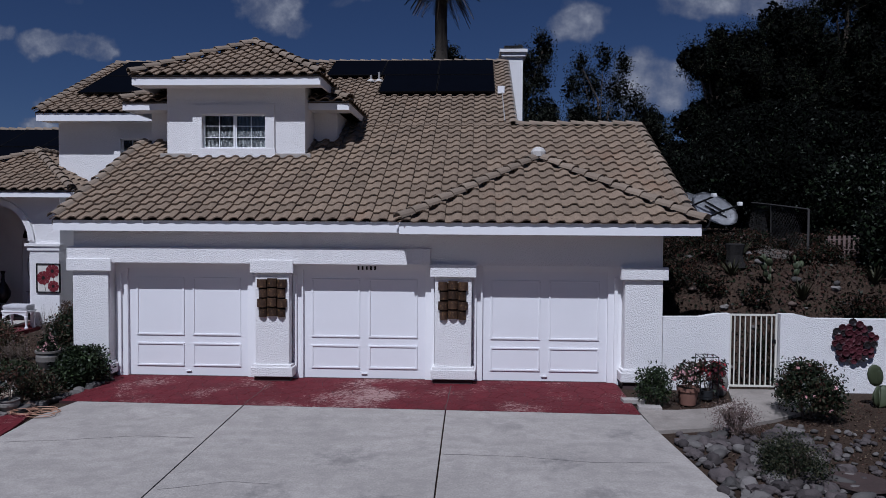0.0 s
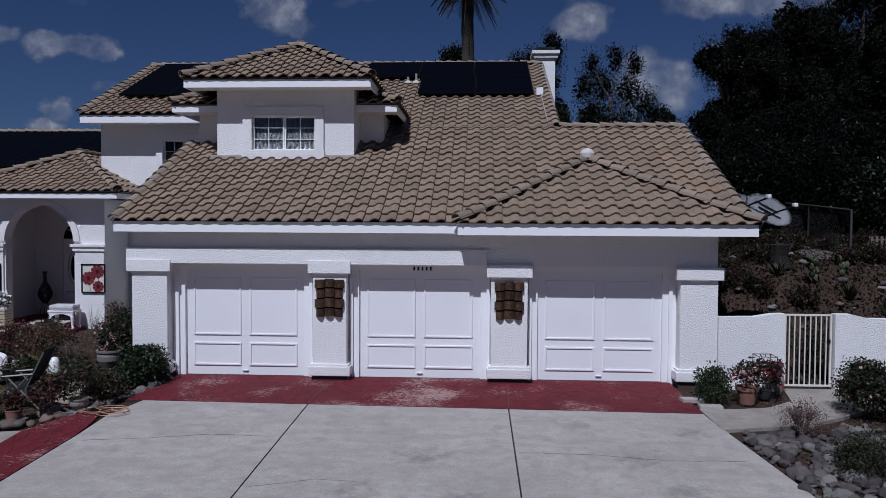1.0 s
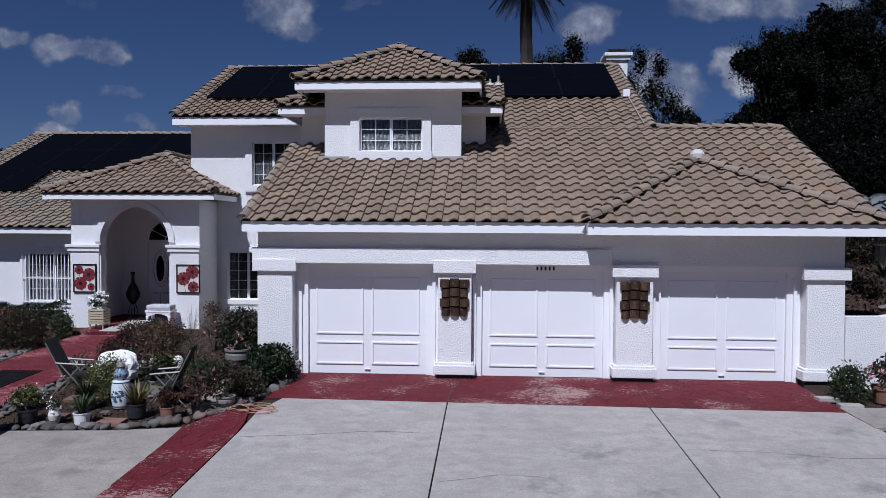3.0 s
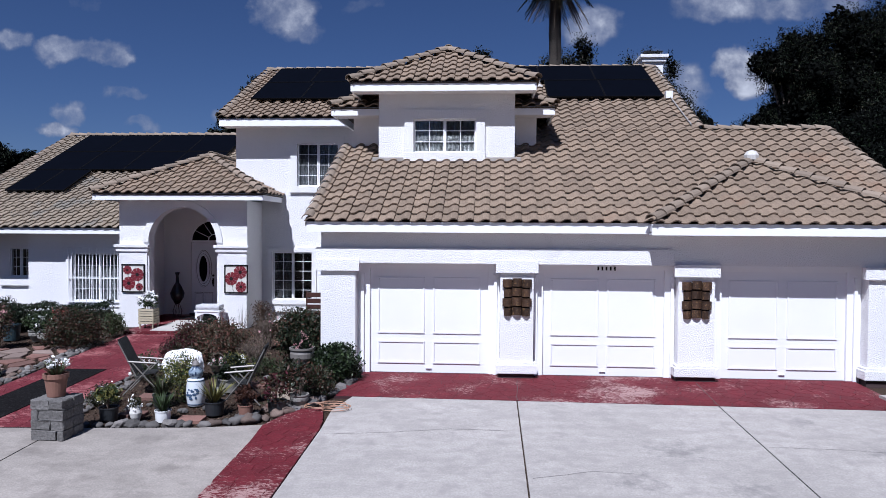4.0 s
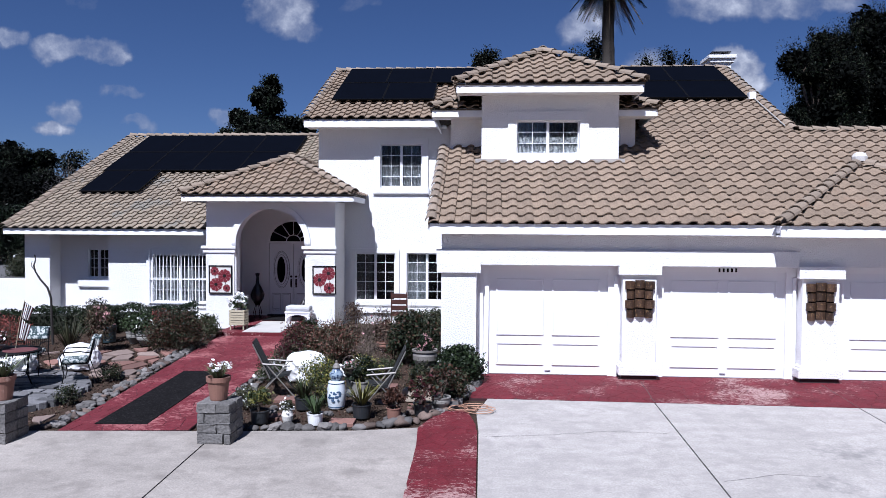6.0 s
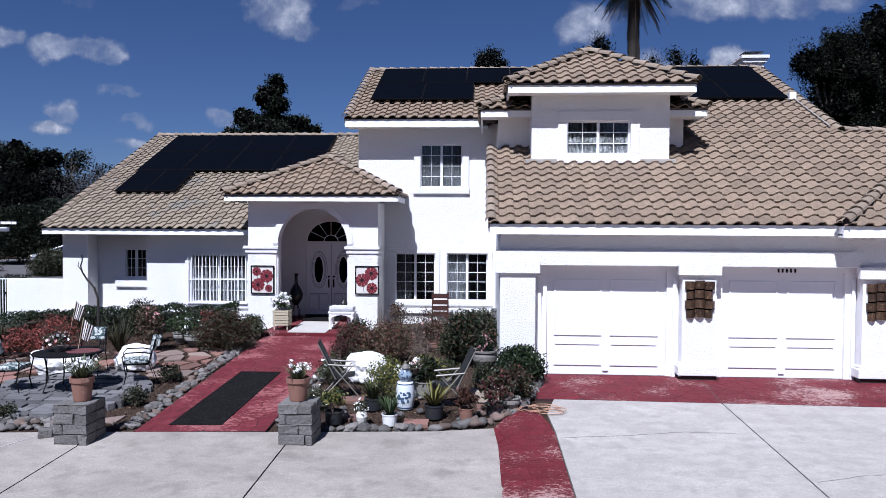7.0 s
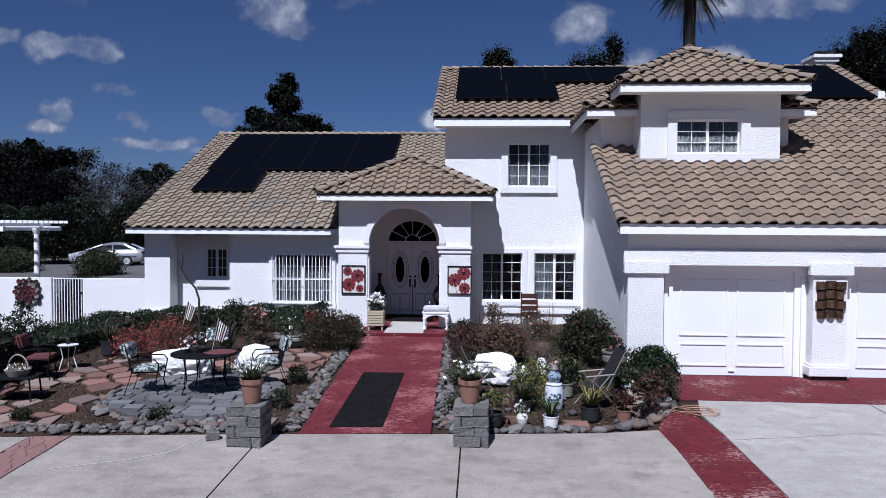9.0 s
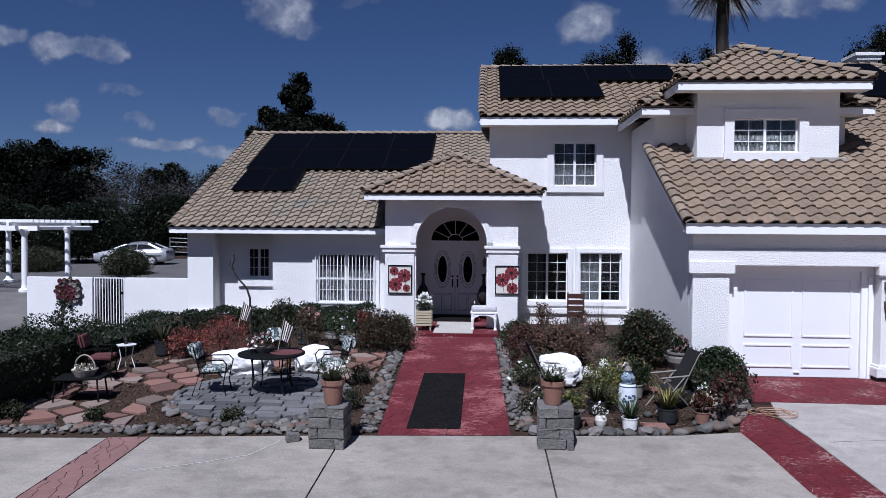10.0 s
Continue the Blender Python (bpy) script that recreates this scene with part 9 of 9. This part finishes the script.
for x in (-31.3, -34.4):
    part("beam", box(x - 0.06, x + 0.06, 27.0, 32.1, 2.98, 3.12), TRIM, pg)
for i in range(14):
    y = 27.1 + i * 0.37
    part("slat", box(-35.4, -30.3, y, y + 0.05, 3.12, 3.24), TRIM, pg)

CARPAINT = material("silver_car_paint", (0.55, 0.56, 0.58), 0.28, 0.55, vary=0.03, grain=0.02, bump=0)
TYRE = material("tyre_rubber", (0.02, 0.02, 0.02), 0.85)
CARGLASS = material("dark_car_glass", (0.012, 0.014, 0.016), 0.08)
car = thing("parked_car", label="silver four-door sedan parked beyond the wall", category="car", at=pose(-34.2, 43.0, ground_z(-34.2, 43) - 0.03, 0, 0, 8))


def car_body():
    """Loft of cross-sections from nose (-x) to tail."""
    st = [(-2.25, 0.42, 0.62, 0.62), (-2.2, 0.25, 0.72, 0.74), (-1.9, 0.2, 0.8, 0.86), (-1.2, 0.18, 0.95, 0.9), (-0.75, 0.18, 1.0, 0.9), (0.4, 0.18, 1.02, 0.9), (1.3, 0.18, 1.03, 0.9), (1.8, 0.2, 1.04, 0.87), (2.15, 0.25, 1.0, 0.82), (2.25, 0.42, 0.9, 0.75)]
    bm = bmesh.new()
    rings = []
    for x, lo, hi, hw in st:
        rings.append([bm.verts.new((x, sy * hw * k, z)) for sy, k, z in ((-1, 0.86, lo), (-1, 1, lo + 0.14), (-1, 1.0, (lo + hi) / 2 + 0.08), (-1, 0.93, hi - 0.04), (-1, 0.7, hi), (1, 0.7, hi), (1, 0.93, hi - 0.04), (1, 1.0, (lo + hi) / 2 + 0.08), (1, 1, lo + 0.14), (1, 0.86, lo))])
    for a, b in zip(rings, rings[1:]):
        for i in range(10):
            bm.faces.new((a[i], a[(i + 1) % 10], b[(i + 1) % 10], b[i]))
    bm.faces.new(rings[0]), bm.faces.new(rings[-1])
    return bm


ROOFLINE = ((-1.1, 0.97), (-0.7, 1.17), (-0.2, 1.36), (0.25, 1.44), (0.7, 1.44), (1.1, 1.36), (1.5, 1.19), (1.85, 1.02))


def cabin_loft(first, last, lift, half):
    """Arched cross-sections between the belt line and the roof line; half: the share of the arch to keep, from the middle."""
    bm = bmesh.new()
    prev = None
    for x, top in ROOFLINE[first:last]:
        rise = top - 0.95
        ring = []
        for k in range(-6, 7):
            f = k / 6 * half
            ring.append(bm.verts.new((x, (0.8 - 0.22 * (1 - abs(f)) - 0.02) * f if abs(f) > 0.75 else 0.78 * f, 0.95 + lift + rise * (1 - abs(f) ** 3.2))))
        if prev:
            for a, b, c, d in zip(prev, prev[1:], ring[1:], ring):
                bm.faces.new((a, b, c, d))
        prev = ring
    return bm


part("body", car_body(), CARPAINT, car, smooth=True)
part("glasshouse", cabin_loft(0, 8, 0.0, 1.0), CARGLASS, car, "dark tinted windows", smooth=True)
bm = cabin_loft(2, 6, 0.012, 0.72)
bmesh.ops.solidify(bm, geom=bm.faces[:], thickness=0.03)
part("roof_panel", bm, CARPAINT, car, smooth=True)
for sy in (-1, 1):
    part("pillar", tube([(-1.12, sy * 0.76, 0.97), (-0.7, sy * 0.7, 1.13), (-0.2, sy * 0.62, 1.3)], 0.035, 6), CARPAINT, car)
    part("pillar", tube([(0.42, sy * 0.8, 0.97), (0.45, sy * 0.66, 1.34)], 0.03, 6), CARPAINT, car)
    part("pillar", tube([(1.82, sy * 0.76, 0.99), (1.5, sy * 0.72, 1.12), (1.1, sy * 0.62, 1.31)], 0.07, 6), CARPAINT, car)
    part("side_trim", box(-1.1, 1.9, sy * 0.905 - 0.012, sy * 0.905 + 0.012, 0.58, 0.62), TYRE, car)
for x in (-1.42, 1.33):
    for sy in (-1, 1):
        wheel = part("wheel", lathe([(0.2, -0.1), (0.3, -0.11), (0.32, -0.06), (0.32, 0.06), (0.3, 0.11), (0.2, 0.1), (0.2, -0.1)], 24), TYRE, car)
        wheel.matrix_basis = pose(x, sy * 0.84, 0.32, 90, 0, 0)
        part("rim", lathe([(0, -0.09), (0.05, -0.1), (0.17, -0.08), (0.2, -0.1), (0.2, 0.1), (0.17, 0.08), (0.05, 0.1), (0, 0.09)], 16), DISH, wheel)
part("headlight", box(-2.2, -2.05, -0.75, -0.45, 0.6, 0.7, bevel=0.02), GLAZED_WHITE, car)
part("tail_light", box(2.15, 2.27, -0.78, -0.5, 0.75, 0.9, bevel=0.02), LEAF_WINE, car)
part("door_mirror", box(-0.8, -0.65, -1.0, -0.86, 0.98, 1.08, bevel=0.02), CARPAINT, car)


def ground_patch(name, x0, x1, y0, y1, mat, label, category, n=24):
    """A paved area that follows the lie of the ground."""
    bm = bmesh.new()
    rows = []
    for j in range(n + 1):
        y = y0 + (y1 - y0) * j / n
        rows.append([bm.verts.new((x, y, ground_z(x, y) - 0.012)) for x in [x0 + (x1 - x0) * i / 20 for i in range(21)]])
    for a, b in zip(rows, rows[1:]):
        for i in range(20):
            bm.faces.new((a[i], a[i + 1], b[i + 1], b[i]))
    thing(name, bm, mat, label, category, kind="structure")


OLDPAVE = material("old_asphalt", (0.09, 0.085, 0.085), 0.9, vary=0.3, scale=0.8, grain=0.3, fine=20)
ground_patch("neighbour_drive", -60, -21.9, 27.5, 50, OLDPAVE, "worn grey asphalt parking strip", "road")
ground_patch("side_yard_paving", -45, -27.3, 15, 27.4, material("old_yard_concrete", (0.13, 0.12, 0.115), 0.9, vary=0.35, scale=0.9, grain=0.3, fine=20), "old grey concrete paving beyond garden wall", "pavement")
shrub(-31.1, 36.0, 1.8, 1.6, 1.0, [LEAF_DARK, LEAF_OLIVE], "dense dark shrub before parked car", leaf=0.11, density=2.2, sigma=0.25)
shrub(-37.2, 37.5, 3.4, 2.6, 0.9, [LEAF_OLIVE, LEAF_DARK], "olive shrub near parked car", leaf=0.11, density=1.6, sigma=0.25)
shrub(-38.5, 44.5, 5.5, 4, 3.2, [LEAF_DARK, TREE_DARK], "large dark rounded shrub behind car", leaf=0.15, density=2.2, sigma=0.35)
rf = thing("rail_fence", label="grey metal rail fence behind parked car", category="fence")
for i in range(9):
    x = -36 + i * 2.2
    part("post", tube([(x, 52, ground_z(x, 52) - 0.1), (x, 52, ground_z(x, 52) + 1.5)], 0.05, 6), GALV, rf)
for zz in (0.4, 0.8, 1.15, 1.45):
    part("rail", tube([(-36, 52, ground_z(-36, 52) + zz), (-18.4, 52, ground_z(-18.4, 52) + zz)], 0.03, 5), GALV, rf)
for x, y, w, h in ((-44, 55, 6, 3.5), (-52, 54, 7, 4), (-60, 50, 8, 4.5), (-33, 62, 7, 3.4), (-25, 60, 7, 4.4), (-31, 56, 7, 4.0), (-38, 57, 7, 4.2)):
    shrub(x, y, w, w * 0.7, h, [TREE_DARK, LEAF_DARK], "dark leafy thicket on far side", leaf=0.2, density=1.8, sigma=0.45, name="thicket", category="thicket")

# ---- stamped pieces of the red and pink concrete ----
def stamped(owner, outline, spacing, seed, mat, stretch=1.25):
    zf = lambda x, y: drive_z(y)
    for poly in cells(outline, spacing, 0.009, seed, 0.45, stretch):
        piece("stamped_stone", poly, zf, 0.007, mat, owner, 0.005)


roots = {o.name: o for o in bpy.data.objects if o.parent is None}
stamped(roots["red_apron"], [(-7.18, RB(-7) + 0.01), (3.19, RB(3.2) + 0.01), (3.14, 14.72), (-7.08, 14.72)], 0.27, 3, REDCON)
stamped(roots["entry_path"], [(-13.78, 10.56), (-11.69, 10.73), (-11.86, 18.34), (-14.07, 18.3)], 0.25, 4, REDPATH)
stamped(roots["red_strip"], [(-7.81, -1.4), (-6.945, -1.4), (-7.02, 10.9), (-7.95, 11.05)], 0.22, 5, REDSTRIP, 1.1)
stamped(roots["red_strip"], [(-7.95, 11.06), (-7.03, 10.91), (-7.06, 11.4), (-7.24, 12.17), (-7.68, 11.98)], 0.22, 9, REDSTRIP, 1.1)
stamped(roots["pink_strip"], [(-17.8, -1.4), (-17.22, -1.4), (-17.32, 10.24), (-17.93, 10.16)], 0.2, 6, PINKCON, 1.1)
